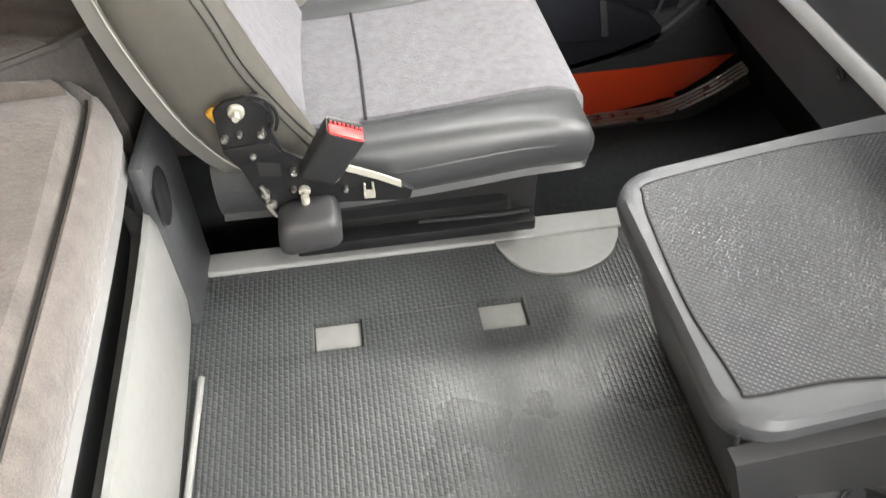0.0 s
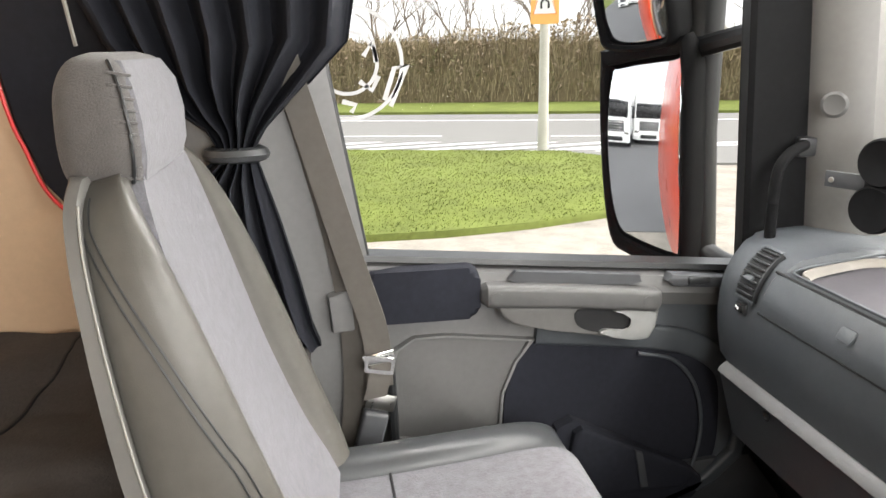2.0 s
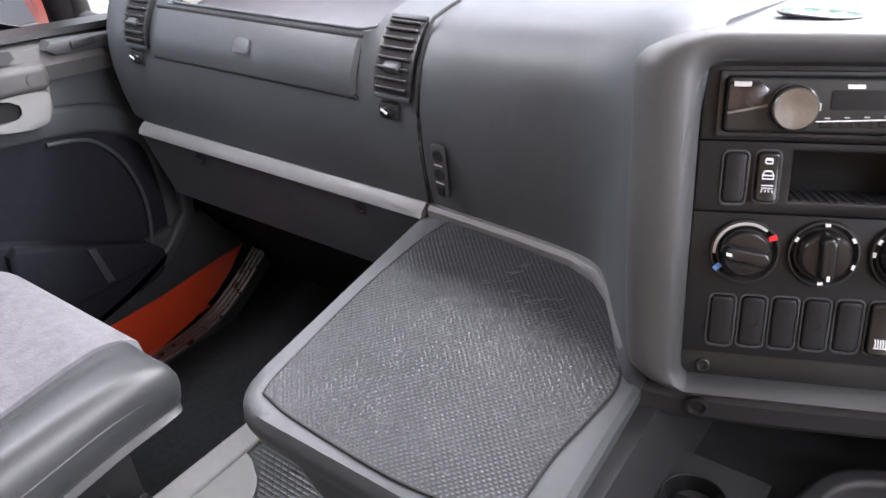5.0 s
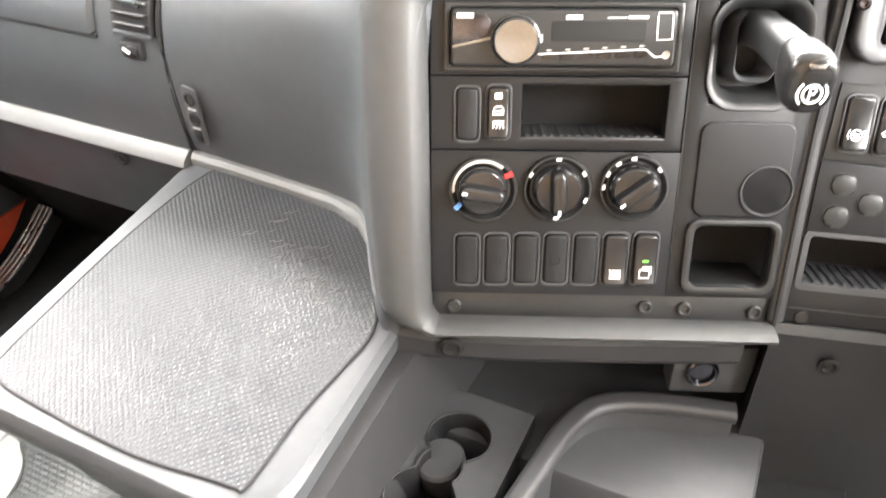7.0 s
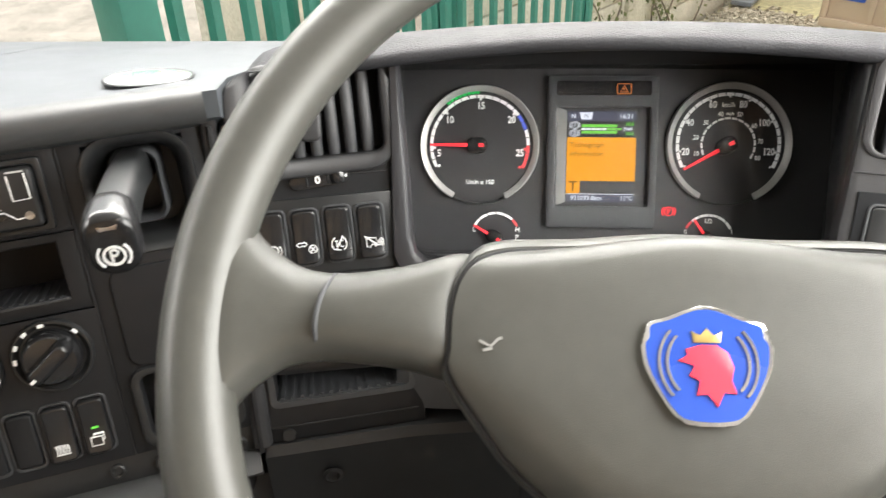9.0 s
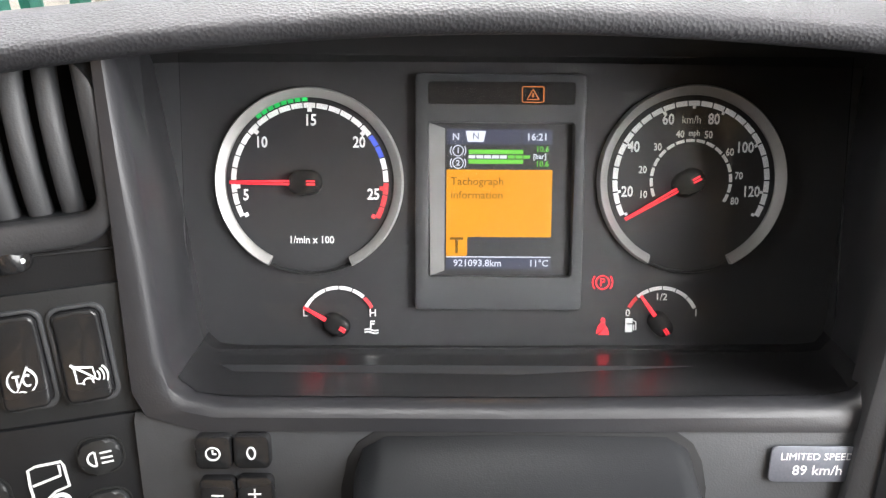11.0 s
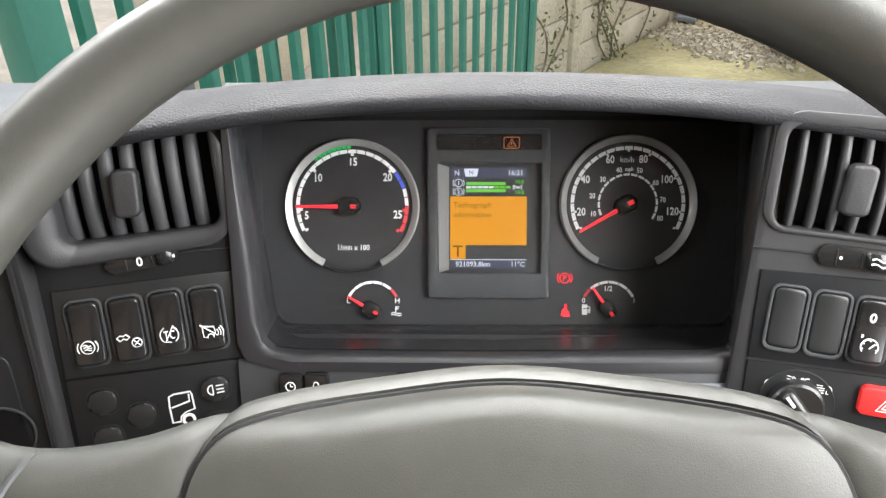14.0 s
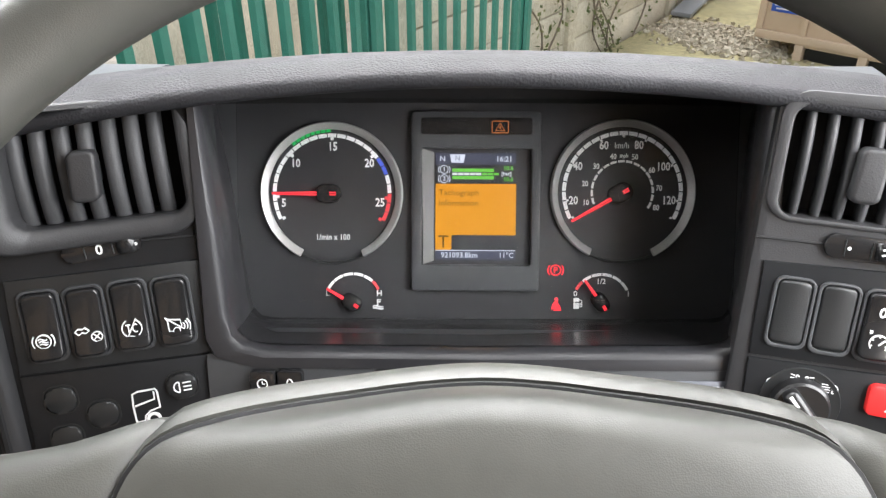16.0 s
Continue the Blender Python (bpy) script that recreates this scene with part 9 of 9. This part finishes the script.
for x, y, yaw_s, length in ((3.275, 8.52, 62, 0.98), (3.83, 9.36, 56, 0.92)):
    slab = thing("paving_slab", "long grey slab lying on the earth beside the wall", "slab", at(x, y, GROUND, 2, 0, yaw_s), "grey slabs")
    part("slab", rbox(length, 0.22, 0.05, 0.008, 2, at(0, 0, 0.105)), SLATE, slab)
    for k in (-0.35, 0.35):
        part("bearer", rbox(0.08, 0.20, 0.06, 0.005, 1, at(k * length, 0, 0.055)), CONCRETE, slab, "rough bearer")
BEIGEBOARD = material("beige_board", (0.55, 0.43, 0.32), 0.8, grain=0.5, grain_scale=80, vary=0.18, vary_scale=3)
shed = thing("clad_hut", "beige clad hut on short posts with a small blue sign", "hut", plane_frame((3.49, 6.99, GROUND), (0.766, -0.643, 0), (0, 0, 1)))
part("board", span(0.0, 3.0, 0.26, 2.2, -1.6, -0.02, 0.004), BEIGEBOARD, shed, "beige wall board")
part("lower_band", span(-0.02, 3.0, 0.19, 0.265, -1.6, 0.02, 0.006), BEIGEBOARD, shed, "pale lower rail")
for u in (0.0, 0.405, 0.965, 1.53, 2.1, 2.66):
    part("batten", span(u - 0.03, u + 0.03, 0.265, 2.2, -0.02, 0.004, 0.004), BEIGEBOARD, shed, "upright batten")
    if u > 0.1:
        part("post", span(u - 0.038, u + 0.038, 0.0, 0.19, -0.10, 0.012, 0.004), BEIGEBOARD, shed, "short post")
for u in (0.405, 0.965, 1.53, 2.1):
    # Black panels between the posts paint the shade under the hut.
    part("opening_shade", span(u + 0.045, u + 0.520, 0.02, 0.165, -0.09, -0.055, 0.003), PANEL, shed, "black panel painted as the shaded opening below the hut")
    part("opening_rail", span(u + 0.040, u + 0.525, 0.165, 0.19, -0.08, 0.0, 0.003), BEIGEBOARD, shed)
part("roof", span(-0.1, 3.1, 2.2, 2.28, -1.7, 0.1, 0.01), BEIGEBOARD, shed)
sg = part("blue_sign", span(0.075, 0.335, 0.445, 0.60, -0.016, -0.008, 0.003), material("blue_sign", (0.03, 0.10, 0.50), 0.4, vary=0.05), shed, "blue sign")
for j, (u0, u1, h) in enumerate(((0.10, 0.31, 0.022), (0.11, 0.30, 0.014), (0.10, 0.31, 0.014), (0.12, 0.28, 0.012))):
    part("text_bar", span(u0, u1, 0.560 - 0.030 * j, 0.560 - 0.030 * j + h, -0.008, -0.006, 0), WHITE, sg)

# own cab's painted outside
solid("cab_side_skin", span(-1.105, -1.085, -1.75, -0.69, 0.10, 2.35, 0.004), ORANGE, "orange painted side of the lorry's own cab", "cab side", "structure")
under = thing("lorry_underbody", "dark chassis and front wheels under the cab", "chassis", kind="structure")
part("frame", span(-0.55, 0.55, -1.75, 0.30, -0.35, 0.10, 0.02), RUBBER, under)
part("engine_box", span(-0.95, 0.95, -1.60, 0.40, 0.08, 0.395, 0.02), RUBBER, under)
for sx in (-1, 1):
    part("wheel", lathe([(0, -0.15), (0.44, -0.15), (0.48, -0.11), (0.48, 0.11), (0.44, 0.15), (0, 0.15)], 28, at(sx * 0.93, -0.75, GROUND + 0.48, 0, 90)), RUBBER, under)
    part("axle_mount", span(sx * 0.5 - 0.08, sx * 0.5 + 0.08, -0.85, -0.65, -0.55, -0.30, 0.01), RUBBER, under)
part("axle", tube([(-0.9, -0.75, GROUND + 0.48), (0.9, -0.75, GROUND + 0.48)], 0.07, 12), RUBBER, under)
solid("cab_roof_skin", span(-1.10, 1.10, -1.75, 0.40, 2.105, 2.20, 0.03), ORANGE, "orange painted roof of the lorry's own cab", "cab roof", "structure")

# mirrors on the passenger side
def mirror_unit(label, pts, m, depth, dome):
    t = thing("wing_mirror", label, "mirror", m, "wing mirrors")
    secs = []
    for z, k in ((-0.015, 0.98), (0.010, 1.0), (0.014, 1.07), (0.008, 1.14), (-0.015, 1.16), (-depth * 0.5, 1.02), (-depth * 0.85, 0.8), (-depth, 0.5)):
        secs.append([(a * k + 0.02 * max(0, -z / depth), b * k, z) for a, b in pts])
    part("housing", loft(secs), RUBBER, t, "black plastic housing", 50)
    bm = loft([[(a * k, b * k, 0.010 - (a * a + b * b) * k * k / (2 * dome)) for a, b in pts] for k in np.linspace(1.0, 0.02, 14)])
    part("glass", bm, MIRROR, t, "mirror glass", 180)
    return t
NY = (0.559, -0.829)
MU = (-NY[1], NY[0], 0)
main_pts = [(p.x, p.y) for p in smooth_path([(-0.102, 0.180, 0), (-0.085, 0.200, 0), (0.06, 0.222, 0), (0.082, 0.212, 0), (0.092, 0.05, 0), (0.10, -0.20, 0), (0.088, -0.222, 0), (-0.02, -0.200, 0), (-0.070, -0.165, 0), (-0.096, 0.0, 0)], 4, True)]
mirror_unit("tall black wing mirror showing parked lorries", main_pts, plane_frame((-1.33, 0.022, 1.245), MU, (0.0123, -0.0182, 1)), 0.13, 1.5)
wide_pts = [(p.x, p.y) for p in smooth_path([(-0.088, 0.05, 0), (-0.07, 0.085, 0), (0.0, 0.095, 0), (0.06, 0.07, 0), (0.085, -0.055, 0), (0.06, -0.085, 0), (-0.05, -0.088, 0), (-0.075, -0.05, 0)], 4, True)]
mirror_unit("small black wide angle mirror", wide_pts, plane_frame((-1.33, -0.02, 1.575), (MU[0], MU[1], 0), (0.05, -0.08, 1)), 0.12, 0.35)
arms = thing("mirror_arm", "black arm holding the wing mirrors", "mirror arm")
part("arm", tube(smooth_path([(-1.08, 0.20, 1.52), (-1.20, 0.16, 1.50), (-1.33, 0.10, 1.47)], 5), 0.022, 10), BLACK, arms)
part("column", tube([(-1.345, 0.14, 1.62), (-1.345, 0.14, 1.3), (-1.33, 0.15, 1.03)], 0.052, 16, up=(1, 0, 0)), BLACK, arms)
part("lower_arm", tube(smooth_path([(-1.33, 0.14, 1.04), (-1.25, 0.19, 1.00), (-1.08, 0.23, 1.02)], 5), 0.035, 12), BLACK, arms)
kerb = thing("kerb_mirror", "grey rounded kerb mirror above the door", "mirror", at(-1.28, -0.365, 1.655))
part("housing", lathe([(0.0, 0.06), (0.06, 0.055), (0.105, 0.03), (0.118, 0.0), (0.10, -0.016), (0.05, -0.026), (0, -0.028)], 28), TRIM, kerb)
part("arm", tube([(0, 0, 0.04), (0.08, 0.03, 0.22), (0.22, 0.06, 0.26)], 0.015, 8), BLACK, kerb)
front_mirror = thing("front_mirror", "dark rounded mirror outside the windscreen", "mirror", at(-1.17, 0.62, 1.605, 0, 28, 0))
part("housing", lathe([(0.0, 0.07), (0.06, 0.062), (0.105, 0.03), (0.118, 0.0), (0.112, -0.012), (0.106, -0.010), (0, -0.010)], 28), BLACK, front_mirror)
part("glass", lathe([(0, -0.014), (0.104, -0.012), (0.104, -0.009), (0, -0.009)], 28), MIRROR, front_mirror, "mirror glass")
part("arm", tube([(0, 0, 0.04), (-0.1, -0.1, 0.2), (-0.15, -0.2, 0.42)], 0.012, 8), BLACK, front_mirror)

# three round black pads on a bracket at the pillar
trio = thing("cup_mount", "black bracket with three round pads on the pillar", "mount", plane_frame((-0.775, 0.17, 1.268), (0.92, 0.39, 0), (0, 0, 1)))
for a, b in ((-0.006, 0.037), (-0.012, -0.037), (0.075, -0.002)):
    part("round_pad", lathe([(0.0, -0.012), (0.036, -0.012), (0.0385, -0.006), (0.0385, 0.004), (0.035, 0.010), (0.030, 0.008), (0.0, 0.007)], 28, at(a, b, 0)), RUBBER, trio)
part("plate", prism([(-0.03, -0.022), (0.05, -0.018), (0.05, 0.016), (-0.03, 0.020)], -0.006, 0.004, 0.002), RUBBER, trio)
part("bracket", prism([(-0.10, -0.012), (-0.02, -0.012), (-0.02, 0.014), (-0.10, 0.014)], -0.012, -0.004, 0.002), CHAR, trio)
part("bracket_screw", lathe([(0, -0.004), (0.005, -0.004), (0.004, -0.001), (0, -0.001)], 12, at(-0.088, 0, 0)), METAL, trio)

# white mark on the door window
mark = thing("window_sticker", "white ring shaped sticker on the door window", "sticker", plane_frame((-1.0295, -0.632, 1.467), (0, 1, 0), (0, 0, 1)))
part("ring", strokes([ellipse(0, 0, 0.091, 0.091, 40), ellipse(0, 0, 0.050, 0.050, 30)], 0.006, -0.0004, 0.0004), PRINTDIM, mark)
for line in [[(0.070, -0.072), (0.100, -0.005), (0.078, -0.010), (0.060, -0.062)], [(0.028, 0.01), (0.045, 0.035), (0.048, 0.0)], [(0.02, -0.03), (0.04, -0.045), (0.052, -0.022)], [(-0.01, -0.062), (0.012, -0.068), (0.004, -0.08)]]:
    part("bar", strokes([line], 0.008, -0.0004, 0.0004), PRINTDIM, mark)

# wiper under the windscreen
wiper = thing("wiper", "black windscreen wiper resting under the glass", "wiper")
part("arm", tube([(-0.45, 0.475, 1.085), (-0.1, 0.49, 1.062), (0.13, 0.50, 1.054)], 0.006, 6), BLACK, wiper)
part("blade", tube([(-0.70, 0.43, 1.100), (-0.38, 0.43, 1.106), (0.10, 0.49, 1.058)], 0.004, 6), BLACK, wiper)

# parked lorries behind, seen in the mirrors
def lorry(x, y, yaw):
    t = thing("parked_lorry", "white lorry parked in the yard behind", "lorry", at(x, y, GROUND, 0, 0, yaw), "parked lorries")
    part("cab", loft([[(a, b, z) for a, b in rrect(2.45, 2.2, 0.18, 4, 0, -1.1 - o)] for z, o in ((0.75, 0.0), (1.7, 0.02), (2.6, 0.12), (3.3, 0.35))]), WHITE, t, "white cab")
    part("windscreen", span(-1.05, 1.05, -0.10, 0.03, 1.75, 2.55, 0.05), GLOSS, t, "dark windscreen")
    part("grille", span(-0.75, 0.75, -0.05, 0.035, 0.95, 1.55, 0.03), BLACK, t, "black grille")
    part("bumper", span(-1.22, 1.22, -0.35, 0.08, 0.35, 0.78, 0.06), WHITE, t)
    for sx in (-1, 1):
        part("headlight", span(sx * 0.95 - 0.17, sx * 0.95 + 0.17, -0.02, 0.05, 0.80, 1.0, 0.03), CHROME, t)
        w = part("wheel", lathe([(0, -0.14), (0.48, -0.14), (0.5, -0.1), (0.5, 0.1), (0.48, 0.14), (0, 0.14)], 24, at(sx * 1.05, -1.3, 0.5, 0, 90)), BLACK, t)
        part("mirror", span(sx * 1.42 - 0.10, sx * 1.42 + 0.10, -0.25, -0.10, 1.75, 2.45, 0.05), BLACK, t)
        part("mirror_arm", tube([(sx * 1.15, -0.3, 2.42), (sx * 1.42, -0.2, 2.40)], 0.03, 6), BLACK, t)
        part("marker_lamp", span(sx * 0.8 - 0.12, sx * 0.8 + 0.12, -0.02, 0.06, 0.47, 0.58, 0.02), CHAR, t)
    part("sun_visor", span(-1.05, 1.05, -0.02, 0.16, 2.55, 2.68, 0.03), CHAR, t, "dark sun visor")
    part("lower_grille", span(-0.65, 0.65, 0.0, 0.10, 0.45, 0.70, 0.02), BLACK, t)
    for k in range(4):
        part("grille_bar", span(-0.73, 0.73, 0.03, 0.05, 1.02 + 0.14 * k, 1.05 + 0.14 * k, 0.004), CHROME, t)
    part("box_body", span(-1.25, 1.25, -9.5, -2.5, 1.0, 3.9, 0.03), WHITE, t, "white box body")
    part("chassis", span(-0.5, 0.5, -9.5, -2.0, 0.6, 1.0, 0.02), BLACK, t)
lorry(-3.05, -14.7, 4)
lorry(-0.4, -16.6, 4)
